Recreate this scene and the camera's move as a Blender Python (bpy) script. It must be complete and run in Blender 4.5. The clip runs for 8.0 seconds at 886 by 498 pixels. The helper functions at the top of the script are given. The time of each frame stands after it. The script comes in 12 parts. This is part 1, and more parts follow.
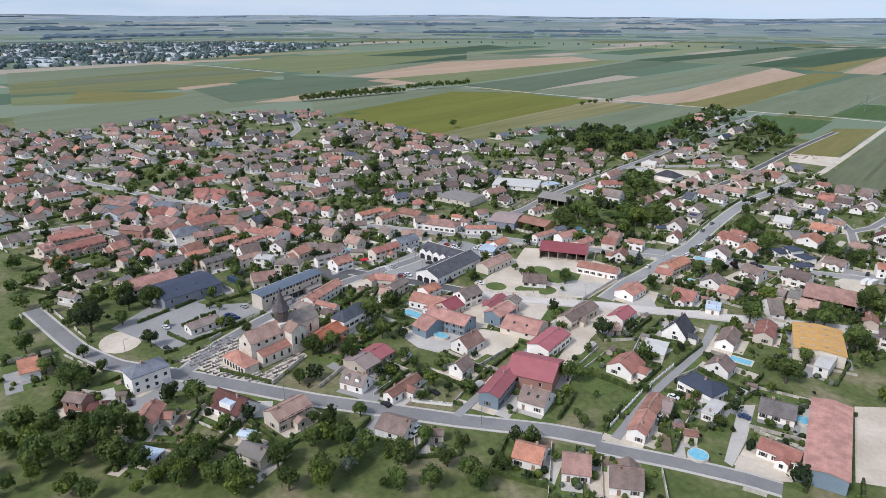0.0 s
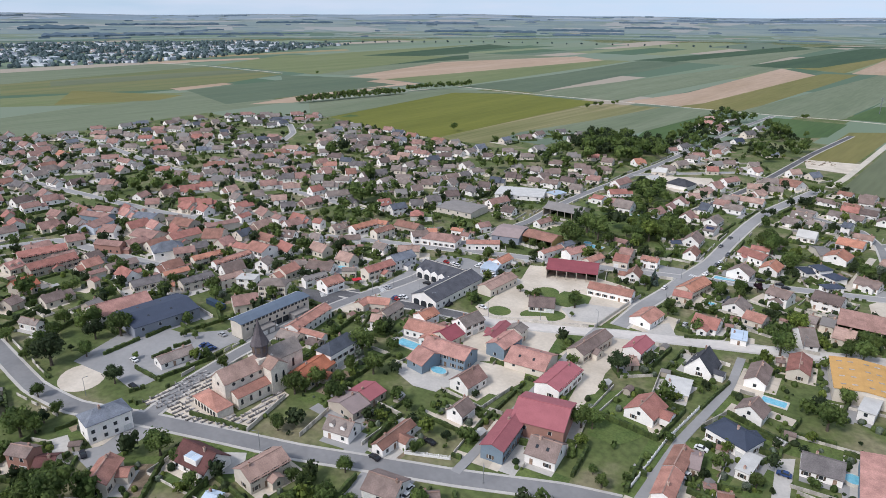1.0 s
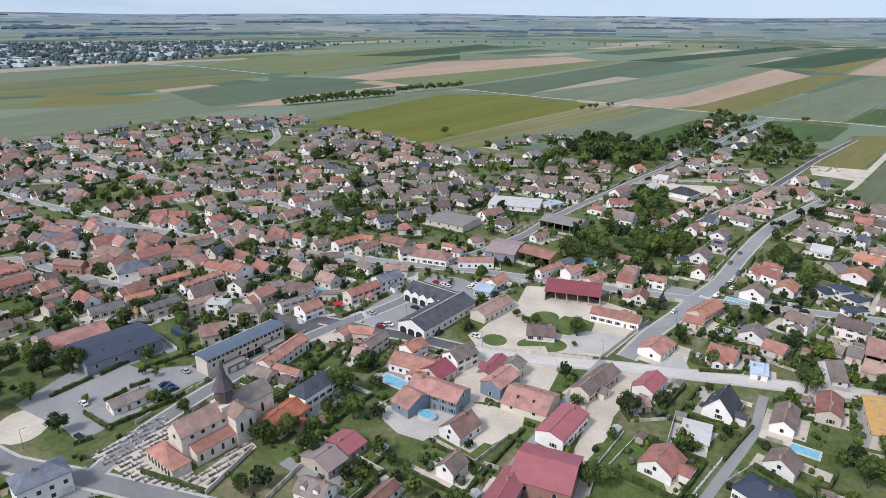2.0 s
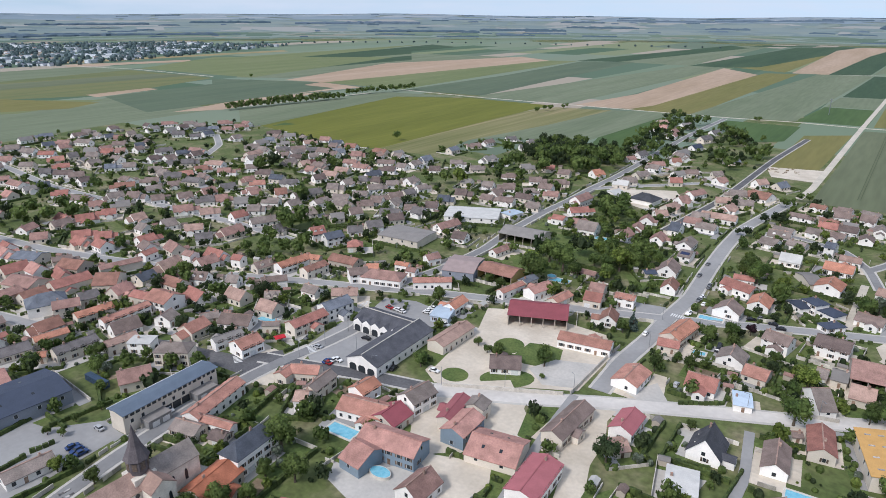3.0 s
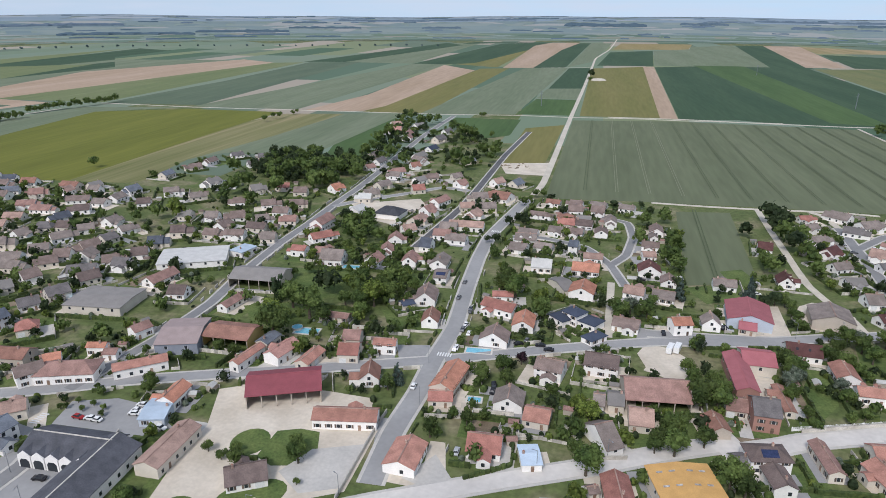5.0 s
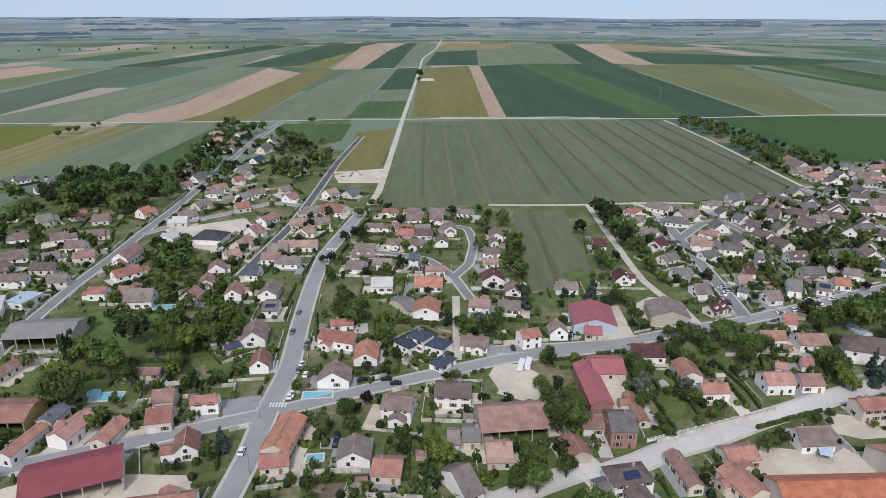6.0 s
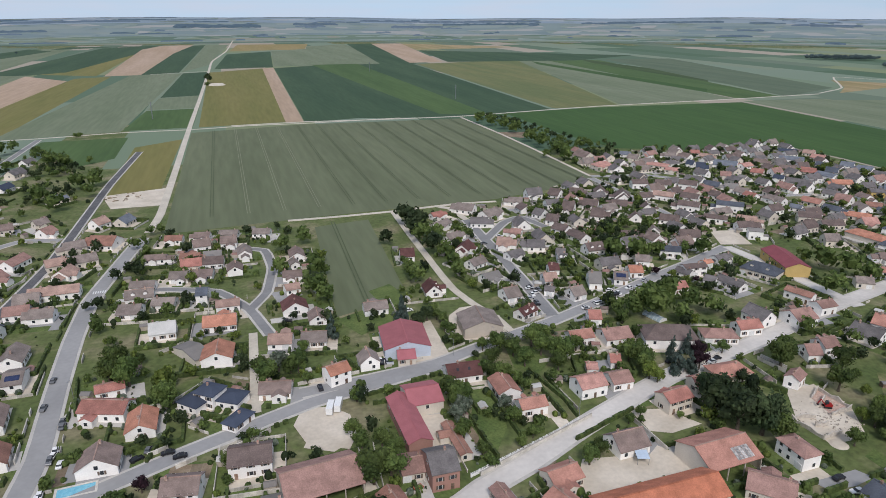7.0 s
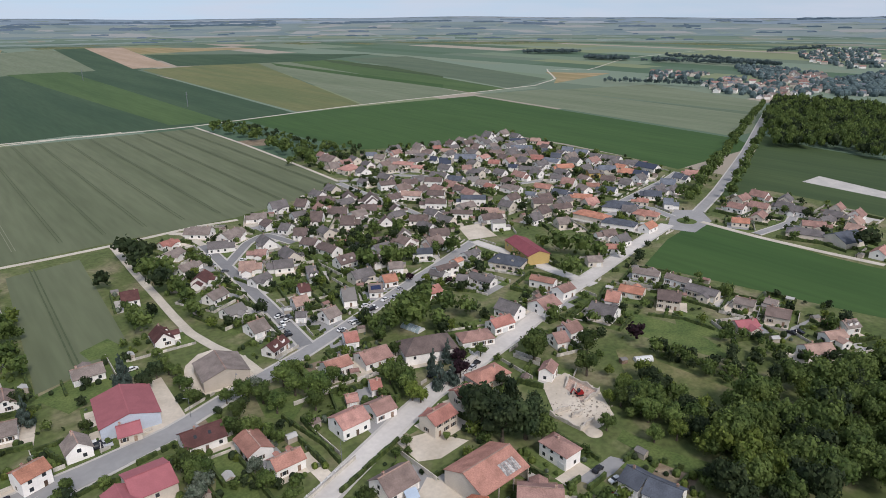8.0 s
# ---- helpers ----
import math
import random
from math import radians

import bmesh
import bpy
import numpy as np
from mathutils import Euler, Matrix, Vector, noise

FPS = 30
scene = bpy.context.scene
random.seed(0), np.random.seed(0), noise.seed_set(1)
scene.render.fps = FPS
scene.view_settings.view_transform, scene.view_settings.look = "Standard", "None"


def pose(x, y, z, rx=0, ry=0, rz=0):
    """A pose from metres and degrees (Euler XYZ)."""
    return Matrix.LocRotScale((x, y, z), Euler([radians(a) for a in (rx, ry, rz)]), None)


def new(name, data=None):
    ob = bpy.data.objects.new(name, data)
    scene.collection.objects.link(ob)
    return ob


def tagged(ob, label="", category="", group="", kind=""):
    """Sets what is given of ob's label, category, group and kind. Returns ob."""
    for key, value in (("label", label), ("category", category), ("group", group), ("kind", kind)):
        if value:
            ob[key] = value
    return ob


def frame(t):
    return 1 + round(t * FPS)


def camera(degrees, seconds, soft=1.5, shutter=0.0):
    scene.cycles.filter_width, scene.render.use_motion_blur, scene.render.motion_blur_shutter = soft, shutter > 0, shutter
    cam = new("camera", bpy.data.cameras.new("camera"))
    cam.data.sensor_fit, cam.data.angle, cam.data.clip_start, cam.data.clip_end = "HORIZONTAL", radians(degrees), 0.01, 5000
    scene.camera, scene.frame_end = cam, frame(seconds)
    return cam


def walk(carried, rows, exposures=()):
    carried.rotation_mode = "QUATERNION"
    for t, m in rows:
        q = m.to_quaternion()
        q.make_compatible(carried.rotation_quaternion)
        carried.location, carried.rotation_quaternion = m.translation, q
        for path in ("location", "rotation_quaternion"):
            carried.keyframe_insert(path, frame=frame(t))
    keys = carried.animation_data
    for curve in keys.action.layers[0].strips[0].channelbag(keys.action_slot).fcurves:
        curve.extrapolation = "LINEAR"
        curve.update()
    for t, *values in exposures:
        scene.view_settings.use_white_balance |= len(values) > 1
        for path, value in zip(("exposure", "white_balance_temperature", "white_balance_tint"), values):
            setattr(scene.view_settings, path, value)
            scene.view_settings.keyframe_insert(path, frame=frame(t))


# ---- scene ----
cam = camera(68.2, 8.0, soft=0.7)
METRES, EYE, TILT, LEAN, TURN = 233.39, 130.0, 0.0, 0.0, 40.1
ROWS = [
    (0.0, 0.0, 0.0, 0.0, 0.1, -19.95, -0.28),
    (0.5, 0.0031, 0.0648, 0.0, 0.19, -20.01, -0.31),
    (1.0, 0.0057, 0.1268, -0.0003, 0.27, -20.02, -0.34),
    (2.5, 0.0141, 0.3145, -0.0012, -1.87, -20.04, -0.39),
    (3.0, 0.0197, 0.3758, -0.0014, -4.49, -20.02, -0.38),
    (3.5, 0.0304, 0.438, -0.0017, -8.52, -20.01, -0.36),
    (4.0, 0.0461, 0.4969, -0.0016, -13.45, -20.01, -0.32),
    (4.5, 0.0701, 0.5547, -0.002, -20.14, -19.97, -0.27),
    (6.0, 0.1947, 0.6919, -0.0038, -41.4, -19.82, -0.18),
    (6.5, 0.2496, 0.7227, -0.004, -49.27, -19.8, -0.14),
    (7.0, 0.3077, 0.7428, -0.0046, -58.15, -19.79, -0.07),
    (7.5, 0.3706, 0.75, -0.0043, -68.89, -19.82, 0.04),
    (8.0, 0.4326, 0.743, -0.0062, -79.47, -19.81, 0.17),
]
walk(cam, [(t, pose(0, 0, EYE, TILT, LEAN, TURN) @ pose(METRES * x, METRES * y, METRES * z, 90 + pitch, roll, yaw)) for t, x, y, z, yaw, pitch, roll in ROWS], exposures=[(0.0, 0.1, 6250, 14), (3.0, 0.12, 6200, 13.5), (5.0, 0.0, 6200, 13), (7.0, -0.13, 6350, 14), (8.0, -0.09, 6500, 15)])

# The sky and the sun: a bright, thinly clouded noon.
SUN_UP, SUN_AROUND = 46.0, 190.0
world = bpy.data.worlds.new("sky")
scene.world = world
world.use_nodes = True
wn = world.node_tree.nodes
sky = wn.new("ShaderNodeTexSky")
sky.sky_type, sky.sun_disc = "NISHITA", False
sky.sun_elevation, sky.sun_rotation = radians(SUN_UP), radians(SUN_AROUND)
sky.air_density, sky.dust_density, sky.ozone_density = 1.2, 1.8, 2.0
above = wn.new("ShaderNodeVectorMath")
above.operation = "MAXIMUM"
above.inputs[1].default_value = (-2, -2, 0.16)
world.node_tree.links.new(wn.new("ShaderNodeTexCoord").outputs["Generated"], above.inputs[0])
world.node_tree.links.new(above.outputs["Vector"], sky.inputs["Vector"])
veil = wn.new("ShaderNodeMix")  # thin high cloud over the blue
veil.data_type = "RGBA"
veil.inputs[7].default_value = (4.15, 4.6, 5.3, 1)
cloud = wn.new("ShaderNodeTexNoise")
cloud.inputs["Scale"].default_value, cloud.inputs["Detail"].default_value = 6.0, 5.0
spread = wn.new("ShaderNodeMapping")
spread.inputs["Scale"].default_value = (1, 1, 7)
world.node_tree.links.new(wn["Texture Coordinate"].outputs["Generated"], spread.inputs["Vector"])
world.node_tree.links.new(spread.outputs["Vector"], cloud.inputs["Vector"])
thin = wn.new("ShaderNodeMapRange")
thin.inputs["To Min"].default_value, thin.inputs["To Max"].default_value = 0.25, 0.85
thin.inputs["From Min"].default_value, thin.inputs["From Max"].default_value = 0.3, 0.7
world.node_tree.links.new(cloud.outputs["Fac"], thin.inputs["Value"])
world.node_tree.links.new(thin.outputs["Result"], veil.inputs[0])
world.node_tree.links.new(sky.outputs["Color"], veil.inputs[6])
world.node_tree.links.new(veil.outputs[2], wn["Background"].inputs["Color"])
wn["Background"].inputs["Strength"].default_value = 0.15
sun = new("sun", bpy.data.lights.new("sun", "SUN"))
sun.data.energy, sun.data.angle, sun.data.color = 2.5, radians(12.0), (1.0, 0.965, 0.92)
sun.matrix_world = pose(0, 0, 300, 90 - SUN_UP, 0, 180 - SUN_AROUND)



# ---- materials ----
def material(name, base, other, scale=0.5, rough=0.9, detail=6.0, bump=0.0, bump_scale=8.0, metal=0.0, vary=0.0, island=0.0, stretch=(1, 1, 1), stain=None, grain_by=0.16):
    """A surface of two colours mixed by noise, with finer grain, relief and a shade that differs from piece to piece."""
    m = bpy.data.materials.new(name)
    m.use_nodes = True
    n, l = m.node_tree.nodes, m.node_tree.links
    b = n["Principled BSDF"]
    b.inputs["Roughness"].default_value, b.inputs["Metallic"].default_value = rough, metal
    b.inputs["Specular IOR Level"].default_value = 0.25
    co = n.new("ShaderNodeTexCoord")
    mp = n.new("ShaderNodeMapping")
    mp.inputs["Scale"].default_value = stretch
    geo = n.new("ShaderNodeNewGeometry")
    l.new(geo.outputs["Position"], mp.inputs["Vector"])
    n1 = n.new("ShaderNodeTexNoise")
    n1.inputs["Scale"].default_value, n1.inputs["Detail"].default_value = scale, detail
    l.new(mp.outputs["Vector"], n1.inputs["Vector"])
    ramp = n.new("ShaderNodeValToRGB")
    ramp.color_ramp.elements[0].position, ramp.color_ramp.elements[1].position = 0.35, 0.65
    ramp.color_ramp.elements[0].color, ramp.color_ramp.elements[1].color = (*base, 1), (*other, 1)
    if stain:
        mid = ramp.color_ramp.elements.new(0.5)
        mid.color = (*stain, 1)
    l.new(n1.outputs["Fac"], ramp.inputs["Fac"])
    out = ramp.outputs["Color"]
    n2 = n.new("ShaderNodeTexNoise")
    n2.inputs["Scale"].default_value, n2.inputs["Detail"].default_value = scale * 9, 4
    l.new(mp.outputs["Vector"], n2.inputs["Vector"])
    grain = n.new("ShaderNodeMapRange")
    grain.inputs["From Min"].default_value, grain.inputs["From Max"].default_value = 0.3, 0.7
    grain.inputs["To Min"].default_value, grain.inputs["To Max"].default_value = 1 - grain_by, 1 + grain_by
    l.new(n2.outputs["Fac"], grain.inputs["Value"])
    value = grain.outputs["Result"]
    for amount, source in ((vary, "object"), (island, "island")):
        if amount:
            info = n.new("ShaderNodeObjectInfo").outputs["Random"] if source == "object" else geo.outputs["Random Per Island"]
            r = n.new("ShaderNodeMapRange")
            r.inputs["To Min"].default_value, r.inputs["To Max"].default_value = 1 - amount, 1 + amount
            l.new(info, r.inputs["Value"])
            mul = n.new("ShaderNodeMath")
            mul.operation = "MULTIPLY"
            l.new(value, mul.inputs[0]), l.new(r.outputs["Result"], mul.inputs[1])
            value = mul.outputs[0]
    mix = n.new("ShaderNodeVectorMath")
    mix.operation = "SCALE"
    l.new(out, mix.inputs[0]), l.new(value, mix.inputs["Scale"])
    l.new(mix.outputs["Vector"], b.inputs["Base Color"])
    if bump:
        n3 = n.new("ShaderNodeTexNoise")
        n3.inputs["Scale"].default_value = bump_scale
        bp = n.new("ShaderNodeBump")
        bp.inputs["Strength"].default_value, bp.inputs["Distance"].default_value = bump, 0.1
        l.new(mp.outputs["Vector"], n3.inputs["Vector"])
        l.new(n3.outputs["Fac"], bp.inputs["Height"]), l.new(bp.outputs["Normal"], b.inputs["Normal"])
    return m


def lighter(c, f):
    return tuple(min(v * f, 0.95) for v in c)


ROOFS = {  # colour, words
    "brown": ((0.2, 0.15, 0.13), "brown tiled"), "greybrown": ((0.22, 0.182, 0.16), "grey-brown tiled"), "darkbrown": ((0.138, 0.104, 0.093), "dark brown tiled"),
    "redbrown": ((0.29, 0.175, 0.146), "red-brown tiled"), "red": ((0.325, 0.148, 0.118), "dull red tiled"), "orange": ((0.42, 0.195, 0.13), "orange tiled"),
    "redorange": ((0.375, 0.19, 0.145), "weathered orange tiled"), "rust": ((0.265, 0.14, 0.105), "old rust-brown tiled"), "rustorange": ((0.38, 0.14, 0.08), "patchy orange tiled"),
    "pink": ((0.42, 0.23, 0.19), "faded pink tiled"), "pinkgrey": ((0.3, 0.235, 0.22), "pinkish grey sheet"), "pinkbrown": ((0.35, 0.235, 0.19), "pinkish brown tiled"),
    "maroon": ((0.245, 0.07, 0.082), "maroon sheet metal"), "crimson": ((0.33, 0.115, 0.125), "crimson sheet metal"), "maroonbrown": ((0.11, 0.05, 0.045), "dark maroon tiled"),
    "slate": ((0.085, 0.095, 0.115), "blue-grey slate"), "bluegrey": ((0.15, 0.165, 0.19), "blue-grey slate"), "navy": ((0.05, 0.062, 0.09), "dark navy"),
    "black": ((0.06, 0.062, 0.07), "near-black slate"), "darkgrey": ((0.145, 0.132, 0.128), "dark grey tiled"), "grey": ((0.215, 0.2, 0.185), "grey sheet"),
    "lead": ((0.26, 0.222, 0.195), "weathered grey-brown tiled"), "zinc": ((0.1, 0.128, 0.165), "dark blue-grey zinc"), "hall": ((0.1, 0.102, 0.115), "dark grey slate"), "spire": ((0.115, 0.1, 0.105), "purplish grey slate"), "light": ((0.5, 0.49, 0.46), "pale flat"), "paleblue": ((0.42, 0.5, 0.58), "pale blue"),
    "ochre": ((0.58, 0.34, 0.12), "ochre yellow sheet"),
}
WALLS = {
    "white": ((0.82, 0.79, 0.745), "white-rendered"), "cream": ((0.62, 0.56, 0.475), "cream-rendered"), "stone": ((0.44, 0.385, 0.32), "pale stone"),
    "brick": ((0.34, 0.19, 0.15), "red brick"), "bluemetal": ((0.2, 0.26, 0.31), "blue-grey metal-clad"), "metal": ((0.24, 0.26, 0.3), "grey metal-clad"),
    "yellow": ((0.5, 0.36, 0.14), "yellow-clad"), "paleblue": ((0.5, 0.55, 0.62), "pale blue"),
}
PLAIN = ("ochre", "crimson", "maroon", "pinkgrey", "grey", "zinc", "light", "paleblue", "navy")  # sheet roofs weather less than tiles
ROOF_M = {k: material("roof_" + k, lighter(c, 0.93 if k in PLAIN else 0.8), lighter(c, 1.07 if k in PLAIN else 1.16), 0.3, 0.85, bump=0.5, bump_scale=5, vary=0.16, grain_by=0.06 if k in PLAIN else 0.17) for k, (c, _) in ROOFS.items()}
WALL_M = {k: material("wall_" + k, lighter(c, 0.94), lighter(c, 1.05), 0.25, 0.9, vary=0.1, grain_by=0.05) for k, (c, _) in WALLS.items()}
GLASS = bpy.data.materials.new("window_glass")
GLASS.use_nodes = True
GLASS.node_tree.nodes["Principled BSDF"].inputs["Base Color"].default_value = (0.03, 0.035, 0.04, 1)
GLASS.node_tree.nodes["Principled BSDF"].inputs["Roughness"].default_value = 0.12
FRAME = material("window_frame", (0.6, 0.6, 0.58), (0.7, 0.7, 0.68), 2)
SHUTTER = material("shutter", (0.1, 0.075, 0.06), (0.16, 0.12, 0.09), 2, vary=0.4)
DOOR = material("door_wood", (0.16, 0.1, 0.07), (0.3, 0.22, 0.16), 1, vary=0.5)
CHIMNEY = material("chimney_brick", (0.3, 0.2, 0.16), (0.42, 0.32, 0.26), 2, vary=0.3)
ASPHALT = material("asphalt", (0.265, 0.262, 0.255), (0.315, 0.31, 0.3), 0.06, 0.92, grain_by=0.05)
GREYROAD = material("grey_asphalt", (0.195, 0.194, 0.192), (0.24, 0.237, 0.232), 0.06, 0.92, grain_by=0.06)
TARMAC = material("tarmac", (0.09, 0.09, 0.095), (0.13, 0.128, 0.13), 0.12, 0.92)
CHALK = material("chalk_track", (0.46, 0.415, 0.34), (0.56, 0.51, 0.42), 0.1, 0.95, grain_by=0.08)
CHALKROAD = material("pale_asphalt", (0.5, 0.47, 0.43), (0.6, 0.565, 0.515), 0.06, 0.95, grain_by=0.06)
PAVING = material("pavement", (0.42, 0.4, 0.365), (0.5, 0.475, 0.43), 0.1, 0.95, grain_by=0.07)
GRAVEL = material("gravel", (0.48, 0.42, 0.335), (0.6, 0.535, 0.44), 0.08, 0.95, island=0.12, grain_by=0.07)
LAWN = material("lawn", (0.07, 0.107, 0.03), (0.118, 0.152, 0.046), 0.12, 0.95, island=0.1, grain_by=0.26)
DRY_GRASS = material("meadow_grass", (0.09, 0.115, 0.038), (0.2, 0.185, 0.09), 0.07, 0.95, stain=(0.135, 0.142, 0.056), grain_by=0.22)
SOIL = material("garden_soil", (0.16, 0.12, 0.08), (0.24, 0.19, 0.13), 0.2, 0.95, island=0.3)
GROUND = material("ground_grass", (0.076, 0.104, 0.032), (0.2, 0.182, 0.105), 0.05, 0.95, stain=(0.108, 0.131, 0.046), grain_by=0.26)
LEAF = material("leaves", (0.058, 0.094, 0.025), (0.138, 0.186, 0.051), 0.13, 0.75, 4, vary=0.35, island=0.2, bump=1.0, bump_scale=1.6, grain_by=0.35)
LEAF_BRIGHT = material("leaves_bright", (0.11, 0.158, 0.03), (0.2, 0.25, 0.055), 0.6, 0.75, vary=0.2, island=0.4)
LEAF_DARK = material("leaves_dark", (0.028, 0.048, 0.02), (0.066, 0.093, 0.037), 0.13, 0.75, 4, vary=0.3, island=0.2, bump=1.0, bump_scale=1.6, grain_by=0.35)
# Leaves of far trees: a blue-green tint paints in the haze.
LEAF_HAZE_TINT = material("leaves_haze_tint", (0.06, 0.09, 0.092), (0.092, 0.13, 0.132), 0.05, 0.9, island=0.25)
LEAF_SPRUCE = material("spruce_needles", (0.06, 0.09, 0.072), (0.12, 0.16, 0.135), 0.5, 0.8, island=0.3, grain_by=0.35)
LEAF_PURPLE = material("leaves_purple", (0.02, 0.01, 0.014), (0.045, 0.02, 0.028), 0.6, 0.75, island=0.4)
LEAF_GREY = material("leaves_grey", (0.09, 0.12, 0.08), (0.2, 0.23, 0.17), 0.6, 0.75, island=0.4)
for m in (LEAF, LEAF_BRIGHT, LEAF_DARK, LEAF_GREY, LEAF_PURPLE, LEAF_SPRUCE):  # light shines through thin leaves
    n, l = m.node_tree.nodes, m.node_tree.links
    thin, both = n.new("ShaderNodeBsdfTranslucent"), n.new("ShaderNodeMixShader")
    both.inputs["Fac"].default_value = 0.4
    l.new(n["Principled BSDF"].inputs["Base Color"].links[0].from_socket, thin.inputs["Color"])
    l.new(n["Principled BSDF"].outputs["BSDF"], both.inputs[1]), l.new(thin.outputs["BSDF"], both.inputs[2])
    l.new(both.outputs["Shader"], n["Material Output"].inputs["Surface"])
BARK = material("bark", (0.07, 0.055, 0.04), (0.12, 0.1, 0.075), 2)
HEDGE = material("hedge_leaves", (0.03, 0.05, 0.014), (0.075, 0.1, 0.028), 0.9, 0.8, island=0.3, bump=1.0, bump_scale=3)
STONE = material("garden_wall_render", (0.4, 0.37, 0.32), (0.56, 0.525, 0.465), 0.4, 0.9, island=0.3)
POOL = material("pool_water", (0.15, 0.42, 0.54), (0.22, 0.5, 0.6), 0.8, 0.1)
FIELDS = {
    "olive": ((0.117, 0.127, 0.018), (0.144, 0.151, 0.024)), "olive2": ((0.093, 0.102, 0.024), (0.140, 0.127, 0.037)), "olive3": ((0.140, 0.139, 0.041), (0.177, 0.160, 0.053)),
    "olive4": ((0.112, 0.135, 0.053), (0.159, 0.160, 0.065)), "sage": ((0.130, 0.160, 0.094), (0.163, 0.190, 0.119)), "sage2": ((0.108, 0.126, 0.069), (0.132, 0.15, 0.085)),
    "ltgreen": ((0.130, 0.160, 0.065), (0.159, 0.181, 0.082)), "green": ((0.051, 0.094, 0.029), (0.070, 0.117, 0.037)), "green2": ((0.034, 0.078, 0.019), (0.046, 0.094, 0.024)),
    "dkgreen": ((0.033, 0.067, 0.033), (0.047, 0.084, 0.041)), "dkgreen2": ((0.04, 0.068, 0.024), (0.055, 0.085, 0.03)), "bluegreen": ((0.080, 0.114, 0.070), (0.103, 0.135, 0.082)),
    "tan": ((0.336, 0.245, 0.164), (0.401, 0.296, 0.213)), "straw": ((0.224, 0.186, 0.082), (0.336, 0.253, 0.140)), "ochre": ((0.224, 0.181, 0.073), (0.261, 0.203, 0.090)),
}
FIELDS_HAY = material("crop_hay", (0.135, 0.14, 0.05), (0.27, 0.225, 0.12), 0.05, 0.95, stretch=(1.6, 0.05, 1), stain=(0.185, 0.178, 0.075), grain_by=0.08)
FIELD_M = {k: material("crop_" + k, a, b, 0.012, 0.95, stretch=(2.0, 0.16, 1), grain_by=0.11) for k, (a, b) in FIELDS.items()}
FIELD_M["hay"] = FIELDS_HAY
CROP_WORDS = {"hay": "mown pale green hay in long swaths", "tan": "bare pale earth", "straw": "straw-coloured stubble", "ochre": "yellowing crop"}


# ---- building helpers ----
def mesh(name, verts, faces, mats, slots=None, smooth=False):
    me = bpy.data.meshes.new(name)
    me.from_pydata(verts, [], faces)
    for m in mats:
        me.materials.append(m)
    if slots:
        me.polygons.foreach_set("material_index", slots)
    if smooth:
        me.polygons.foreach_set("use_smooth", [True] * len(faces))
    me.update()
    return me


def part(name, me, parent, m=None, label=""):
    ob = new(name, me)
    ob.parent = parent
    if m is not None:
        ob.matrix_basis = m
    return tagged(ob, label)


BOX_F = [(0, 3, 2, 1), (4, 5, 6, 7), (0, 1, 5, 4), (1, 2, 6, 5), (2, 3, 7, 6), (3, 0, 4, 7)]


def box(x0, y0, z0, x1, y1, z1):
    return [(x0, y0, z0), (x1, y0, z0), (x1, y1, z0), (x0, y1, z0), (x0, y0, z1), (x1, y0, z1), (x1, y1, z1), (x0, y1, z1)], BOX_F


class Pile:
    """Many small solids joined into one mesh."""

    def __init__(self):
        self.v, self.f, self.s = [], [], []

    def add(self, verts, faces, slot=0, m=None):
        k = len(self.v)
        self.v += [tuple(m @ Vector(p)) for p in verts] if m is not None else verts
        self.f += [tuple(i + k for i in f) for f in faces]
        self.s += [slot] * len(faces)

    def mesh(self, name, mats, smooth=False):
        return mesh(name, self.v, self.f, mats, self.s, smooth)


def rise(x, y):
    """The land's height: flat round the village, slowly rising far out."""
    r = math.hypot(x, y - 300)
    t = min(max((r - 3300) / 1500, 0), 1)
    return (99 + 5 * math.sin(math.atan2(y, x) * 9) + 3 * math.sin(math.atan2(y, x) * 23)) * t * t * (3 - 2 * t)


def shell_gable(L, w, e, s, over=0.4, thick=0.2):
    """A roof of two sloping slabs with a ridge along x."""
    a, h = w / 2 + over, e + w / 2 * s
    prof = [(-a, e - over * s), (0, h), (a, e - over * s), (a, e - over * s + thick), (0, h + thick * 1.2), (-a, e - over * s + thick)]
    x = L / 2 + over * 0.7
    v = [(-x, p, q) for p, q in prof] + [(x, p, q) for p, q in prof]
    f = [(0, 1, 7, 6), (1, 2, 8, 7), (2, 3, 9, 8), (3, 4, 10, 9), (4, 5, 11, 10), (5, 0, 6, 11), (0, 5, 4, 1), (1, 4, 3, 2), (6, 7, 10, 11), (7, 8, 9, 10)]
    return v, f


def shell_hip(L, w, e, s, over=0.4, thick=0.2):
    a, b, h = L / 2 + over, w / 2 + over, e + w / 2 * s
    r = max(L / 2 - w * 0.42, 0.3)
    z = e - over * s * 0.6
    v = [(-a, -b, z), (a, -b, z), (a, b, z), (-a, b, z), (-a, -b, z + thick), (a, -b, z + thick), (a, b, z + thick), (-a, b, z + thick), (-r, 0, h + thick), (r, 0, h + thick)]
    f = [(0, 3, 2, 1), (0, 1, 5, 4), (1, 2, 6, 5), (2, 3, 7, 6), (3, 0, 4, 7), (4, 5, 9, 8), (5, 6, 9), (6, 7, 8, 9), (7, 4, 8)]
    return v, f


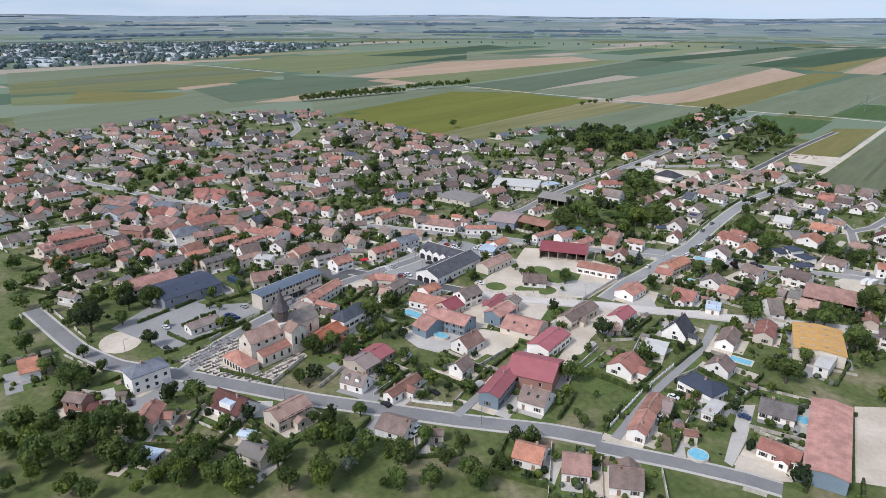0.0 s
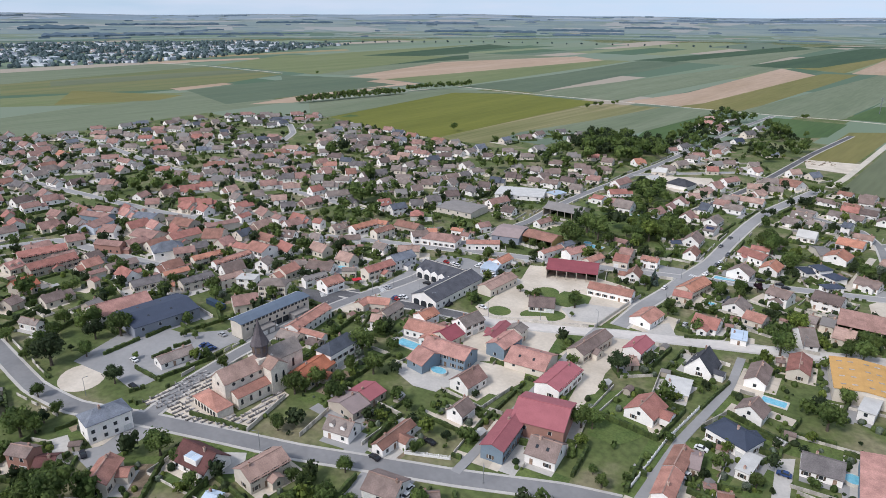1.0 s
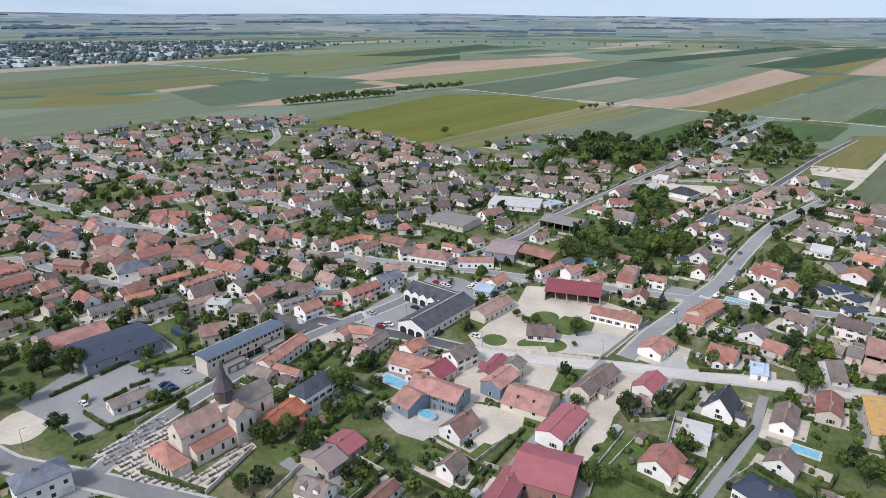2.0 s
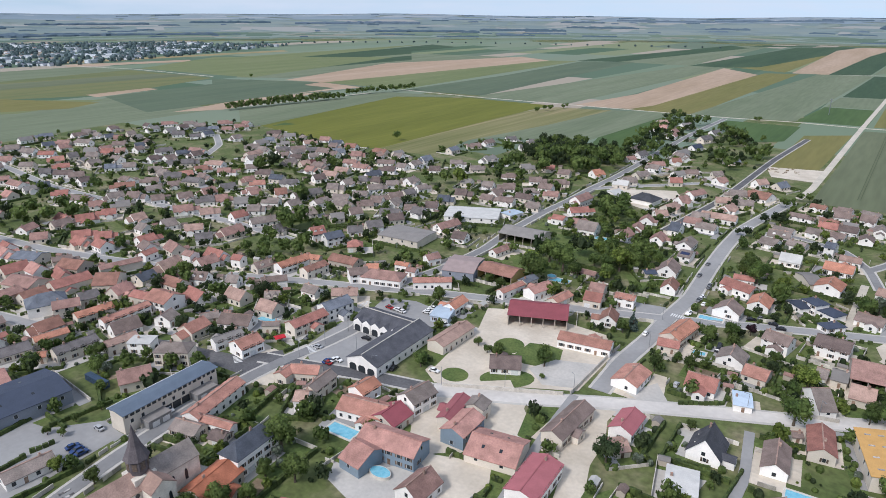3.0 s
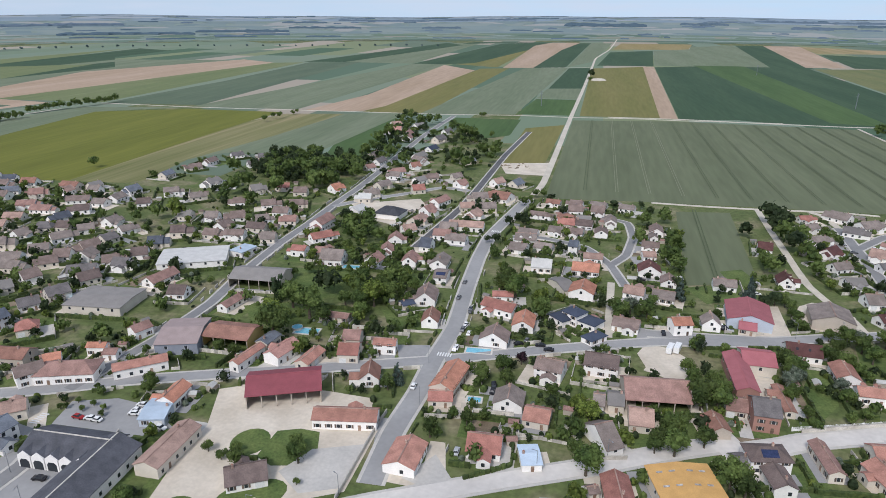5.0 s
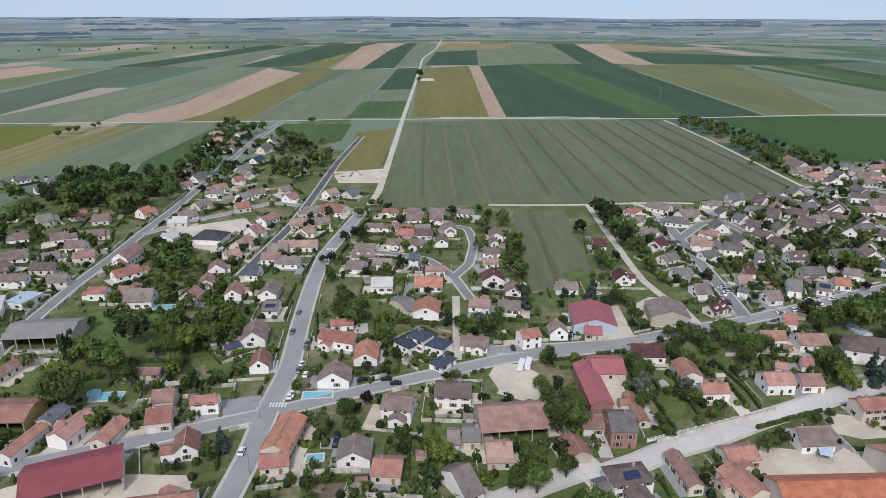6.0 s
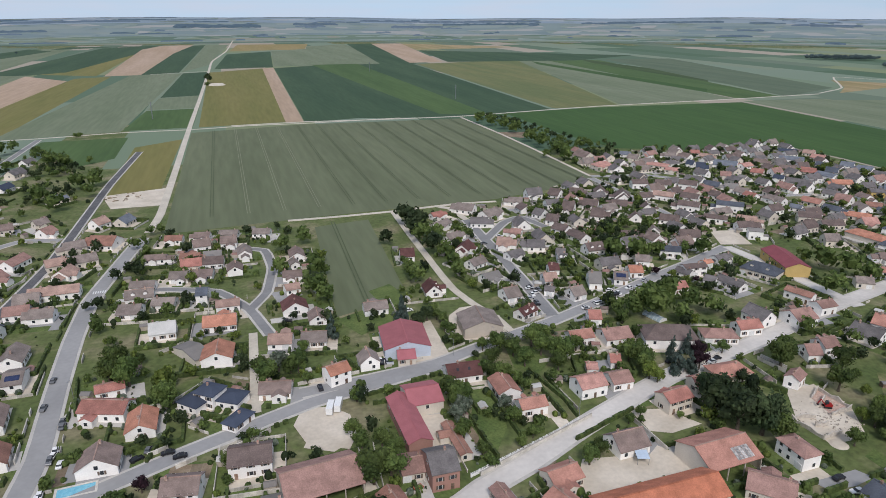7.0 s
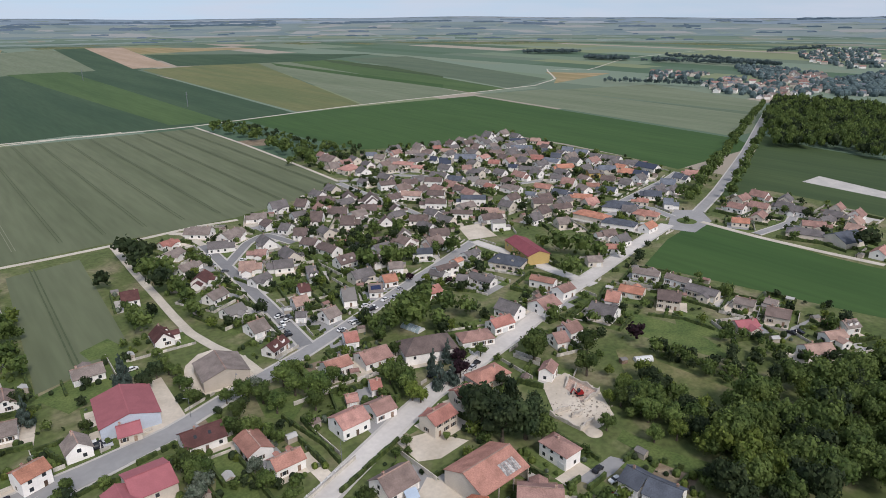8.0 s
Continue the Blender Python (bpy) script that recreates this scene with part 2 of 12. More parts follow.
def shell_walls(L, w, e, s, hip):
    a, b = L / 2, w / 2
    v = [(-a, -b, -0.4), (a, -b, -0.4), (a, b, -0.4), (-a, b, -0.4), (-a, -b, e), (a, -b, e), (a, b, e), (-a, b, e)]
    f = [(0, 3, 2, 1), (0, 1, 5, 4), (2, 3, 7, 6)]
    if hip:
        f += [(1, 2, 6, 5), (3, 0, 4, 7), (4, 5, 6, 7)]
    else:
        v += [(-a, 0, e + b * s), (a, 0, e + b * s)]
        f += [(1, 2, 6, 9, 5), (3, 0, 4, 8, 7), (4, 5, 9, 8), (6, 7, 8, 9)]
    return v, f


def window_mesh(name, w, h, shutters):
    """One stepped plate: shutters, frame and the pane set back in it."""
    cols = [(-w / 2, -0.06, 0), (-w / 2 + 0.1, -0.06, 0), (-w / 2 + 0.1, -0.02, 1), (w / 2 - 0.1, -0.02, 1), (w / 2 - 0.1, -0.06, 0), (w / 2, -0.06, 0)]
    slots = [0, 0, 1, 0, 0]
    if shutters:
        cols = [(-w / 2 - 0.6, -0.1, 2), (-w / 2, -0.1, 2)] + cols + [(w / 2, -0.1, 2), (w / 2 + 0.6, -0.1, 2)]
        slots = [2, 0] + slots + [0, 2]
    v = [(x, y, z) for x, y, _ in cols for z in (0, h)]
    f = [(2 * k, 2 * k + 2, 2 * k + 3, 2 * k + 1) for k in range(len(cols) - 1)]
    n = len(v)
    x0, x1, y0 = cols[0][0], cols[-1][0], cols[0][1]
    v += [(x0, 0.05, 0), (x0, 0.05, h), (x1, 0.05, 0), (x1, 0.05, h)]
    f += [(n, 0, 1, n + 1), (n - 2, n + 2, n + 3, n - 1)]
    return mesh(name, v, f, [FRAME, GLASS, SHUTTER], slots + [0, 0])


WINDOW, WINDOW_SHUT = window_mesh("window", 1.3, 1.3, False), window_mesh("window", 1.2, 1.35, True)
DOOR_ME = mesh("door", *box(-0.5, -0.08, 0, 0.5, 0.03, 2.1), [DOOR])
GATE_ME = mesh("garage_door", *box(-1.3, -0.07, 0, 1.3, 0.03, 2.2), [FRAME])
p = Pile()
p.add(*box(-0.35, -0.3, -1.2, 0.35, 0.3, 0.8))
p.add(*box(-0.42, -0.37, 0.8, 0.42, 0.37, 0.92))
CHIMNEY_ME = p.mesh("chimney", [CHIMNEY])
POT_ME = mesh("chimney_pot", *box(-0.2, -0.14, 0, 0.2, 0.14, 0.3), [ROOF_M["redorange"]])
SHUTTER_ME = mesh("shutter", *box(-0.28, -0.1, 0, 0.28, 0, 1.3), [SHUTTER])
ROOFLIGHT_ME = mesh("rooflight", *box(-0.45, -0.6, 0, 0.45, 0.6, 0.1), [GLASS])
p = Pile()
p.add(*box(-2.4, -1.3, 0, 2.4, 1.3, 0.1))
SOLAR = material("solar_panel", (0.02, 0.03, 0.07), (0.035, 0.045, 0.1), 1, 0.2)
SOLAR_ME = p.mesh("solar_panel", [SOLAR])

SHEET = material("roof_sheet", (0.2, 0.19, 0.18), (0.5, 0.48, 0.45), 1.2, 0.5, vary=0.3)
SHEET_ME = mesh("roof_sheet", *box(-0.56, -2.1, 0, 0.56, 2.1, 0.08), [SHEET])
ROAD_POINTS = []
HOUSES, FAR_HOUSES, FAR_SLOTS = [], Pile(), {}
FAR_MATS = []


def far_slot(m):
    if m.name not in FAR_SLOTS:
        FAR_SLOTS[m.name] = len(FAR_MATS)
        FAR_MATS.append(m)
    return FAR_SLOTS[m.name]


def house(x, y, yaw, L, w, e, s, roof, wall, hip=False, sky=False, solar=False, open_south=False, open_north=False, stuff=False, strip=None, glazed=None):
    """A house or barn: walls, roof, chimney, windows and doors. The first 300 are things, those further off go into one mesh."""
    m = pose(x, y, rise(x, y), 0, 0, yaw)
    walls, slabs = shell_walls(L, w, e, s, hip), (shell_hip if hip else shell_gable)(L, w, e, s)
    r = random.Random(int(x * 131 + y * 17))
    HOUSES.append((x, y, yaw, L, w))
    if len(HOUSES) > 300 or stuff:
        FAR_HOUSES.add(*walls, far_slot(WALL_M[wall]), m)
        FAR_HOUSES.add(*slabs, far_slot(ROOF_M[roof]), m)
        if L < 18 and r.random() < 0.55:  # a garage at the gable
            gl, gw, end = r.uniform(3, 5), w * r.uniform(0.55, 0.85), r.choice((-1, 1))
            at = m @ pose(end * (L / 2 + gl / 2 - 0.3), r.uniform(-0.5, 0.5), 0)
            FAR_HOUSES.add(*shell_walls(gl, gw, 2.5, s, False), far_slot(WALL_M[wall]), at)
            FAR_HOUSES.add(*shell_gable(gl, gw, 2.5, s, 0.25, 0.15), far_slot(ROOF_M[roof]), at)
        if L < 18 and r.random() < 0.65:
            wl, ww, side = r.uniform(2.5, 4.5), r.uniform(3.5, 5), r.choice((-1, 1))
            at = m @ pose(r.uniform(-0.3, 0.3) * (L - ww), side * (w / 2 + wl / 2 - 0.6), 0, 0, 0, 90)
            FAR_HOUSES.add(*shell_walls(wl, ww, 2.6, 0.5, False), far_slot(WALL_M[wall]), at)
            FAR_HOUSES.add(*shell_gable(wl, ww, 2.6, 0.5, 0.25, 0.15), far_slot(ROOF_M[roof]), at)
        if L < 18:
            FAR_HOUSES.add(*box(L * 0.3, -0.3, e, L * 0.3 + 0.6, 0.3, e + w / 2 * s + 0.9), far_slot(CHIMNEY), m)
            for k in range(max(int(L / 3.4), 1)):
                for side in (-1, 1):
                    c, h = (k + 0.5) * L / max(int(L / 3.4), 1) - L / 2, 0.95
                    FAR_HOUSES.add(*box(c - 0.55, side * w / 2 - 0.05, h, c + 0.55, side * w / 2 + 0.05, h + 1.25), far_slot(GLASS), m)
            for side in (-1, 1):
                FAR_HOUSES.add(*box(side * L / 2 - 0.05, -0.5, e * 0.5, side * L / 2 + 0.05, 0.5, e * 0.5 + 1.2), far_slot(GLASS), m)
        return
    big = w > 12.5 or L > 24
    kind = "barn" if big else "house"
    root = new(kind, None)
    root.matrix_basis = m
    tagged(root, f"{WALLS[wall][1]} {kind} with {ROOFS[roof][1]} {'hipped' if hip else 'flat' if s < 0.08 else 'gable'} roof", kind, "barns and halls" if big else "village houses")
    for way, gone in ((-1, open_south), (1, open_north)):
        if gone:  # an open front with posts
            walls = (walls[0], [f for k, f in enumerate(walls[1]) if k != (1 if way < 0 else 2)])
            for k in range(int(L / 5) + 1):
                c = -L / 2 + 0.2 + k * (L - 0.4) / int(L / 5)
                part("post", mesh("post", *box(c - 0.15, way * w / 2 - 0.15, 0, c + 0.15, way * w / 2 + 0.15, e), [WALL_M["stone"]]), root)
    part("wall", mesh("wall", *walls, [WALL_M[wall]]), root)
    part("roof", mesh("roof", *slabs, [ROOF_M[roof]]), root)
    ridge = e + w / 2 * s
    n = max(int(L / (6 if big else 3.3)), 1)
    floors = 2 if e > 4.4 and not big else 1
    shut, own = r.random() < 0.6, len(HOUSES) <= 110
    gate = r.randrange(n)
    for side in (-1, 1):
        if (open_south and side < 0) or (open_north and side > 0):
            continue
        for k in range(n):
            c = (k + 0.5) * L / n - L / 2 + r.uniform(-0.3, 0.3)
            at = pose(c, side * (w / 2 + 0.01), 0, 0, 0, 0 if side < 0 else 180)
            if big:
                part("window", WINDOW, root, at @ pose(0, 0, e * 0.55))
                continue
            for f in range(floors):
                if f == 0 and k == gate:
                    part(*(("garage_door", GATE_ME) if r.random() < 0.4 else ("door", DOOR_ME)), root, at)
                else:
                    opening = part("window", WINDOW if own else WINDOW_SHUT if shut else WINDOW, root, at @ pose(0, 0, 0.9 + 2.7 * f))
                    if own and shut:
                        for a in (-0.95, 0.95):
                            part("shutter", SHUTTER_ME, opening, pose(a, 0, 0), "painted wooden shutter")
    if not big:
        for side in (-1, 1):
            at = pose(side * (L / 2 + 0.01), 0, 0, 0, 0, 90 * side)
            if r.random() < 0.8:
                part("window", WINDOW_SHUT if shut else WINDOW, root, at @ pose(r.uniform(-1, 1) * w * 0.2, 0, 0.9))
            if not hip and ridge - e > 2.2:
                part("window", WINDOW, root, at @ pose(0, 0, max(e - 0.4, 2.9)))
        stack = part("chimney", CHIMNEY_ME, root, pose(r.choice((-1, 1)) * L * r.uniform(0.15, 0.38) * (0.5 if hip else 1), r.choice((0.0, 0.5, -0.5)), ridge + 0.1))
        part("chimney_pot", POT_ME, stack, pose(0, 0, 0.92), "clay chimney pot")
    if len(HOUSES) <= 220 and not hip and s > 0.2:
        cap = L / 2 + 0.3
        part("ridge_cap", mesh("ridge_cap", *box(-cap, -0.18, ridge + 0.14, cap, 0.18, ridge + 0.36), [ROOF_M["pinkbrown" if roof in ("brown", "greybrown", "redbrown", "red", "orange", "redorange", "rust") else roof]]), root)
    if not big and L > 9 and r.random() < 0.4:  # a lower wing or lean-to
        side, wl, ww = r.choice((-1, 1)), r.uniform(2.6, 5), r.uniform(3.6, 5.5)
        c = r.uniform(-0.3, 0.3) * (L - ww)
        at = pose(c, side * (w / 2 + wl / 2 - 0.6), 0, 0, 0, 90)
        if not any(on_road(*(m @ at @ Vector((a, b, 0))).xy, 0.8) for a in (-wl / 2, wl / 2) for b in (-ww / 2, ww / 2)):
            low = min(e, 2.7)
            wing = part("wing", mesh("wing", *shell_walls(wl, ww, low, 0.5, False), [WALL_M[wall]]), root, at, "low gabled wing")
            part("wing_roof", mesh("wing_roof", *shell_gable(wl, ww, low, 0.5, 0.25, 0.15), [ROOF_M[roof]]), wing)
            part("window", WINDOW, wing, pose(side * (wl / 2 + 0.01), 0, 0.9, 0, 0, 90 * side))
    if not big and s > 0.55 and r.random() < 0.25:  # dormers
        side = r.choice((-1, 1))
        for c in (-0.22, 0.22):
            dormer = part("dormer", mesh("dormer", *shell_walls(2.4, 1.6, 1.3, 0.6, False), [WALL_M[wall]]), root, pose(c * L, side * w * 0.22, e + w * 0.12 * s, 0, 0, 90), "small roof dormer")
            part("dormer_roof", mesh("dormer_roof", *shell_gable(2.4, 1.6, 1.3, 0.6, 0.15, 0.1), [ROOF_M[roof]]), dormer)
    tilt = math.degrees(math.atan(s))
    if sky:
        for c in (-0.2, 0.15):
            for side in (-1, 1):
                part("rooflight", ROOFLIGHT_ME, root, pose(c * L, side * w * 0.25, e + w * 0.25 * s + 0.2, -side * tilt if side > 0 else tilt, 0, 0), "glazed rooflight")
    if glazed:  # a wide glazed dormer
        c = m.inverted() @ Vector((*glazed, 0))
        side = math.copysign(1, c.y)
        dormer = part("dormer", mesh("dormer", *box(-2.6, -1.9, -1.2, 2.6, 1.9, 0.7), [WALL_M["white"]]), root, pose(c.x, side * w * 0.26, e + w * 0.26 * s, 0, 0, 0), "white box dormer")
        for a in (-1.3, 1.3):
            part("glass_roof", mesh("glass_roof", *box(a - 1.2, -1.8, 0.7, a + 1.2, 1.8, 0.78), [ROOF_M["paleblue"]]), dormer, None, "pale blue glazed roof panel")
    if strip:  # weathered translucent sheets let into the roof
        c = m.inverted() @ Vector((*strip, 0))
        side = math.copysign(1, c.y)
        for k in range(5):
            part("roof_sheet", SHEET_ME, root, pose(c.x + 1.25 * (k - 2), side * w * 0.33, e + w * 0.17 * s + 0.22, -side * tilt, 0, 0), "weathered pale plastic roof sheet")
    if solar:
        part("solar_panel", SOLAR_ME, root, pose(0, -w * 0.25, e + w * 0.25 * s + 0.22, tilt, 0, 0), "dark blue solar panels")
    return root


def ribbon(points, width, z):
    p = [Vector((a, b)) for a, b in points]
    # rounded bends
    q = [p[0]]
    for a, b, c in zip(p, p[1:], p[2:]):
        q += [b.lerp(a, 0.25), b.lerp(a, 0.08) * 0.5 + b.lerp(c, 0.08) * 0.5, b.lerp(c, 0.25)]
    q.append(p[-1])
    v, f = [], []
    for i, c in enumerate(q):
        d = (q[min(i + 1, len(q) - 1)] - q[max(i - 1, 0)]).normalized()
        side = Vector((-d.y, d.x)) * width / 2
        h = rise(c.x, c.y)
        v += [(c.x + side.x, c.y + side.y, h + z), (c.x - side.x, c.y - side.y, h + z), (c.x + side.x, c.y + side.y, h - 0.3), (c.x - side.x, c.y - side.y, h - 0.3)]
        if i:
            k = 4 * i
            f += [(k - 4, k - 3, k + 1, k), (k - 4, k, k + 2, k - 2), (k - 3, k - 1, k + 3, k + 1)]
    return v, f


ROAD_M = {"asphalt": ASPHALT, "greyroad": GREYROAD, "tarmac": TARMAC, "chalk": CHALK, "chalkroad": CHALKROAD}
ROAD_WORDS = {"greyroad": "dark grey asphalt village street", "asphalt": "grey asphalt village street", "tarmac": "new dark tarmac street", "chalk": "pale chalk farm track", "chalkroad": "pale grey worn asphalt street"}


def road(name, width, kind, points):
    k = len(ROAD_POINTS)
    tagged(new("road", mesh("road", *ribbon(points, width, 0.2 + 0.005 * (k % 11)), [ROAD_M[kind]])), ROAD_WORDS[kind], "road", kind="structure")
    if name == "street":
        tagged(new("pavement", mesh("pavement", *ribbon(points, width + 2.2, 0.13 + 0.005 * (k % 11)), [PAVING])), "pale pavement along the street", "pavement", kind="structure")
    ROAD_POINTS.append((width / 2 + (1.1 if name == "street" else 0), points))


def in_poly(x, y, pts):
    hit = False
    for (a, b), (c, d) in zip(pts, pts[1:] + pts[:1]):
        if (b > y) != (d > y) and x < (c - a) * (y - b) / (d - b) + a:
            hit = not hit
    return hit


FIELD_POLYS, FIELD_LEVELS = [], []


def field(crop, points):
    box4 = (min(a for a, _ in points), min(b for _, b in points), max(a for a, _ in points), max(b for _, b in points))
    level = 0
    while any(k == level and box4[0] < o[2] and box4[2] > o[0] and box4[1] < o[3] and box4[3] > o[1] for k, o in FIELD_LEVELS):
        level += 1
    FIELD_LEVELS.append((level, box4))
    z = 0.04 + 0.012 * level
    me = mesh("field", [(a, b, z + rise(a, b)) for a, b in points], [tuple(range(len(points)))], [FIELD_M[crop]])
    if me.polygons[0].normal.z < 0:
        me.flip_normals()
    tagged(new("field", me), f"flat field of {CROP_WORDS.get(crop, crop.rstrip('234').replace('dk', 'dark ').replace('lt', 'light ') + ' crop')}", "field", "fields", "structure")
    FIELD_POLYS.append(points)


def on_road(x, y, margin=0.5):
    for half, pts in ROAD_POINTS:
        for (a, b), (c, d) in zip(pts, pts[1:]):
            ux, uy = c - a, d - b
            t = min(max(((x - a) * ux + (y - b) * uy) / (ux * ux + uy * uy + 1e-9), 0), 1)
            if math.hypot(x - a - t * ux, y - b - t * uy) < half + margin:
                return True
    return False


def on_house(x, y, margin=0.5):
    for hx, hy, yaw, L, w in HOUSES:
        dx, dy = x - hx, y - hy
        if abs(dx) + abs(dy) > 60:
            continue
        c, s = math.cos(radians(yaw)), math.sin(radians(yaw))
        if abs(dx * c + dy * s) < L / 2 + margin and abs(-dx * s + dy * c) < w / 2 + margin:
            return True
    return False


# ---- the land ----
RINGS = [0, 200, 400, 700, 1100, 1700, 2400, 3300, 3500, 3700, 3900, 4100, 4300, 4500, 4700, 4850, 4960]
gv, gf = [(0, 300, 0)], []
for i, r in enumerate(RINGS[1:]):
    for k in range(180):
        a = k * math.tau / 180
        x, y = r * math.cos(a), 300 + r * math.sin(a)
        gv.append((x, y, rise(x, y)))
for k in range(180):
    gf.append((0, 1 + k, 1 + (k + 1) % 180))
    for i in range(len(RINGS) - 2):
        a, b = 1 + i * 180, 1 + (i + 1) * 180
        gf.append((a + k, b + k, b + (k + 1) % 180, a + (k + 1) % 180))
# Beyond 3.1 km the ground's base colour carries the haze.
HAZE_TINT_GROUND = material("haze_tint_ground", (0.165, 0.215, 0.185), (0.19, 0.235, 0.205), 0.004, 0.98)
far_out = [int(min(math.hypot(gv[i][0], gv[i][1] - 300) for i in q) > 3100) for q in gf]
tagged(new("ground", mesh("ground", gv, gf, [GROUND, HAZE_TINT_GROUND], far_out)), "grassy ground of village gardens and open land", "ground", kind="structure")

# ---- roads ----
road("street", 6.6, "asphalt", [(-126, 271), (-127, 297), (-125, 322), (-125, 344), (-123, 376), (-126, 417), (-128, 460), (-128, 501), (-122, 542), (-114, 594)])
road("lane", 5.4, "chalk", [(-111, 604), (-107, 642), (-105, 761), (-102, 989), (-96, 1315), (-88, 1865), (-84, 2215), (-37, 2748), (8, 3745)])
road("street", 6.6, "chalkroad", [(-17, 317), (-37, 308), (-59, 296), (-92, 280), (-123, 264), (-150, 248), (-176, 236)])
road("street", 6.2, "tarmac", [(-176, 236), (-199, 230), (-222, 222), (-244, 215)])
road("street", 5.7, "asphalt", [(-327, 261), (-300, 274), (-255, 293), (-231, 305), (-192, 320), (-157, 333), (-126, 345)])
road("street", 5.7, "asphalt", [(-121, 347), (-79, 366), (-39, 382), (-13, 387), (19, 394)])
road("street", 4.8, "greyroad", [(-249, 294), (-242, 336), (-240, 374), (-245, 411), (-247, 458), (-246, 500), (-247, 543), (-246, 589), (-248, 653), (-251, 713), (-255, 836), (-253, 981)])
road("street", 4.8, "asphalt", [(-246, 540), (-228, 564), (-207, 583), (-182, 611), (-160, 604)])
road("street", 4.8, "tarmac", [(-167, 471), (-157, 558), (-155, 614), (-152, 743), (-143, 880)])
road("lane", 3.6, "chalk", [(-58, 381), (-56, 443)])
road("street", 4.0, "greyroad", [(-49, 439), (-56, 468), (-70, 495), (-97, 506), (-114, 503)])
road("street", 4.0, "greyroad", [(-56, 468), (-47, 486), (-42, 519), (-44, 550), (-65, 559)])
road("street", 7.0, "chalkroad", [(-24, 309), (-4, 318), (3, 322), (22, 329), (43, 339), (90, 358), (142, 370), (198, 387), (234, 395), (272, 404), (332, 417)])
road("street", 6.6, "asphalt", [(374, 420), (433, 439), (595, 500), (766, 570), (935, 638)])
road("street", 5.7, "asphalt", [(-42, 389), (-15, 391), (11, 394), (38, 404), (71, 414), (99, 425), (144, 444), (181, 458), (214, 472)])
road("street", 5.3, "chalkroad", [(214, 472), (216, 445), (215, 418), (216, 384)])
road("street", 5.7, "greyroad", [(74, 419), (79, 467), (84, 529), (87, 569)])
road("lane", 4.5, "chalk", [(87, 569), (85, 598), (79, 604)])
road("street", 4.8, "greyroad", [(84, 527), (109, 557), (124, 565), (130, 539)])
road("street", 4.8, "asphalt", [(226, 648), (224, 604), (223, 552), (222, 538)])
road("street", 4.4, "asphalt", [(229, 653), (278, 642), (308, 604), (317, 559), (358, 549)])
road("street", 5.3, "asphalt", [(349, 424), (358, 452), (311, 455), (307, 481)])
road("street", 5.3, "asphalt", [(346, 467), (439, 486), (469, 495)])
road("lane", 3.6, "chalk", [(-26, 603), (10, 602), (46, 603), (96, 608), (123, 605)])
road("lane", 4.0, "chalk", [(45, 601), (43, 552), (42, 511), (41, 481), (41, 461), (44, 443), (49, 425), (50, 407)])
road("lane", 3.1, "chalk", [(236, 999), (237, 861), (233, 738), (229, 653)])
road("lane", 4.5, "chalk", [(-54, 1019), (39, 1024), (136, 1013), (239, 1008), (463, 1044), (725, 1054), (909, 1068)])
road("lane", 4.5, "chalk", [(354, 406), (352, 368), (354, 333), (358, 301)])
road("street", 4.4, "asphalt", [(357, 371), (396, 368), (432, 380)])
road("street", 6.2, "greyroad", [(-320, 87), (-265, 85), (-241, 89), (-215, 102), (-187, 114), (-163, 124), (-134, 139), (-118, 147), (-90, 163), (-75, 169)])
road("street", 5.3, "greyroad", [(-216, 103), (-226, 125), (-231.5, 150), (-235.2, 178), (-236, 205), (-235, 219)])
road("street", 5.3, "greyroad", [(-235, 219), (-232, 239), (-231, 255), (-236, 274)])
road("lane", 3.2, "asphalt", [(-119, 149), (-121, 166), (-126, 206), (-130, 236), (-132, 263)])
road("lane", 3.2, "asphalt", [(-72, 173), (-74, 207), (-72, 250), (-76, 277)])
road("street", 5.3, "asphalt", [(-603, 197), (-524, 210), (-441, 224), (-394, 238), (-365, 248)])
road("street", 5.3, "asphalt", [(-443, 126), (-432, 156), (-402, 162), (-364, 171), (-347, 175)])
road("street", 5.3, "asphalt", [(-789, 301), (-685, 303), (-587, 294), (-512, 299)])
road("street", 5.3, "asphalt", [(-486, 314), (-442, 316), (-393, 320), (-342, 319)])
road("street", 5.3, "asphalt", [(-590, 437), (-622, 476), (-673, 509)])
road("lane", 4.5, "chalk", [(-829, 667), (-799, 907)])
road("lane", 3.6, "chalk", [(-102, 1004), (-175, 1006), (-257, 990), (-374, 984), (-502, 976), (-639, 968), (-788, 974)])
road("lane", 3.6, "chalk", [(-102, 1004), (-28, 1014), (37, 1011), (158, 1019)])
road("lane", 2.7, "chalk", [(-88, 1865), (-211, 1812)])
road("lane", 3.6, "chalk", [(-1233, 915), (-1520, 912), (-1690, 871)])
road("lane", 3.6, "chalk", [(917, 1075), (1031, 1127), (1211, 1321), (1248, 1220), (1642, 1412), (1988, 1485), (2505, 1522)])
road("street", 5.3, "greyroad", [(-75, 165), (-52, 174), (-34, 180), (-24, 182)])

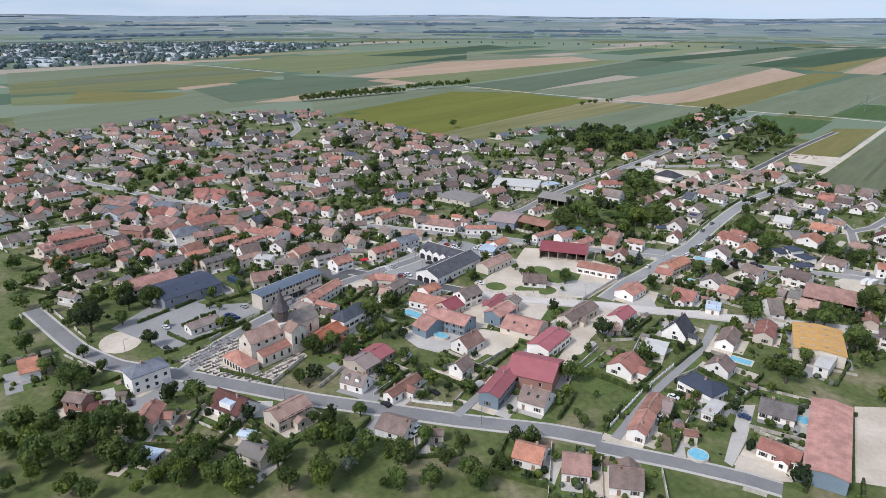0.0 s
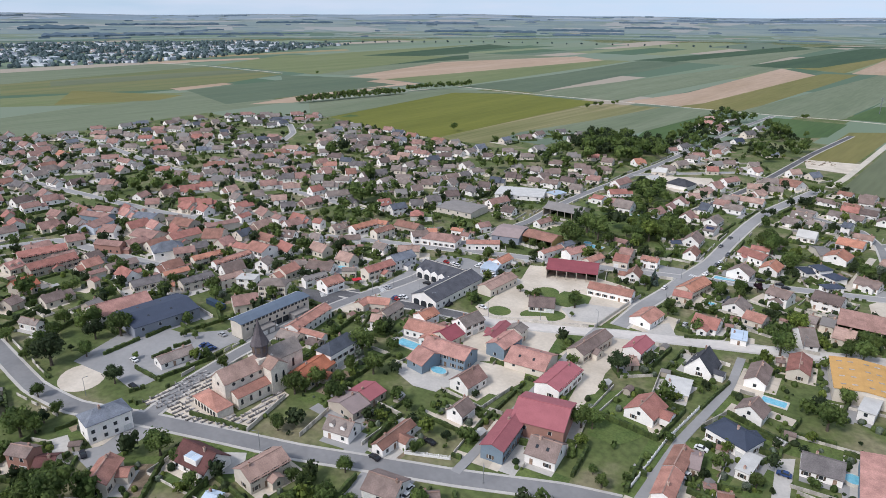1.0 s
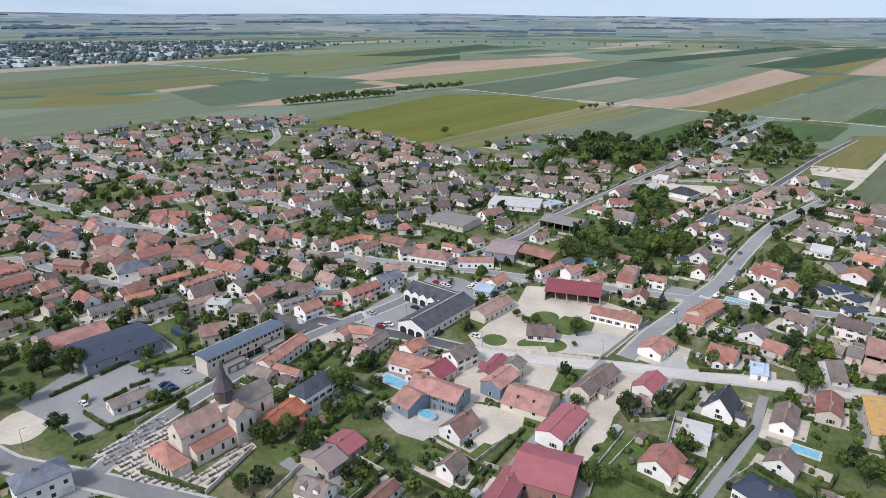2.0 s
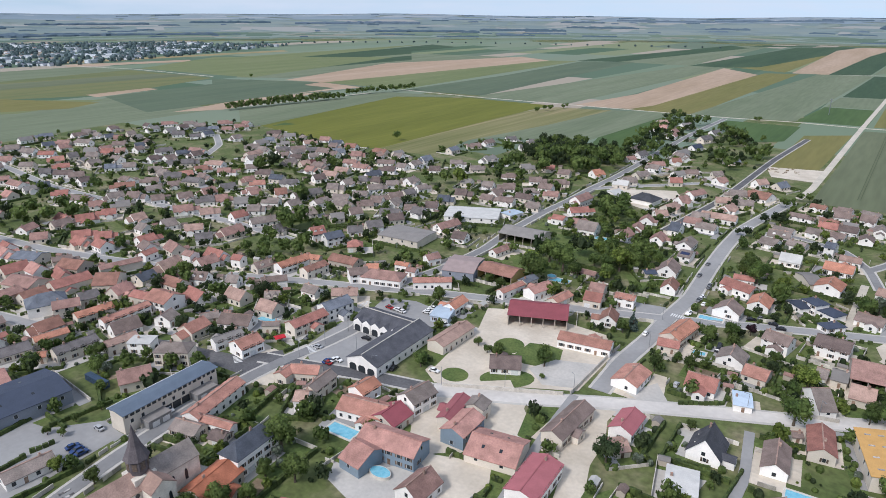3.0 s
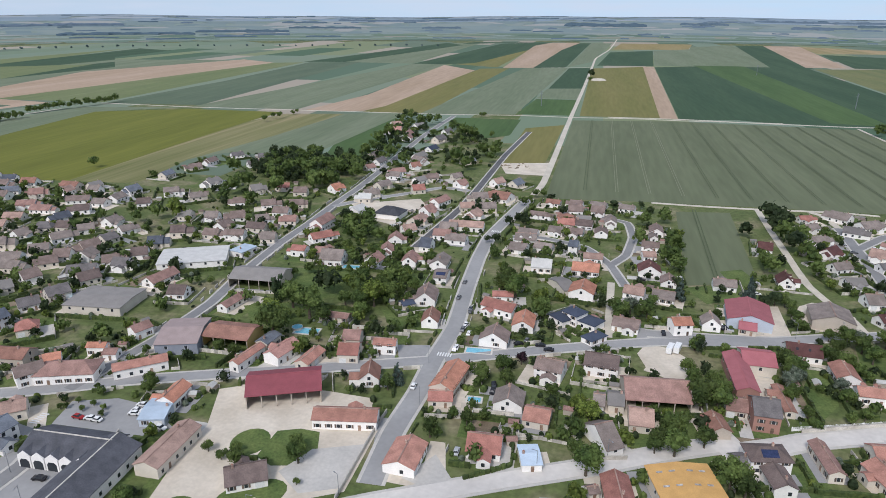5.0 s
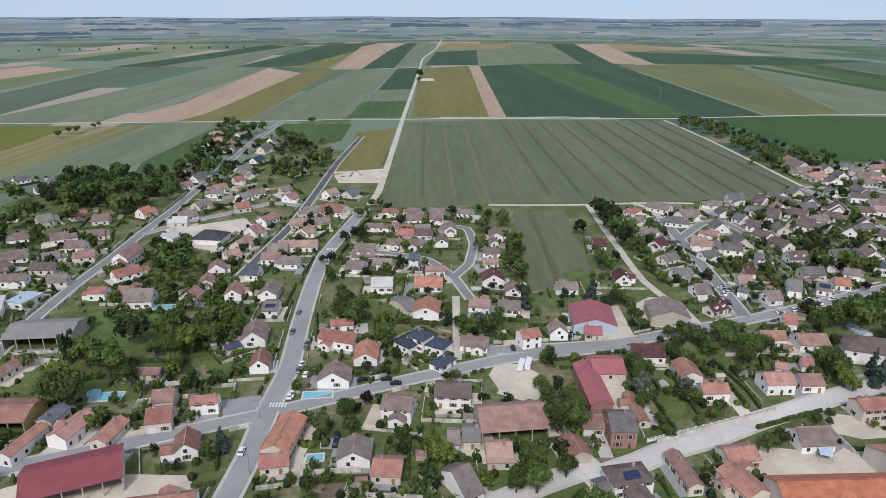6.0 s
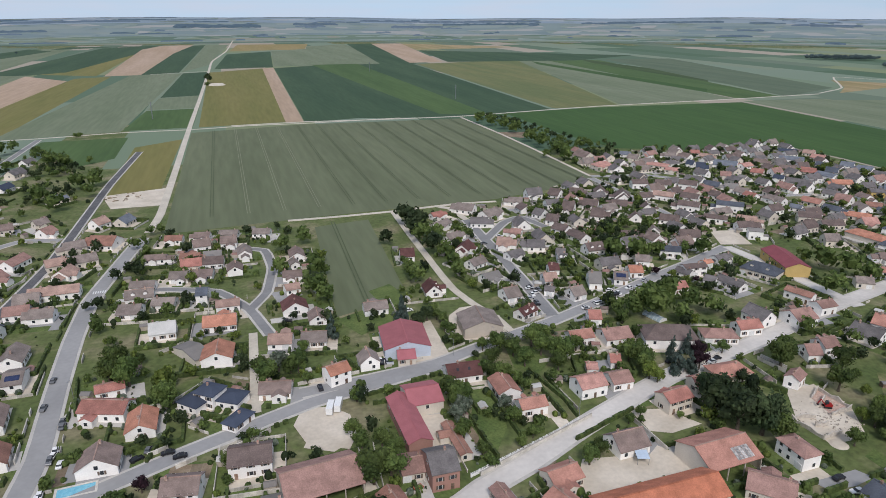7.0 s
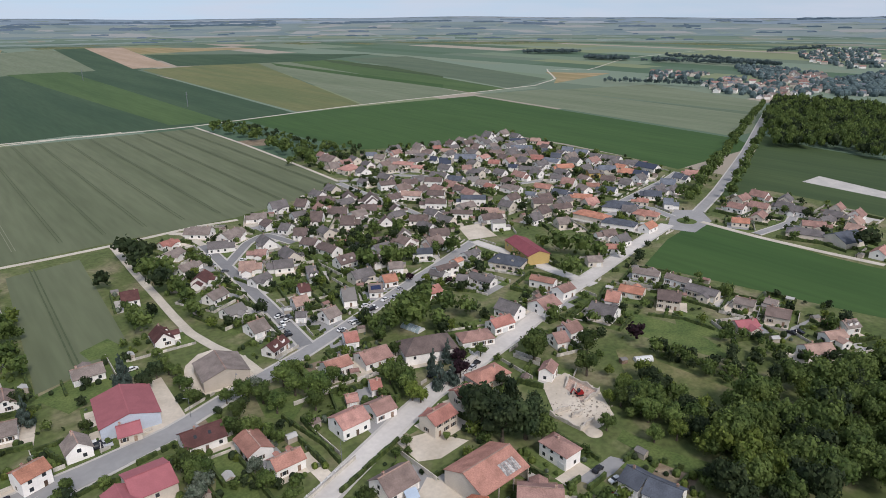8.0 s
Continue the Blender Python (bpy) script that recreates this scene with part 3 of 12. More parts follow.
# ---- fields ----
field("olive", [(-681, 578), (-734, 895), (-628, 951), (-487, 956), (-492, 874), (-482, 558), (-516, 554), (-591, 563)])
field("sage", [(-717, 576), (-812, 649), (-784, 930), (-639, 968), (-734, 895), (-682, 577)])
field("hay", [(-482, 558), (-492, 874), (-476, 943), (-400, 962), (-415, 785), (-435, 653), (-423, 574), (-433, 563)])
field("sage", [(-435, 653), (-400, 962), (-320, 994), (-331, 751), (-332, 693), (-418, 690)])
field("green", [(-331, 751), (-322, 948), (-308, 856), (-279, 693), (-314, 680)])
field("green", [(-247, 967), (-163, 970), (-162, 853), (-188, 824), (-249, 926)])
field("olive3", [(-150, 906), (-106, 941), (-112, 713), (-151, 703)])
field("sage2", [(-98, 981), (30, 1004), (233, 991), (238, 848), (227, 649), (174, 624), (125, 611), (47, 609), (-11, 606), (-102, 598)])
field("sage2", [(-11, 584), (25, 590), (18, 471), (1, 455), (-19, 448)])
field("olive3", [(-91, 1019), (-88, 1830), (38, 1920), (13, 1030)])
field("tan", [(12, 1025), (38, 1920), (65, 1931), (34, 1019)])
field("green", [(-175, 1017), (-164, 1190), (-95, 1195), (-98, 1021)])
field("sage", [(-163, 1198), (-159, 1336), (-93, 1363), (-95, 1203)])
field("dkgreen", [(-157, 1346), (-143, 1824), (-90, 1846), (-93, 1363)])
field("sage", [(-302, 989), (-250, 1796), (-146, 1823), (-176, 1012)])
field("olive3", [(-383, 986), (-352, 1752), (-286, 1780), (-297, 997), (-334, 988)])
field("tan", [(-466, 977), (-441, 1174), (-463, 1839), (-356, 1697), (-370, 1049), (-385, 991)])
field("sage", [(-638, 975), (-553, 1864), (-460, 1861), (-479, 985)])
field("bluegreen", [(-784, 975), (-786, 1320), (-835, 1831), (-706, 1888), (-634, 991)])
field("ltgreen", [(-995, 973), (-1033, 1743), (-849, 1825), (-793, 980)])
field("tan", [(-1070, 960), (-1199, 1421), (-1059, 1885), (-920, 1793), (-978, 980)])
field("sage", [(-1181, 933), (-1344, 1059), (-1403, 1786), (-1069, 1853), (-1097, 996)])
field("dkgreen", [(-1383, 1019), (-1473, 1083), (-1708, 2308), (-1520, 2218), (-1375, 1244)])
field("ltgreen", [(-1470, 1156), (-1671, 1253), (-1746, 2290), (-1618, 1840)])
field("bluegreen", [(-917, 685), (-1201, 888), (-987, 976), (-884, 779)])
field("tan", [(-937, 746), (-987, 976), (-864, 959), (-900, 766)])
field("dkgreen", [(-858, 1845), (-741, 3102), (-630, 2928), (-749, 1869)])
field("sage", [(-749, 1869), (-695, 3125), (-591, 3176), (-553, 1864)])
field("dkgreen", [(-553, 1864), (-493, 3105), (-355, 3281), (-261, 3290), (-399, 1931), (-460, 1861)])
field("olive3", [(-458, 1884), (-390, 3043), (-324, 3075), (-319, 1803)])
field("tan", [(-303, 1791), (-337, 2965), (-287, 3288), (-163, 3296), (-209, 2668), (-230, 1804)])
field("dkgreen", [(-230, 1804), (-219, 3238), (-115, 3289), (-153, 1837)])
field("sage", [(-147, 1858), (-115, 3289), (-20, 3300), (-92, 2066)])
field("dkgreen", [(-76, 1927), (-38, 2563), (114, 2704), (66, 1950)])
field("ochre", [(-28, 2753), (16, 3300), (318, 3285), (246, 2802)])
field("sage", [(69, 1970), (116, 2705), (498, 3124), (360, 1971)])
field("dkgreen", [(498, 3124), (630, 3142), (448, 1959), (363, 1972)])
field("dkgreen", [(-661, 3023), (-631, 3239), (-273, 3289), (-355, 3281)])
field("green2", [(245, 1014), (456, 1033), (705, 1018), (660, 545), (633, 513), (596, 506), (479, 501), (491, 569), (495, 642), (488, 738), (390, 719), (316, 754), (303, 848), (306, 1003)])
field("sage", [(716, 1030), (866, 1014), (841, 610), (708, 551), (670, 550)])
field("bluegreen", [(845, 1008), (866, 622), (831, 598), (804, 596), (771, 1004)])
field("green2", [(344, 407), (356, 400), (349, 331), (351, 298), (333, 272), (287, 270), (281, 291), (270, 339), (259, 384), (305, 400)])
field("dkgreen2", [(423, 431), (573, 483), (701, 533), (669, 467), (660, 400), (640, 338), (519, 307), (509, 350), (494, 411), (439, 424)])
field("dkgreen2", [(487, 454), (507, 455), (522, 354), (519, 307), (457, 333), (467, 379), (467, 434)])
field("dkgreen2", [(664, 520), (655, 398), (640, 338), (575, 372), (580, 430), (598, 490)])
field("dkgreen", [(35, 1020), (66, 1914), (153, 1967), (440, 2004), (385, 1034), (242, 1016), (138, 1021), (109, 1035)])
field("olive4", [(446, 1953), (775, 2031), (502, 1043), (393, 1042)])
field("sage", [(775, 2031), (857, 2020), (725, 1054), (508, 1046)])
field("green", [(857, 2020), (1006, 1952), (820, 1054), (731, 1061)])
field("bluegreen", [(1045, 1985), (1252, 1948), (1018, 1138), (831, 1058)])
field("dkgreen", [(646, 2623), (1240, 2124), (931, 1953), (552, 2004)])
field("tan", [(595, 3238), (729, 3218), (541, 2014), (440, 2004)])
field("straw", [(719, 3221), (1121, 2750), (649, 2665)])
field("sage", [(282, 3046), (474, 3232), (357, 2009), (157, 2001)])
field("dkgreen", [(482, 3225), (595, 3238), (440, 2004), (353, 1991)])
field("straw", [(1138, 1254), (1225, 1137), (957, 1068), (1051, 1143)])
field("sage", [(860, 995), (1078, 935), (990, 675), (869, 620)])
field("sage", [(-973, 293), (-1075, 622), (-837, 642), (-826, 461), (-808, 359), (-805, 296), (-824, 247)])
field("ltgreen", [(-1085, 328), (-1188, 360), (-1150, 495), (-1051, 588), (-1001, 446)])
field("bluegreen", [(-1088, 609), (-1130, 925), (-894, 919), (-884, 556)])
field("tan", [(-860, 578), (-897, 734), (-868, 878), (-827, 634)])
field("olive4", [(-1226, 372), (-1409, 428), (-1515, 894), (-1211, 899), (-1104, 618)])
field("sage", [(-1409, 428), (-1655, 504), (-1673, 862), (-1510, 898)])
field("green", [(-670, 585), (-677, 611), (-656, 611)])
field("ltgreen", [(-1526, 931), (-1727, 1283), (-1333, 1613), (-1160, 949)])
field("olive4", [(148, 1638), (155, 1645), (137, 1051), (131, 1051)])
field("ltgreen", [(209, 1665), (210, 1663), (180, 1240), (177, 1235)])
field("tan", [(-1754, 872), (-1683, 1167), (-1623, 1135), (-1681, 843)])
field("dkgreen", [(-1505, 1339), (-1578, 2006), (-1394, 1772), (-1396, 1323)])
field("dkgreen", [(-1338, 1030), (-1342, 1706), (-1220, 1552), (-1248, 1013)])
field("olive3", [(-1056, 387), (-1218, 476), (-1028, 569), (-998, 511)])
field("tan", [(-1132, 603), (-1146, 717), (-1116, 720), (-1091, 598)])
field("sage2", [(-1405, 510), (-1388, 865), (-1286, 922), (-1310, 477)])
field("straw", [(-1858, 908), (-1841, 1636), (-1778, 1605), (-1790, 890)])
field("green", [(165, 2071), (293, 2000), (284, 1022), (218, 1037)])
field("green2", [(791, 1956), (782, 1193), (743, 1146), (756, 1848)])
field("dkgreen2", [(981, 2043), (960, 1411), (871, 1301), (921, 1840)])

# ---- houses, from the path outwards ----
house(-73.7, 150.0, 29, 8.2, 10.0, 3.2, 0.60, "redbrown", "white")
house(-28.9, 196.9, 1, 11.8, 7.0, 3.2, 0.50, "red", "white")
house(-59.9, 154.1, 30, 9.4, 10.0, 3.0, 0.60, "brown", "white")
house(-52.8, 206.9, 89, 10.5, 4.0, 3.0, 0.03, "light", "white")
house(-87.2, 145.6, 18, 8.9, 9.0, 3.2, 0.60, "orange", "white")
house(-18.6, 211.5, -81, 43.4, 11.7, 5.0, 0.15, "pink", "bluemetal")
ochre_barn = house(-36.4, 281.4, -75, 25.0, 18.0, 5.2, 0.10, "ochre", "cream")
house(-162.2, 95.2, 20, 4.5, 3.4, 2.4, 0.30, "paleblue", "cream")
house(-151.0, 90.8, 12, 9.5, 6.2, 3.6, 0.60, "grey", "cream")
house(-176.2, 70.0, 25, 7.2, 4.6, 2.4, 0.12, "paleblue", "cream")
house(20.7, 304.6, -72, 12.7, 8.0, 3.4, 0.50, "redorange", "cream")
house(44.6, 298.2, 1, 37.0, 12.0, 5.5, 0.50, "rustorange", "cream")
house(24.8, 317.2, 8, 10.0, 8.0, 3.4, 0.50, "redorange", "cream")
house(-115.8, 134.5, 46, 4.5, 3.4, 3.0, 0.50, "brown", "cream")
house(79.0, 294.3, -46, 12.4, 10.0, 3.4, 0.50, "redbrown", "cream")
house(-128.6, 129.5, 15, 10.5, 9.4, 3.0, 0.50, "brown", "white")
house(-48.0, 320.2, 1, 7.7, 11.0, 3.0, 0.50, "pinkbrown", "cream")
house(5.6, 310.2, -84, 15.6, 4.5, 3.4, 0.50, "redbrown", "cream")
house(-24.1, 321.5, -78, 9.3, 6.6, 3.2, 0.50, "rust", "stone")
house(107.1, 273.5, -77, 9.5, 9.0, 3.4, 0.55, "slate", "white")
house(-61.5, 327.7, -2, 3.7, 8.5, 3.0, 0.40, "greybrown", "cream")
house(-55.9, 329.5, 1, 5.3, 9.4, 3.0, 0.40, "grey", "cream")
house(105.7, 281.8, -86, 6.2, 9.0, 3.4, 0.55, "slate", "white")
house(-145.7, 189.1, 88, 10.7, 8.6, 3.6, 0.75, "redbrown", "white")
house(-67.3, 181.4, -81, 13.0, 5.9, 3.8, 0.50, "redorange", "white")
house(-160.9, 110.6, 88, 13.4, 8.8, 4.5, 0.50, "pinkbrown", "cream")
house(-53.3, 187.8, 26, 4.0, 3.4, 3.0, 0.50, "rust", "cream")
house(-120.6, 210.8, -87, 18.4, 9.8, 4.5, 0.30, "crimson", "white")
house(98.7, 304.4, -89, 10.5, 6.8, 5.0, 0.50, "redbrown", "white", hip=True)
house(-56.0, 279.7, -81, 14.7, 7.6, 3.6, 0.50, "red", "cream")
house(-102.3, 172.7, 11, 9.7, 10.3, 3.5, 0.60, "brown", "white", sky=True)
house(-8.0, 330.4, -1, 8.2, 12.0, 6.3, 0.50, "darkgrey", "brick")
house(-15.6, 335.6, -4, 6.7, 9.5, 3.0, 0.40, "redbrown", "cream")
house(-142.9, 147.5, -86, 16.2, 4.4, 3.2, 0.60, "rust", "white")
house(-116.1, 170.5, -78, 20.9, 7.4, 5.0, 0.35, "crimson", "bluemetal")
house(-194.0, 155.9, -79, 15.1, 9.6, 4.0, 0.50, "rustorange", "stone")
house(-79.6, 344.5, -11, 10.3, 9.2, 4.6, 0.50, "brown", "white")
house(-69.3, 194.9, -84, 11.2, 5.7, 3.5, 0.50, "rust", "white")
house(-179.1, 101.6, 10, 13.9, 9.8, 3.0, 0.80, "maroonbrown", "white", glazed=(-177.8, 98))
house(-118.8, 283.2, 87, 13.3, 9.8, 3.2, 0.40, "redorange", "white")
house(-167.9, 190.8, -4, 8.3, 12.6, 3.8, 0.45, "pink", "bluemetal")
house(-65.4, 198.5, 12, 3.0, 9.2, 2.8, 0.30, "pinkgrey", "cream")
house(-193.2, 78.8, -48, 11.5, 6.8, 4.3, 0.60, "redorange", "cream")
house(-158.8, 139.6, 15, 9.6, 7.3, 3.2, 0.75, "greybrown", "white")
house(-81.9, 291.8, 15, 6.0, 9.4, 2.7, 0.10, "paleblue", "white")
house(-86.3, 236.7, 13, 8.9, 11.7, 2.4, 0.06, "light", "cream")
house(-137.1, 217.8, 11, 16.4, 14.5, 3.0, 0.40, "pink", "cream", sky=True)
house(-163.7, 199.5, 9, 20.1, 10.3, 5.2, 0.45, "pink", "bluemetal")
house(-60.7, 352.6, -5, 12.5, 10.6, 4.6, 0.50, "darkbrown", "white")
house(-96.2, 294.5, 2, 10.5, 9.9, 2.8, 0.60, "red", "white")
house(-112.0, 186.8, 17, 17.5, 17.6, 5.5, 0.35, "crimson", "brick")
house(1.5, 343.6, -88, 17.5, 3.4, 2.6, 0.30, "rust", "cream")
house(-196.3, 171.0, -84, 16.6, 7.7, 7.0, 0.80, "slate", "white", hip=True)
house(-135.7, 172.4, -87, 7.6, 6.4, 3.5, 0.80, "brown", "white")
house(-151.2, 219.5, -88, 13.0, 8.5, 5.0, 0.45, "pink", "bluemetal")
house(-259.2, 65.3, 76, 6.5, 10.0, 3.4, 0.70, "orange", "white")
house(-107.4, 242.0, 46, 4.7, 7.2, 2.4, 0.40, "pinkbrown", "cream")
house(-167.6, 150.5, -88, 8.0, 12.1, 3.0, 0.30, "pinkgrey", "stone")
house(51.9, 325.6, 3, 10.9, 9.5, 3.0, 0.70, "brown", "white")
house(-10.7, 356.1, -89, 27.7, 7.6, 4.6, 0.40, "crimson", "brick")
house(-35.8, 220.7, 11, 11.1, 9.4, 2.8, 0.60, "darkgrey", "white")
house(-60.4, 217.9, -16, 14.0, 9.8, 4.0, 0.55, "navy", "white", hip=True)
house(74.2, 310.8, 3, 18.9, 15.4, 5.0, 0.42, "redorange", "cream", strip=(78.5, 306.5), open_south=True)
house(-10.6, 297.6, -80, 10.5, 6.6, 3.2, 0.50, "darkbrown", "white")
house(-212.7, 70.8, 48, 5.7, 6.1, 3.0, 0.40, "maroonbrown", "cream")
house(-174.4, 211.4, 89, 9.7, 10.5, 3.4, 0.50, "maroon", "cream")
house(-125.0, 242.6, 87, 22.1, 7.5, 4.0, 0.50, "brown", "cream")
house(-143.5, 297.8, 10, 21.2, 7.7, 3.8, 0.50, "redorange", "white")
house(-19.6, 304.8, 20, 4.4, 5.5, 2.6, 0.40, "darkgrey", "cream")
house(-158.5, 225.2, -80, 15.3, 5.2, 5.0, 0.40, "crimson", "cream")
house(-84.5, 256.6, -89, 10.7, 10.0, 3.0, 1.10, "black", "white")
house(-212.2, 171.9, 15, 5.4, 5.5, 2.2, 0.45, "darkbrown", "cream")
house(-168.2, 159.8, -87, 7.9, 10.3, 3.0, 0.30, "crimson", "stone")
house(-104.1, 365.7, 89, 9.2, 11.5, 3.2, 0.60, "brown", "white")
house(-88.6, 214.5, 89, 11.0, 10.4, 3.2, 0.60, "red", "white")
house(-81.5, 313.6, -5, 8.5, 9.2, 3.0, 0.45, "redorange", "cream")
house(-153.4, 231.9, -83, 6.2, 6.9, 5.0, 0.40, "lead", "cream")
house(-109.1, 253.2, -90, 12.4, 7.6, 4.0, 0.50, "crimson", "white")
house(-184.2, 209.6, 13, 17.1, 9.7, 3.6, 0.45, "redorange", "white")
house(-219.3, 67.1, 27, 7.5, 5.7, 5.5, 0.50, "brown", "brick")
house(-66.1, 263.5, -84, 14.1, 7.3, 3.0, 0.60, "brown", "white")
house(-12.2, 306.4, 10, 12.0, 8.4, 4.8, 0.50, "darkbrown", "white", hip=True, solar=True)
house(-219.1, 174.3, 13, 16.8, 3.5, 3.6, 0.50, "redorange", "white")
house(-63.8, 376.3, 48, 9.4, 5.7, 2.6, 0.40, "navy", "white", hip=True)
house(-173.4, 224.2, 82, 11.2, 8.5, 5.2, 0.60, "greybrown", "white")
house(32.1, 353.2, -0, 9.5, 6.4, 3.6, 0.60, "redorange", "white")
house(-223.6, 168.5, 13, 10.1, 7.0, 2.6, 0.50, "greybrown", "cream")
house(-244.0, 128.4, 86, 13.7, 6.6, 2.8, 0.50, "greybrown", "white")
house(-218.6, 90.9, 85, 13.6, 9.0, 6.8, 0.55, "bluegrey", "white", hip=True)
house(-2.5, 368.9, 0, 11.8, 13.6, 4.6, 0.35, "crimson", "cream")
house(-115.7, 317.2, 10, 8.3, 7.0, 3.0, 0.45, "red", "cream")
house(-92.1, 321.1, -90, 9.4, 10.0, 3.0, 0.55, "greybrown", "white")
house(-205.2, 200.8, 30, 4.6, 6.7, 4.5, 0.50, "pinkbrown", "white")
house(-192.1, 218.0, 86, 8.8, 7.4, 4.5, 0.50, "orange", "white")
house(2.7, 412.3, 84, 20.8, 18.2, 4.5, 0.30, "crimson", "paleblue")
house(-60.5, 237.3, 87, 7.9, 8.8, 3.4, 0.65, "brown", "white")
house(132.0, 339.1, 26, 7.2, 5.2, 4.0, 0.60, "redbrown", "white")
house(-93.9, 383.3, 90, 12.3, 9.1, 3.0, 0.55, "orange", "white")
house(27.9, 367.0, 89, 11.4, 8.0, 3.4, 0.50, "redorange", "white")
house(-206.7, 210.5, -81, 12.4, 5.6, 4.8, 0.60, "greybrown", "cream")
house(-114.9, 328.2, 82, 18.2, 8.7, 4.5, 0.50, "orange", "cream")
house(-63.1, 281.1, 25, 3.0, 3.4, 2.3, 0.50, "brown", "cream")
house(-228.4, 182.0, -76, 24.0, 6.6, 4.6, 0.50, "redorange", "white")
house(-50.4, 391.2, -11, 11.0, 7.9, 2.8, 0.60, "brown", "white")
modern = house(-72.6, 392.6, -38, 8.2, 7.6, 5.4, 0.38, "navy", "white", hip=True)
HOUSES.append((-77.8, 391.4, -45, 9, 8))
HOUSES.append((-65.2, 389.2, -32, 8, 8))
house(80.3, 340.5, 6, 10.2, 7.5, 5.0, 0.50, "red", "cream")
house(57.2, 358.4, 2, 10.4, 9.0, 4.4, 0.50, "pink", "white")
house(-144.5, 325.1, -76, 9.2, 7.0, 3.5, 0.80, "rust", "white")
house(-42.4, 336.7, 6, 22.0, 15.8, 4.2, 0.50, "redbrown", "stone", open_south=True)
house(17.2, 381.7, -3, 12.7, 9.5, 3.2, 0.60, "maroonbrown", "white", sky=True)
house(37.6, 417.1, 83, 16.0, 16.6, 4.5, 0.35, "greybrown", "stone", open_south=True)
HOUSES.append((-244.1, 173.9, -87, 37, 8))
house(-222.6, 208.5, -81, 6.3, 5.5, 4.2, 0.50, "redorange", "cream")
house(-106.0, 395.6, -20, 15.8, 8.9, 3.6, 0.50, "red", "white")
house(-217.9, 214.3, 29, 10.7, 6.5, 4.2, 0.50, "redorange", "cream")
house(-281.0, 252.6, 42, 6.8, 9.0, 3.0, 0.60, "greybrown", "cream")
house(69.9, 359.2, -1, 8.1, 8.5, 3.2, 0.50, "redbrown", "white")
house(-161.7, 264.5, 30, 11.6, 9.1, 2.7, 0.65, "darkbrown", "white")
house(-300.6, 210.3, -70, 6.9, 8.0, 3.4, 0.60, "greybrown", "white")
house(-14.7, 400.7, -90, 7.5, 7.5, 3.4, 0.80, "greybrown", "white")
house(65.6, 370.7, -20, 4.0, 5.4, 2.5, 0.40, "pink", "cream")
house(97.2, 347.5, -4, 7.6, 6.8, 3.6, 0.50, "red", "cream")
house(-30.3, 265.6, -2, 5.0, 12.8, 4.0, 0.06, "light", "white")
house(129.5, 377.1, -21, 13.9, 8.8, 3.0, 0.50, "redbrown", "white", hip=True)
house(0.5, 401.2, -9, 6.9, 9.2, 2.8, 0.30, "crimson", "cream")
house(-314.3, 127.3, -77, 6.4, 8.0, 3.4, 0.50, "grey", "stone")
house(153.9, 353.4, -16, 5.7, 8.3, 3.4, 0.60, "redbrown", "white")
house(88.9, 408.8, -20, 5.3, 9.1, 3.2, 0.50, "red", "white")
house(-171.6, 332.5, 81, 12.4, 5.7, 3.0, 0.50, "redorange", "cream")
house(-158.1, 340.0, 10, 7.9, 9.9, 4.0, 0.50, "red", "cream")
house(-60.4, 306.7, 32, 6.0, 14.8, 3.0, 0.60, "greybrown", "white")
house(76.6, 372.3, -21, 3.8, 7.0, 3.0, 0.50, "red", "white")
house(-265.6, 174.8, 65, 11.1, 10.5, 4.0, 0.50, "redbrown", "cream")
house(-145.8, 347.9, 7, 8.9, 5.5, 4.5, 0.50, "redorange", "white")
house(-283.6, 141.7, 87, 28.6, 22.0, 5.0, 0.20, "navy", "metal", sky=True)
house(163.7, 355.5, -2, 7.4, 7.9, 4.0, 0.60, "redbrown", "white")
house(112.5, 351.2, -2, 14.4, 9.1, 3.2, 0.50, "redorange", "cream", hip=True)
house(145.6, 379.1, -6, 10.5, 7.4, 3.6, 0.60, "red", "white")
house(-190.7, 269.7, 89, 21.9, 8.0, 4.0, 0.40, "pinkbrown", "cream")
house(-161.0, 351.4, 8, 7.0, 8.5, 4.0, 0.50, "redbrown", "cream")
house(-252.4, 214.6, 85, 10.1, 9.0, 4.5, 0.50, "redorange", "white")
house(-92.1, 452.2, 0, 10.4, 8.9, 3.3, 0.70, "light", "white")
house(-268.6, 193.4, 34, 13.3, 8.4, 6.0, 0.50, "greybrown", "cream", hip=True)
house(-32.0, 426.4, -12, 10.2, 9.5, 2.8, 0.50, "greybrown", "white")
house(-45.4, 428.8, -12, 9.5, 8.9, 2.8, 0.50, "pinkbrown", "white")
house(72.6, 392.6, -3, 10.0, 7.7, 4.0, 0.50, "redorange", "white")
house(-262.8, 213.2, 80, 12.3, 4.4, 4.5, 0.50, "grey", "white")
house(93.6, 434.0, 10, 7.2, 8.0, 3.0, 0.70, "greybrown", "white")
house(158.0, 385.5, -82, 11.3, 8.5, 4.0, 0.75, "darkgrey", "white")
house(-303.2, 134.5, 84, 24.3, 14.1, 4.0, 0.45, "pink", "white")
house(87.9, 390.5, -4, 11.9, 10.2, 3.0, 0.50, "redbrown", "white")
house(83.6, 441.4, -33, 4.6, 5.2, 3.0, 0.50, "darkgrey", "white")
house(225.7, 282.1, -31, 11.5, 8.0, 3.2, 0.55, "pinkbrown", "white")
house(-247.7, 242.9, 84, 17.7, 7.0, 5.0, 0.50, "red", "cream")
house(-134.1, 376.7, -84, 9.7, 7.1, 3.2, 0.80, "rust", "white")
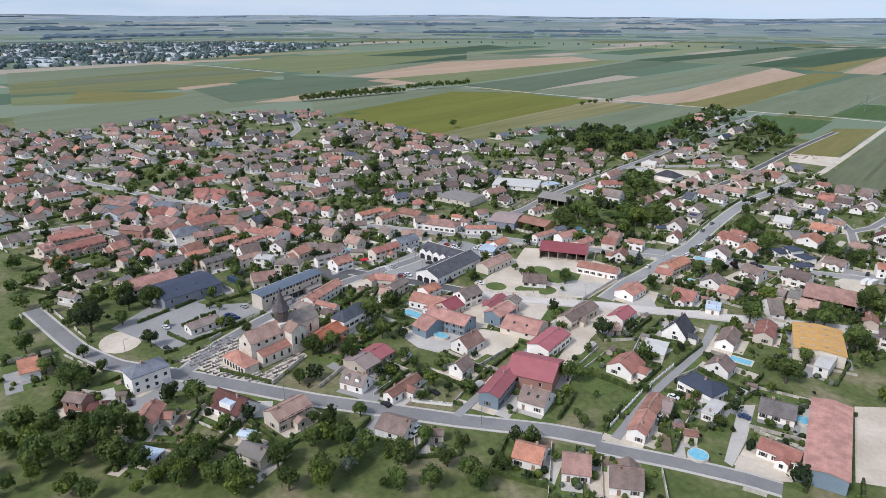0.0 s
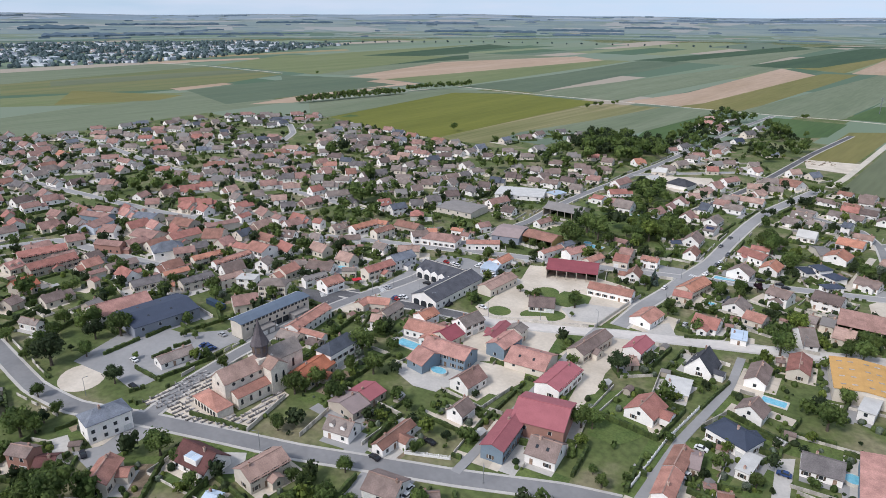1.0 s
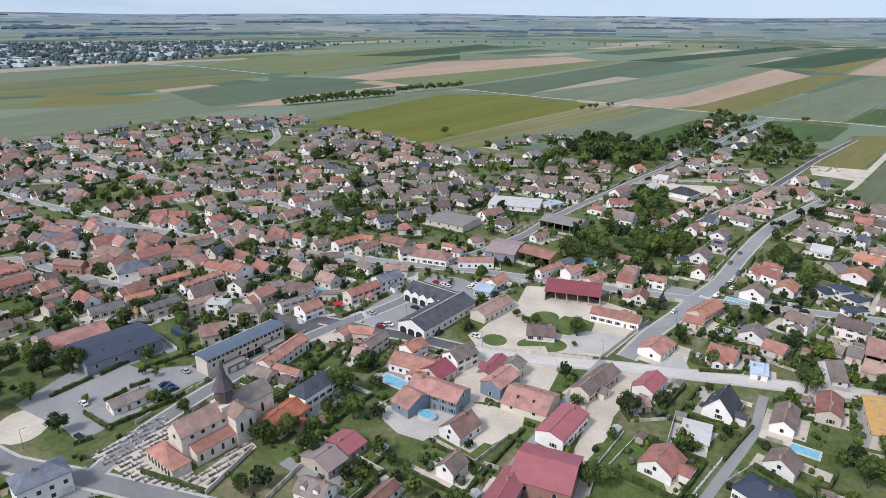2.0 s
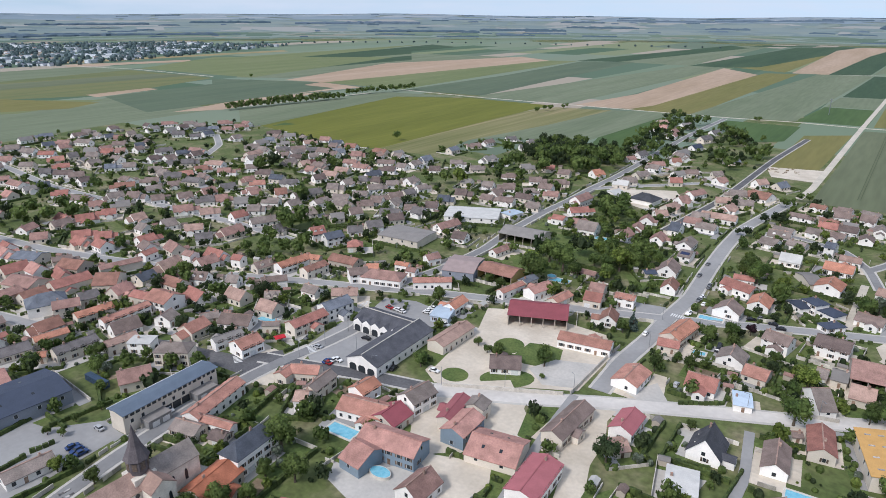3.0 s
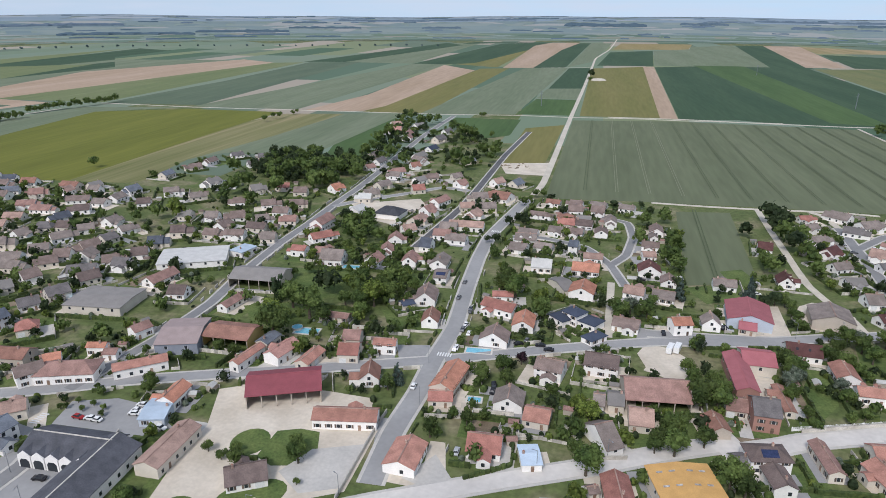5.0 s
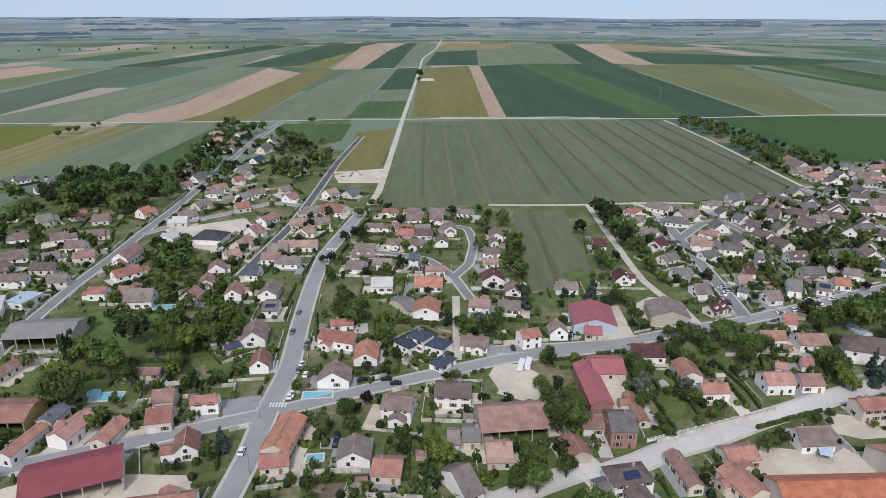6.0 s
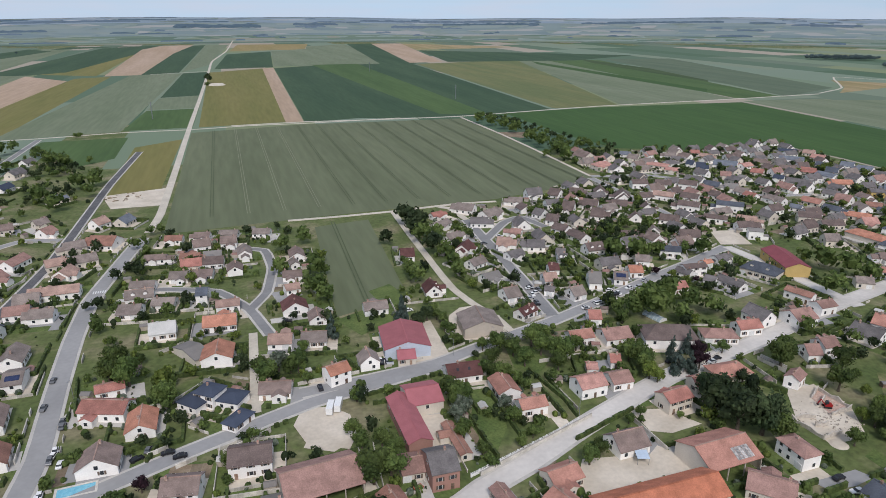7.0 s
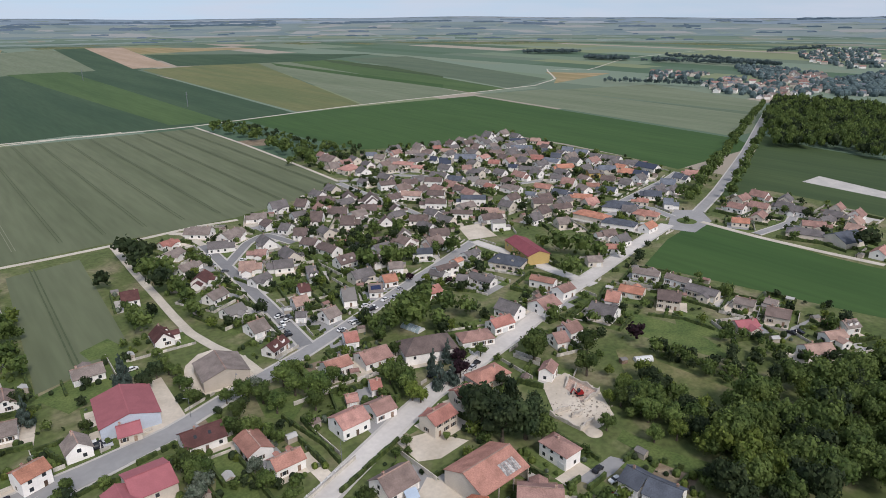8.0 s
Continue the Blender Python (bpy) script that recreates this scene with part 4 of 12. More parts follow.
house(-257.7, 231.8, 39, 7.0, 3.4, 4.0, 0.50, "greybrown", "cream")
house(-345.5, 104.2, -71, 6.2, 8.0, 3.4, 0.50, "brown", "stone")
house(-316.0, 277.1, 81, 12.3, 7.0, 3.4, 0.60, "brown", "cream")
house(107.7, 381.6, -20, 21.3, 13.0, 4.5, 0.60, "darkbrown", "white", hip=True)
house(-286.4, 190.5, 33, 9.3, 6.8, 5.0, 0.05, "light", "white")
house(190.0, 358.1, -75, 11.9, 10.0, 3.2, 0.60, "darkgrey", "white")
house(174.2, 379.4, 1, 11.0, 10.8, 4.0, 0.50, "redbrown", "white")
house(-206.7, 287.0, 14, 8.5, 12.0, 3.0, 0.15, "paleblue", "paleblue")
house(-294.8, 186.0, 86, 12.5, 5.2, 4.5, 0.50, "pinkbrown", "cream")
house(-28.2, 445.7, 87, 9.3, 7.4, 3.0, 0.60, "brown", "white")
house(-176.4, 370.5, -1, 13.3, 5.2, 2.6, 0.40, "redbrown", "cream")
house(-171.5, 310.3, 23, 25.7, 16.5, 5.0, 0.35, "maroon", "cream", open_south=True)
house(225.9, 311.5, -28, 10.0, 6.7, 3.0, 0.50, "crimson", "cream")
house(-304.9, 173.0, 87, 16.2, 6.2, 4.5, 0.50, "darkgrey", "cream")
house(-274.0, 227.0, 24, 14.2, 9.1, 3.0, 0.60, "brown", "white")
house(62.0, 422.4, 27, 10.1, 6.2, 3.0, 0.70, "maroonbrown", "white")
house(89.8, 454.4, -8, 6.8, 8.8, 3.0, 0.60, "pinkbrown", "white")
house(-310.3, 162.7, 55, 3.3, 4.7, 3.0, 0.50, "orange", "cream")
house(-248.0, 260.4, 80, 13.8, 8.6, 5.5, 0.50, "bluegrey", "white")
house(110.4, 445.4, -22, 6.1, 12.2, 3.4, 0.60, "grey", "white")
house(-28.1, 393.6, 17, 8.2, 7.6, 5.2, 0.50, "orange", "white")
house(-206.5, 295.9, -88, 11.3, 6.3, 4.0, 0.60, "orange", "white")
house(-69.1, 454.2, -3, 13.7, 11.5, 3.0, 0.45, "orange", "white")
house(-1.5, 448.0, -2, 10.7, 8.0, 3.0, 0.55, "greybrown", "white")
house(145.2, 425.6, -8, 7.3, 8.6, 3.2, 0.50, "red", "white")
house(243.7, 282.9, -25, 9.3, 6.4, 3.2, 0.50, "pinkbrown", "white")
house(205.0, 364.2, -63, 6.2, 10.3, 3.2, 0.60, "redorange", "white")
house(-363.0, 115.2, -79, 10.2, 10.0, 3.4, 0.70, "rustorange", "stone")
house(-149.2, 391.1, 39, 6.0, 5.6, 2.2, 0.30, "navy", "cream")
house(-286.1, 360.2, 6, 27.8, 22.0, 4.2, 0.06, "grey", "cream")
house(-288.2, 222.9, 57, 7.8, 6.0, 2.5, 0.50, "greybrown", "cream")
house(125.4, 444.9, -28, 6.6, 9.3, 3.0, 0.50, "greybrown", "white", solar=True)
house(-36.6, 460.3, -89, 10.3, 11.1, 3.0, 0.60, "maroonbrown", "white")
house(-323.2, 156.4, 81, 13.9, 7.8, 3.0, 0.50, "darkgrey", "cream")
house(194.0, 385.0, 1, 9.0, 7.2, 4.0, 0.50, "redbrown", "white")
house(222.9, 346.5, -58, 10.1, 10.3, 4.8, 0.50, "darkbrown", "cream")
house(-141.8, 399.4, -84, 12.9, 9.7, 3.4, 0.75, "brown", "white")
house(98.1, 466.5, -11, 5.3, 7.0, 3.0, 0.60, "maroonbrown", "white")
house(-322.2, 171.8, 81, 12.5, 5.1, 4.0, 0.50, "orange", "cream")
house(245.3, 306.3, -70, 9.7, 8.8, 3.8, 0.55, "brown", "cream")
house(-255.7, 274.7, 39, 12.0, 7.8, 4.0, 0.50, "pinkbrown", "cream")
house(-106.9, 409.8, 8, 9.5, 6.4, 3.0, 0.40, "red", "white")
house(63.1, 442.6, 6, 7.6, 10.1, 3.0, 0.60, "greybrown", "white")
house(219.9, 364.3, -68, 11.3, 8.9, 3.0, 0.40, "orange", "cream")
house(-105.0, 493.8, 1, 12.4, 8.8, 3.4, 0.62, "greybrown", "white")
house(194.6, 398.8, -70, 12.6, 5.7, 4.0, 0.50, "rust", "white")
house(258.8, 282.9, -23, 7.2, 6.5, 3.2, 0.60, "greybrown", "white")
house(-65.6, 472.3, -1, 10.3, 8.0, 3.0, 0.40, "pinkbrown", "white")
house(167.1, 428.0, -54, 5.6, 6.9, 2.8, 0.50, "darkgrey", "white")
house(174.3, 421.5, -78, 14.1, 6.8, 3.0, 0.50, "darkgrey", "white")
house(137.6, 451.1, -16, 6.9, 9.1, 3.0, 0.50, "orange", "white")
house(-317.2, 200.9, -88, 21.8, 4.9, 4.5, 0.50, "redorange", "white")
house(29.2, 459.8, 86, 10.1, 7.5, 3.0, 0.85, "maroonbrown", "white")
house(-195.3, 326.7, 79, 15.9, 4.3, 4.0, 0.50, "redorange", "white")
house(-342.1, 139.3, -70, 3.4, 4.9, 4.0, 0.50, "red", "cream")
house(247.5, 322.4, -74, 8.4, 7.1, 3.0, 0.50, "greybrown", "cream")
house(-316.2, 102.3, 20, 10.3, 3.9, 3.5, 0.70, "greybrown", "white")
house(-184.1, 334.0, 75, 13.5, 7.3, 4.0, 0.50, "pink", "white")
house(-271.8, 269.0, 4, 8.6, 6.5, 3.0, 0.70, "greybrown", "white")
house(160.8, 440.6, -66, 8.2, 6.3, 3.0, 0.50, "darkgrey", "white")
house(-382.4, 135.2, -89, 23.5, 9.0, 4.5, 0.50, "red", "stone")
house(244.1, 341.7, -82, 14.7, 7.0, 3.4, 0.50, "darkgrey", "cream")
house(-70.0, 423.3, 84, 12.2, 11.6, 3.8, 0.45, "orange", "white")
house(257.0, 314.7, -80, 5.3, 5.8, 3.0, 0.50, "greybrown", "cream")
house(-231.5, 311.5, 39, 19.0, 6.2, 4.0, 0.40, "redorange", "white")
house(-107.4, 478.3, -9, 9.8, 10.4, 2.8, 0.50, "greybrown", "white")
house(-316.2, 219.3, 8, 13.3, 12.0, 5.5, 0.45, "redorange", "white")
house(-330.1, 193.7, 84, 15.5, 5.9, 4.5, 0.50, "orange", "cream")
house(-299.0, 328.4, 42, 8.5, 8.2, 3.4, 0.70, "red", "cream", hip=True)
house(166.8, 441.4, -3, 12.9, 5.6, 5.0, 0.50, "darkbrown", "white")
house(110.2, 479.2, -16, 5.2, 6.8, 3.0, 0.60, "darkgrey", "white")
house(-35.5, 482.8, 10, 7.0, 7.2, 2.8, 0.50, "pinkbrown", "white")
house(-93.5, 483.2, -13, 10.2, 8.3, 2.8, 0.50, "greybrown", "white")
house(-76.6, 485.0, -9, 5.2, 8.9, 4.8, 0.50, "slate", "white")
house(-193.6, 340.8, 80, 9.1, 5.6, 4.0, 0.40, "bluegrey", "cream")
house(-352.1, 145.3, 89, 7.6, 4.0, 4.0, 0.50, "redbrown", "cream")
house(-79.8, 429.3, 32, 7.1, 16.4, 2.8, 0.20, "grey", "cream")
house(149.0, 461.4, -27, 7.2, 8.6, 4.0, 0.50, "greybrown", "white")
house(-254.7, 301.8, 19, 21.0, 10.9, 4.0, 0.50, "redbrown", "white", hip=True)
house(-391.1, 142.7, -80, 14.9, 6.0, 3.4, 0.50, "redbrown", "stone")
house(-394.5, 120.7, -79, 8.0, 9.0, 3.4, 0.60, "pink", "cream")
house(62.0, 465.0, 14, 9.6, 7.9, 3.0, 0.60, "grey", "white")
house(113.0, 486.4, -23, 4.9, 8.1, 3.0, 0.60, "darkgrey", "white")
house(-294.6, 265.2, 54, 12.2, 5.3, 4.0, 0.70, "brown", "white")
house(248.4, 357.6, -82, 11.7, 6.0, 3.4, 0.50, "greybrown", "white")
house(-140.8, 427.0, 1, 6.7, 12.6, 3.4, 0.30, "greybrown", "white", solar=True)
house(-266.9, 296.0, 54, 9.5, 8.4, 5.0, 0.50, "brown", "white")
house(-329.8, 216.3, 12, 9.3, 7.1, 4.0, 0.45, "red", "cream")
house(-258.5, 437.4, 76, 12.4, 9.0, 3.4, 0.03, "paleblue", "white")
house(-258.8, 376.9, 8, 8.5, 8.4, 3.1, 0.72, "darkbrown", "white")
house(-278.4, 420.4, 25, 35.0, 24.0, 4.0, 0.03, "light", "white")
house(-356.0, 159.6, 88, 15.1, 7.1, 3.0, 0.50, "brown", "cream")
house(-345.2, 189.4, 65, 10.7, 8.5, 5.0, 0.50, "redbrown", "cream")
house(-209.9, 341.6, 1, 20.1, 14.0, 5.0, 0.30, "rust", "yellow", open_south=True)
house(243.5, 372.4, -68, 12.8, 7.0, 3.4, 0.50, "greybrown", "white")
house(-154.4, 504.4, 1, 10.8, 8.8, 2.9, 0.75, "greybrown", "white")
house(-317.1, 328.7, 72, 11.1, 8.3, 4.8, 0.63, "slate", "white")
house(180.3, 447.8, 7, 5.3, 4.4, 3.5, 0.50, "orange", "white")
house(-310.9, 253.7, 25, 5.9, 6.6, 3.6, 0.80, "greybrown", "white")
house(-178.0, 495.2, 38, 8.2, 9.0, 3.2, 0.60, "pinkbrown", "white")
house(200.6, 429.9, -65, 18.0, 11.5, 3.5, 0.60, "slate", "cream", hip=True)
house(-249.3, 318.0, 13, 5.2, 4.9, 3.0, 0.50, "redbrown", "white")
house(-144.3, 510.8, 2, 21.9, 9.0, 3.4, 0.55, "pinkbrown", "white")
house(-228.8, 401.8, 4, 26.6, 17.5, 5.0, 0.30, "grey", "stone", open_south=True)
house(146.8, 476.3, 88, 10.4, 8.2, 3.3, 0.73, "greybrown", "white")
house(-403.4, 138.2, 81, 23.4, 9.0, 4.5, 0.50, "red", "stone")
house(-267.2, 307.5, 39, 5.9, 5.9, 4.0, 0.50, "orange", "white")
house(-229.5, 336.6, 18, 16.6, 23.0, 5.0, 0.15, "pinkgrey", "metal")
house(-72.2, 529.8, -6, 10.9, 7.5, 3.4, 0.75, "darkbrown", "white")
house(133.8, 486.8, 2, 10.7, 8.8, 3.3, 0.74, "darkbrown", "white")
house(-33.5, 500.1, -4, 9.6, 7.8, 2.8, 0.50, "brown", "white")
house(-83.2, 529.8, -1, 10.5, 7.8, 3.4, 0.75, "red", "cream")
house(-356.2, 185.8, 71, 16.0, 12.6, 5.0, 0.60, "bluegrey", "white", hip=True)
house(-256.9, 319.7, 13, 7.4, 4.2, 4.0, 0.50, "orange", "white")
house(-290.6, 288.4, 86, 14.1, 6.5, 4.5, 0.50, "rust", "cream")
house(-350.9, 201.8, 76, 8.2, 10.1, 3.5, 0.40, "darkgrey", "cream")
house(-330.1, 328.7, 68, 8.5, 8.9, 4.8, 0.73, "red", "white")
house(-327.7, 246.3, 24, 9.3, 7.2, 3.6, 0.80, "brown", "white")
house(238.1, 401.9, -34, 7.9, 6.8, 3.2, 0.60, "greybrown", "cream")
house(173.1, 469.7, -31, 11.1, 7.5, 4.0, 0.50, "slate", "white")
house(194.5, 452.9, 7, 10.9, 5.7, 3.0, 0.50, "darkgrey", "white")
house(-145.8, 445.0, -90, 13.2, 8.8, 3.4, 0.60, "greybrown", "white")
house(62.3, 486.6, 26, 10.4, 7.4, 3.0, 0.70, "greybrown", "white")
house(-105.0, 508.4, -9, 11.6, 7.3, 2.8, 0.50, "greybrown", "white")
house(-318.3, 349.1, 51, 8.8, 8.7, 2.9, 0.63, "darkgrey", "white")
house(-285.4, 306.3, 7, 16.7, 9.0, 4.0, 0.50, "rust", "stone")
house(-377.8, 154.1, -83, 7.2, 10.4, 3.5, 0.50, "darkbrown", "cream")
house(-250.6, 337.1, 66, 7.8, 6.4, 4.0, 0.60, "redbrown", "white")
house(-415.8, 159.9, 80, 9.5, 9.0, 3.4, 0.60, "redbrown", "cream")
house(-305.2, 287.7, 84, 20.3, 7.2, 4.5, 0.50, "orange", "white")
house(-162.6, 444.8, -86, 11.3, 8.0, 3.2, 0.70, "redbrown", "white")
house(-417.1, 140.4, -87, 13.0, 9.0, 3.4, 0.50, "redbrown", "stone")
house(-181.2, 439.5, 79, 8.4, 8.6, 3.4, 0.70, "redbrown", "white")
house(220.5, 435.0, 71, 29.0, 13.0, 5.5, 0.35, "maroon", "yellow")
house(-77.0, 515.1, -9, 9.8, 8.4, 2.8, 0.50, "brown", "white")
house(-278.5, 390.8, 78, 17.0, 8.0, 2.9, 0.66, "redbrown", "white")
house(-88.4, 515.4, -9, 9.1, 9.1, 2.8, 0.50, "greybrown", "white")
house(-314.2, 361.9, 60, 10.0, 8.9, 3.4, 0.70, "darkgrey", "cream")
house(-350.6, 230.2, -88, 9.0, 10.1, 3.5, 0.50, "slate", "cream")
house(-301.4, 297.6, 22, 9.1, 5.5, 4.5, 0.50, "orange", "stone")
house(-30.9, 516.1, -84, 7.4, 4.7, 3.0, 0.60, "greybrown", "white")
house(-61.4, 517.9, -90, 10.0, 7.5, 3.0, 0.60, "brown", "white")
house(-203.7, 436.4, 3, 12.4, 11.5, 4.0, 0.70, "greybrown", "white")
house(-360.3, 217.3, 43, 11.2, 15.4, 4.0, 0.45, "rust", "cream")
house(137.4, 509.0, -80, 12.8, 8.0, 3.0, 0.70, "darkbrown", "white")
house(-356.8, 321.1, -77, 8.5, 7.7, 3.4, 0.68, "darkgrey", "cream")
house(-414.0, 242.8, -2, 10.5, 7.8, 3.4, 0.75, "red", "white")
house(30.4, 510.9, -9, 7.6, 10.0, 3.0, 0.60, "maroonbrown", "white")
house(-370.9, 203.6, 88, 17.9, 9.7, 5.0, 0.50, "red", "cream")
house(-380.6, 179.5, 90, 11.2, 8.4, 4.5, 0.50, "redbrown", "stone")
house(-332.2, 273.3, 14, 6.1, 5.9, 4.5, 0.60, "red", "white")
house(87.4, 492.5, 17, 10.3, 7.0, 3.0, 0.60, "darkgrey", "white")
house(-387.5, 168.3, 27, 16.8, 6.7, 5.0, 0.50, "redbrown", "brick")
house(-336.8, 408.8, -88, 8.9, 8.5, 3.4, 0.75, "greybrown", "white")
house(-313.0, 381.2, 57, 10.2, 8.0, 3.4, 0.79, "darkbrown", "cream")
house(-228.3, 372.6, 81, 14.6, 5.6, 3.0, 0.60, "redbrown", "white")
house(167.3, 501.1, -29, 10.4, 6.5, 3.0, 0.80, "darkbrown", "white")
house(-432.8, 179.8, -64, 17.6, 11.0, 4.5, 0.40, "redbrown", "paleblue")
house(-179.9, 457.6, -78, 9.9, 6.6, 3.2, 0.70, "redbrown", "white")
house(-270.8, 477.3, -1, 12.7, 7.6, 3.1, 0.69, "darkbrown", "cream")
house(263.3, 408.7, -47, 7.0, 6.8, 2.8, 0.50, "redorange", "white")
house(-28.2, 529.9, 89, 12.0, 8.0, 3.0, 0.60, "brown", "white")
house(-63.7, 562.5, -5, 8.9, 8.1, 3.4, 0.75, "brown", "white")
house(-78.8, 561.2, 8, 9.5, 8.3, 3.4, 0.75, "brown", "white")
house(-214.9, 447.5, -3, 7.2, 8.2, 2.6, 0.50, "redbrown", "cream")
house(150.5, 516.2, -31, 6.0, 7.2, 2.3, 0.40, "rust", "cream")
house(65.1, 511.7, 51, 11.2, 7.6, 3.0, 0.70, "maroonbrown", "white")
house(-226.9, 443.9, -0, 8.3, 7.2, 4.0, 0.50, "red", "white")
house(134.4, 525.7, -63, 10.0, 8.9, 3.0, 0.60, "darkbrown", "white")
house(-428.6, 238.7, 6, 10.7, 8.4, 3.3, 0.75, "red", "cream")
house(-389.8, 191.6, 17, 17.1, 12.7, 4.0, 0.40, "redbrown", "cream")
house(-364.0, 385.6, 4, 12.2, 8.3, 3.3, 0.69, "greybrown", "cream")
house(-159.6, 469.6, -6, 6.6, 9.8, 3.2, 0.80, "slate", "white")
house(-357.2, 261.1, 6, 6.5, 6.3, 5.0, 0.50, "redbrown", "white")
house(-345.8, 361.7, 56, 8.5, 8.4, 2.9, 0.68, "grey", "cream")
house(-375.8, 231.8, 77, 20.5, 5.6, 4.0, 0.50, "redbrown", "cream")
house(-423.4, 274.1, -2, 9.2, 8.2, 3.2, 0.75, "greybrown", "white")
house(185.2, 502.8, 63, 6.2, 8.3, 3.0, 0.80, "greybrown", "white")
house(-377.5, 327.5, 66, 16.0, 8.2, 3.1, 0.67, "greybrown", "white")
house(202.1, 490.3, -30, 11.9, 8.1, 3.0, 0.80, "darkbrown", "white")
house(105.5, 502.8, -20, 9.9, 9.5, 3.0, 0.60, "darkgrey", "white")
house(-55.6, 543.2, -89, 12.6, 7.4, 3.0, 0.60, "greybrown", "white")
house(-323.6, 389.7, 28, 13.9, 8.3, 3.4, 0.61, "darkgrey", "white")
house(-72.5, 543.8, -2, 9.1, 7.2, 2.8, 0.50, "grey", "white")
house(-84.1, 543.7, -9, 10.5, 7.6, 2.8, 0.50, "rust", "white")
house(-309.7, 402.4, 10, 8.5, 8.6, 3.4, 0.70, "darkgrey", "white")
house(-293.3, 475.8, 83, 11.0, 8.1, 2.8, 0.73, "brown", "white")
house(276.7, 412.6, -5, 8.8, 8.5, 3.4, 0.75, "darkgrey", "white")
house(89.8, 512.1, -30, 8.0, 10.4, 3.0, 0.60, "pinkbrown", "white")
house(-223.3, 528.2, 78, 12.0, 9.0, 3.4, 0.50, "light", "white")
house(-343.1, 375.8, 66, 8.5, 8.6, 3.4, 0.78, "brown", "white")
house(-380.3, 380.8, 88, 12.5, 7.7, 3.2, 0.61, "greybrown", "white")
house(-144.1, 484.7, -4, 10.0, 8.5, 3.0, 0.60, "greybrown", "white")
house(-391.0, 364.8, 87, 9.7, 7.7, 3.4, 0.75, "greybrown", "white")
house(-102.1, 547.1, -9, 11.2, 6.8, 2.8, 0.50, "brown", "white")
house(-180.4, 476.2, -79, 8.6, 8.4, 3.2, 0.70, "redbrown", "white", solar=True)
house(-393.7, 217.1, 20, 13.7, 11.5, 4.0, 0.50, "rust", "stone")
house(-379.7, 249.9, -79, 8.6, 5.6, 4.0, 0.60, "red", "white")
house(167.3, 527.4, 69, 6.6, 3.4, 3.0, 0.85, "darkbrown", "white")
house(64.4, 531.8, 21, 10.6, 7.5, 3.0, 0.60, "greybrown", "white")
house(-319.7, 406.3, 31, 8.5, 7.9, 2.9, 0.70, "brown", "white")
house(-368.8, 357.1, 54, 12.7, 8.2, 2.9, 0.79, "greybrown", "cream")
house(138.8, 545.6, -40, 8.1, 10.0, 3.0, 0.60, "darkbrown", "white")
house(281.2, 425.2, -26, 8.4, 7.5, 3.0, 0.60, "brown", "white")
house(-415.4, 180.7, 39, 8.3, 10.3, 4.0, 0.60, "redbrown", "white")
house(-155.3, 491.1, 2, 10.4, 8.6, 3.2, 0.60, "redbrown", "white")
house(-270.6, 510.8, 4, 10.7, 8.1, 3.4, 0.75, "brown", "white")
house(-311.2, 419.1, 28, 8.5, 8.7, 3.1, 0.72, "darkbrown", "white")
house(-225.3, 470.1, 46, 13.3, 7.9, 2.9, 0.65, "red", "white")
house(241.3, 479.5, -32, 8.1, 6.9, 5.5, 0.20, "grey", "white")
house(-407.8, 217.4, 75, 9.4, 5.9, 4.0, 0.50, "brown", "cream")
house(103.5, 569.4, 27, 13.8, 10.1, 3.0, 0.60, "greybrown", "white")
house(-254.9, 461.1, 13, 8.5, 8.4, 2.9, 0.71, "greybrown", "cream")
house(104.5, 527.8, -38, 6.4, 6.5, 3.0, 0.60, "redbrown", "white")
house(136.2, 559.9, -58, 7.0, 9.8, 3.0, 0.60, "darkgrey", "white")
house(-350.5, 396.5, 43, 8.5, 7.7, 2.9, 0.76, "brown", "cream")
house(191.5, 531.6, 65, 5.9, 7.5, 3.0, 0.90, "darkbrown", "white")
house(171.6, 545.0, -40, 8.4, 10.7, 3.0, 0.85, "darkbrown", "white")
house(-402.2, 340.9, 40, 8.5, 8.7, 3.1, 0.72, "greybrown", "white")
house(-474.0, 148.2, -8, 10.4, 8.1, 3.4, 0.63, "red", "white")
house(276.3, 457.3, -24, 8.4, 9.0, 3.4, 0.70, "greybrown", "cream")
house(210.4, 521.4, -40, 11.9, 7.1, 3.0, 0.85, "darkbrown", "white")
house(-381.0, 286.0, 59, 9.6, 8.5, 2.9, 0.60, "darkgrey", "white")
house(-277.2, 461.5, 10, 12.0, 7.8, 3.4, 0.60, "brown", "white")
house(-350.5, 406.9, 21, 8.6, 8.8, 2.9, 0.77, "brown", "white")
house(-227.9, 557.2, 5, 9.2, 7.8, 3.4, 0.75, "light", "cream")
house(92.6, 586.1, -40, 12.6, 10.9, 3.0, 0.60, "greybrown", "white")
house(-314.5, 438.0, 21, 8.5, 8.5, 2.9, 0.77, "slate", "cream")
house(310.6, 417.4, 6, 10.1, 7.5, 3.3, 0.74, "orange", "white")
house(-425.6, 209.5, 25, 15.0, 11.7, 4.0, 0.35, "bluegrey", "cream")
house(-44.0, 576.2, -15, 10.3, 8.2, 2.8, 0.50, "greybrown", "white")
house(-375.7, 301.6, 87, 14.3, 8.9, 3.1, 0.75, "redbrown", "cream")
house(131.3, 574.0, -89, 9.0, 9.3, 3.0, 0.60, "darkbrown", "white")
house(65.6, 557.2, 33, 12.6, 7.1, 3.0, 0.60, "greybrown", "white")
house(-402.8, 262.5, 88, 10.0, 8.9, 3.4, 0.60, "red", "white")
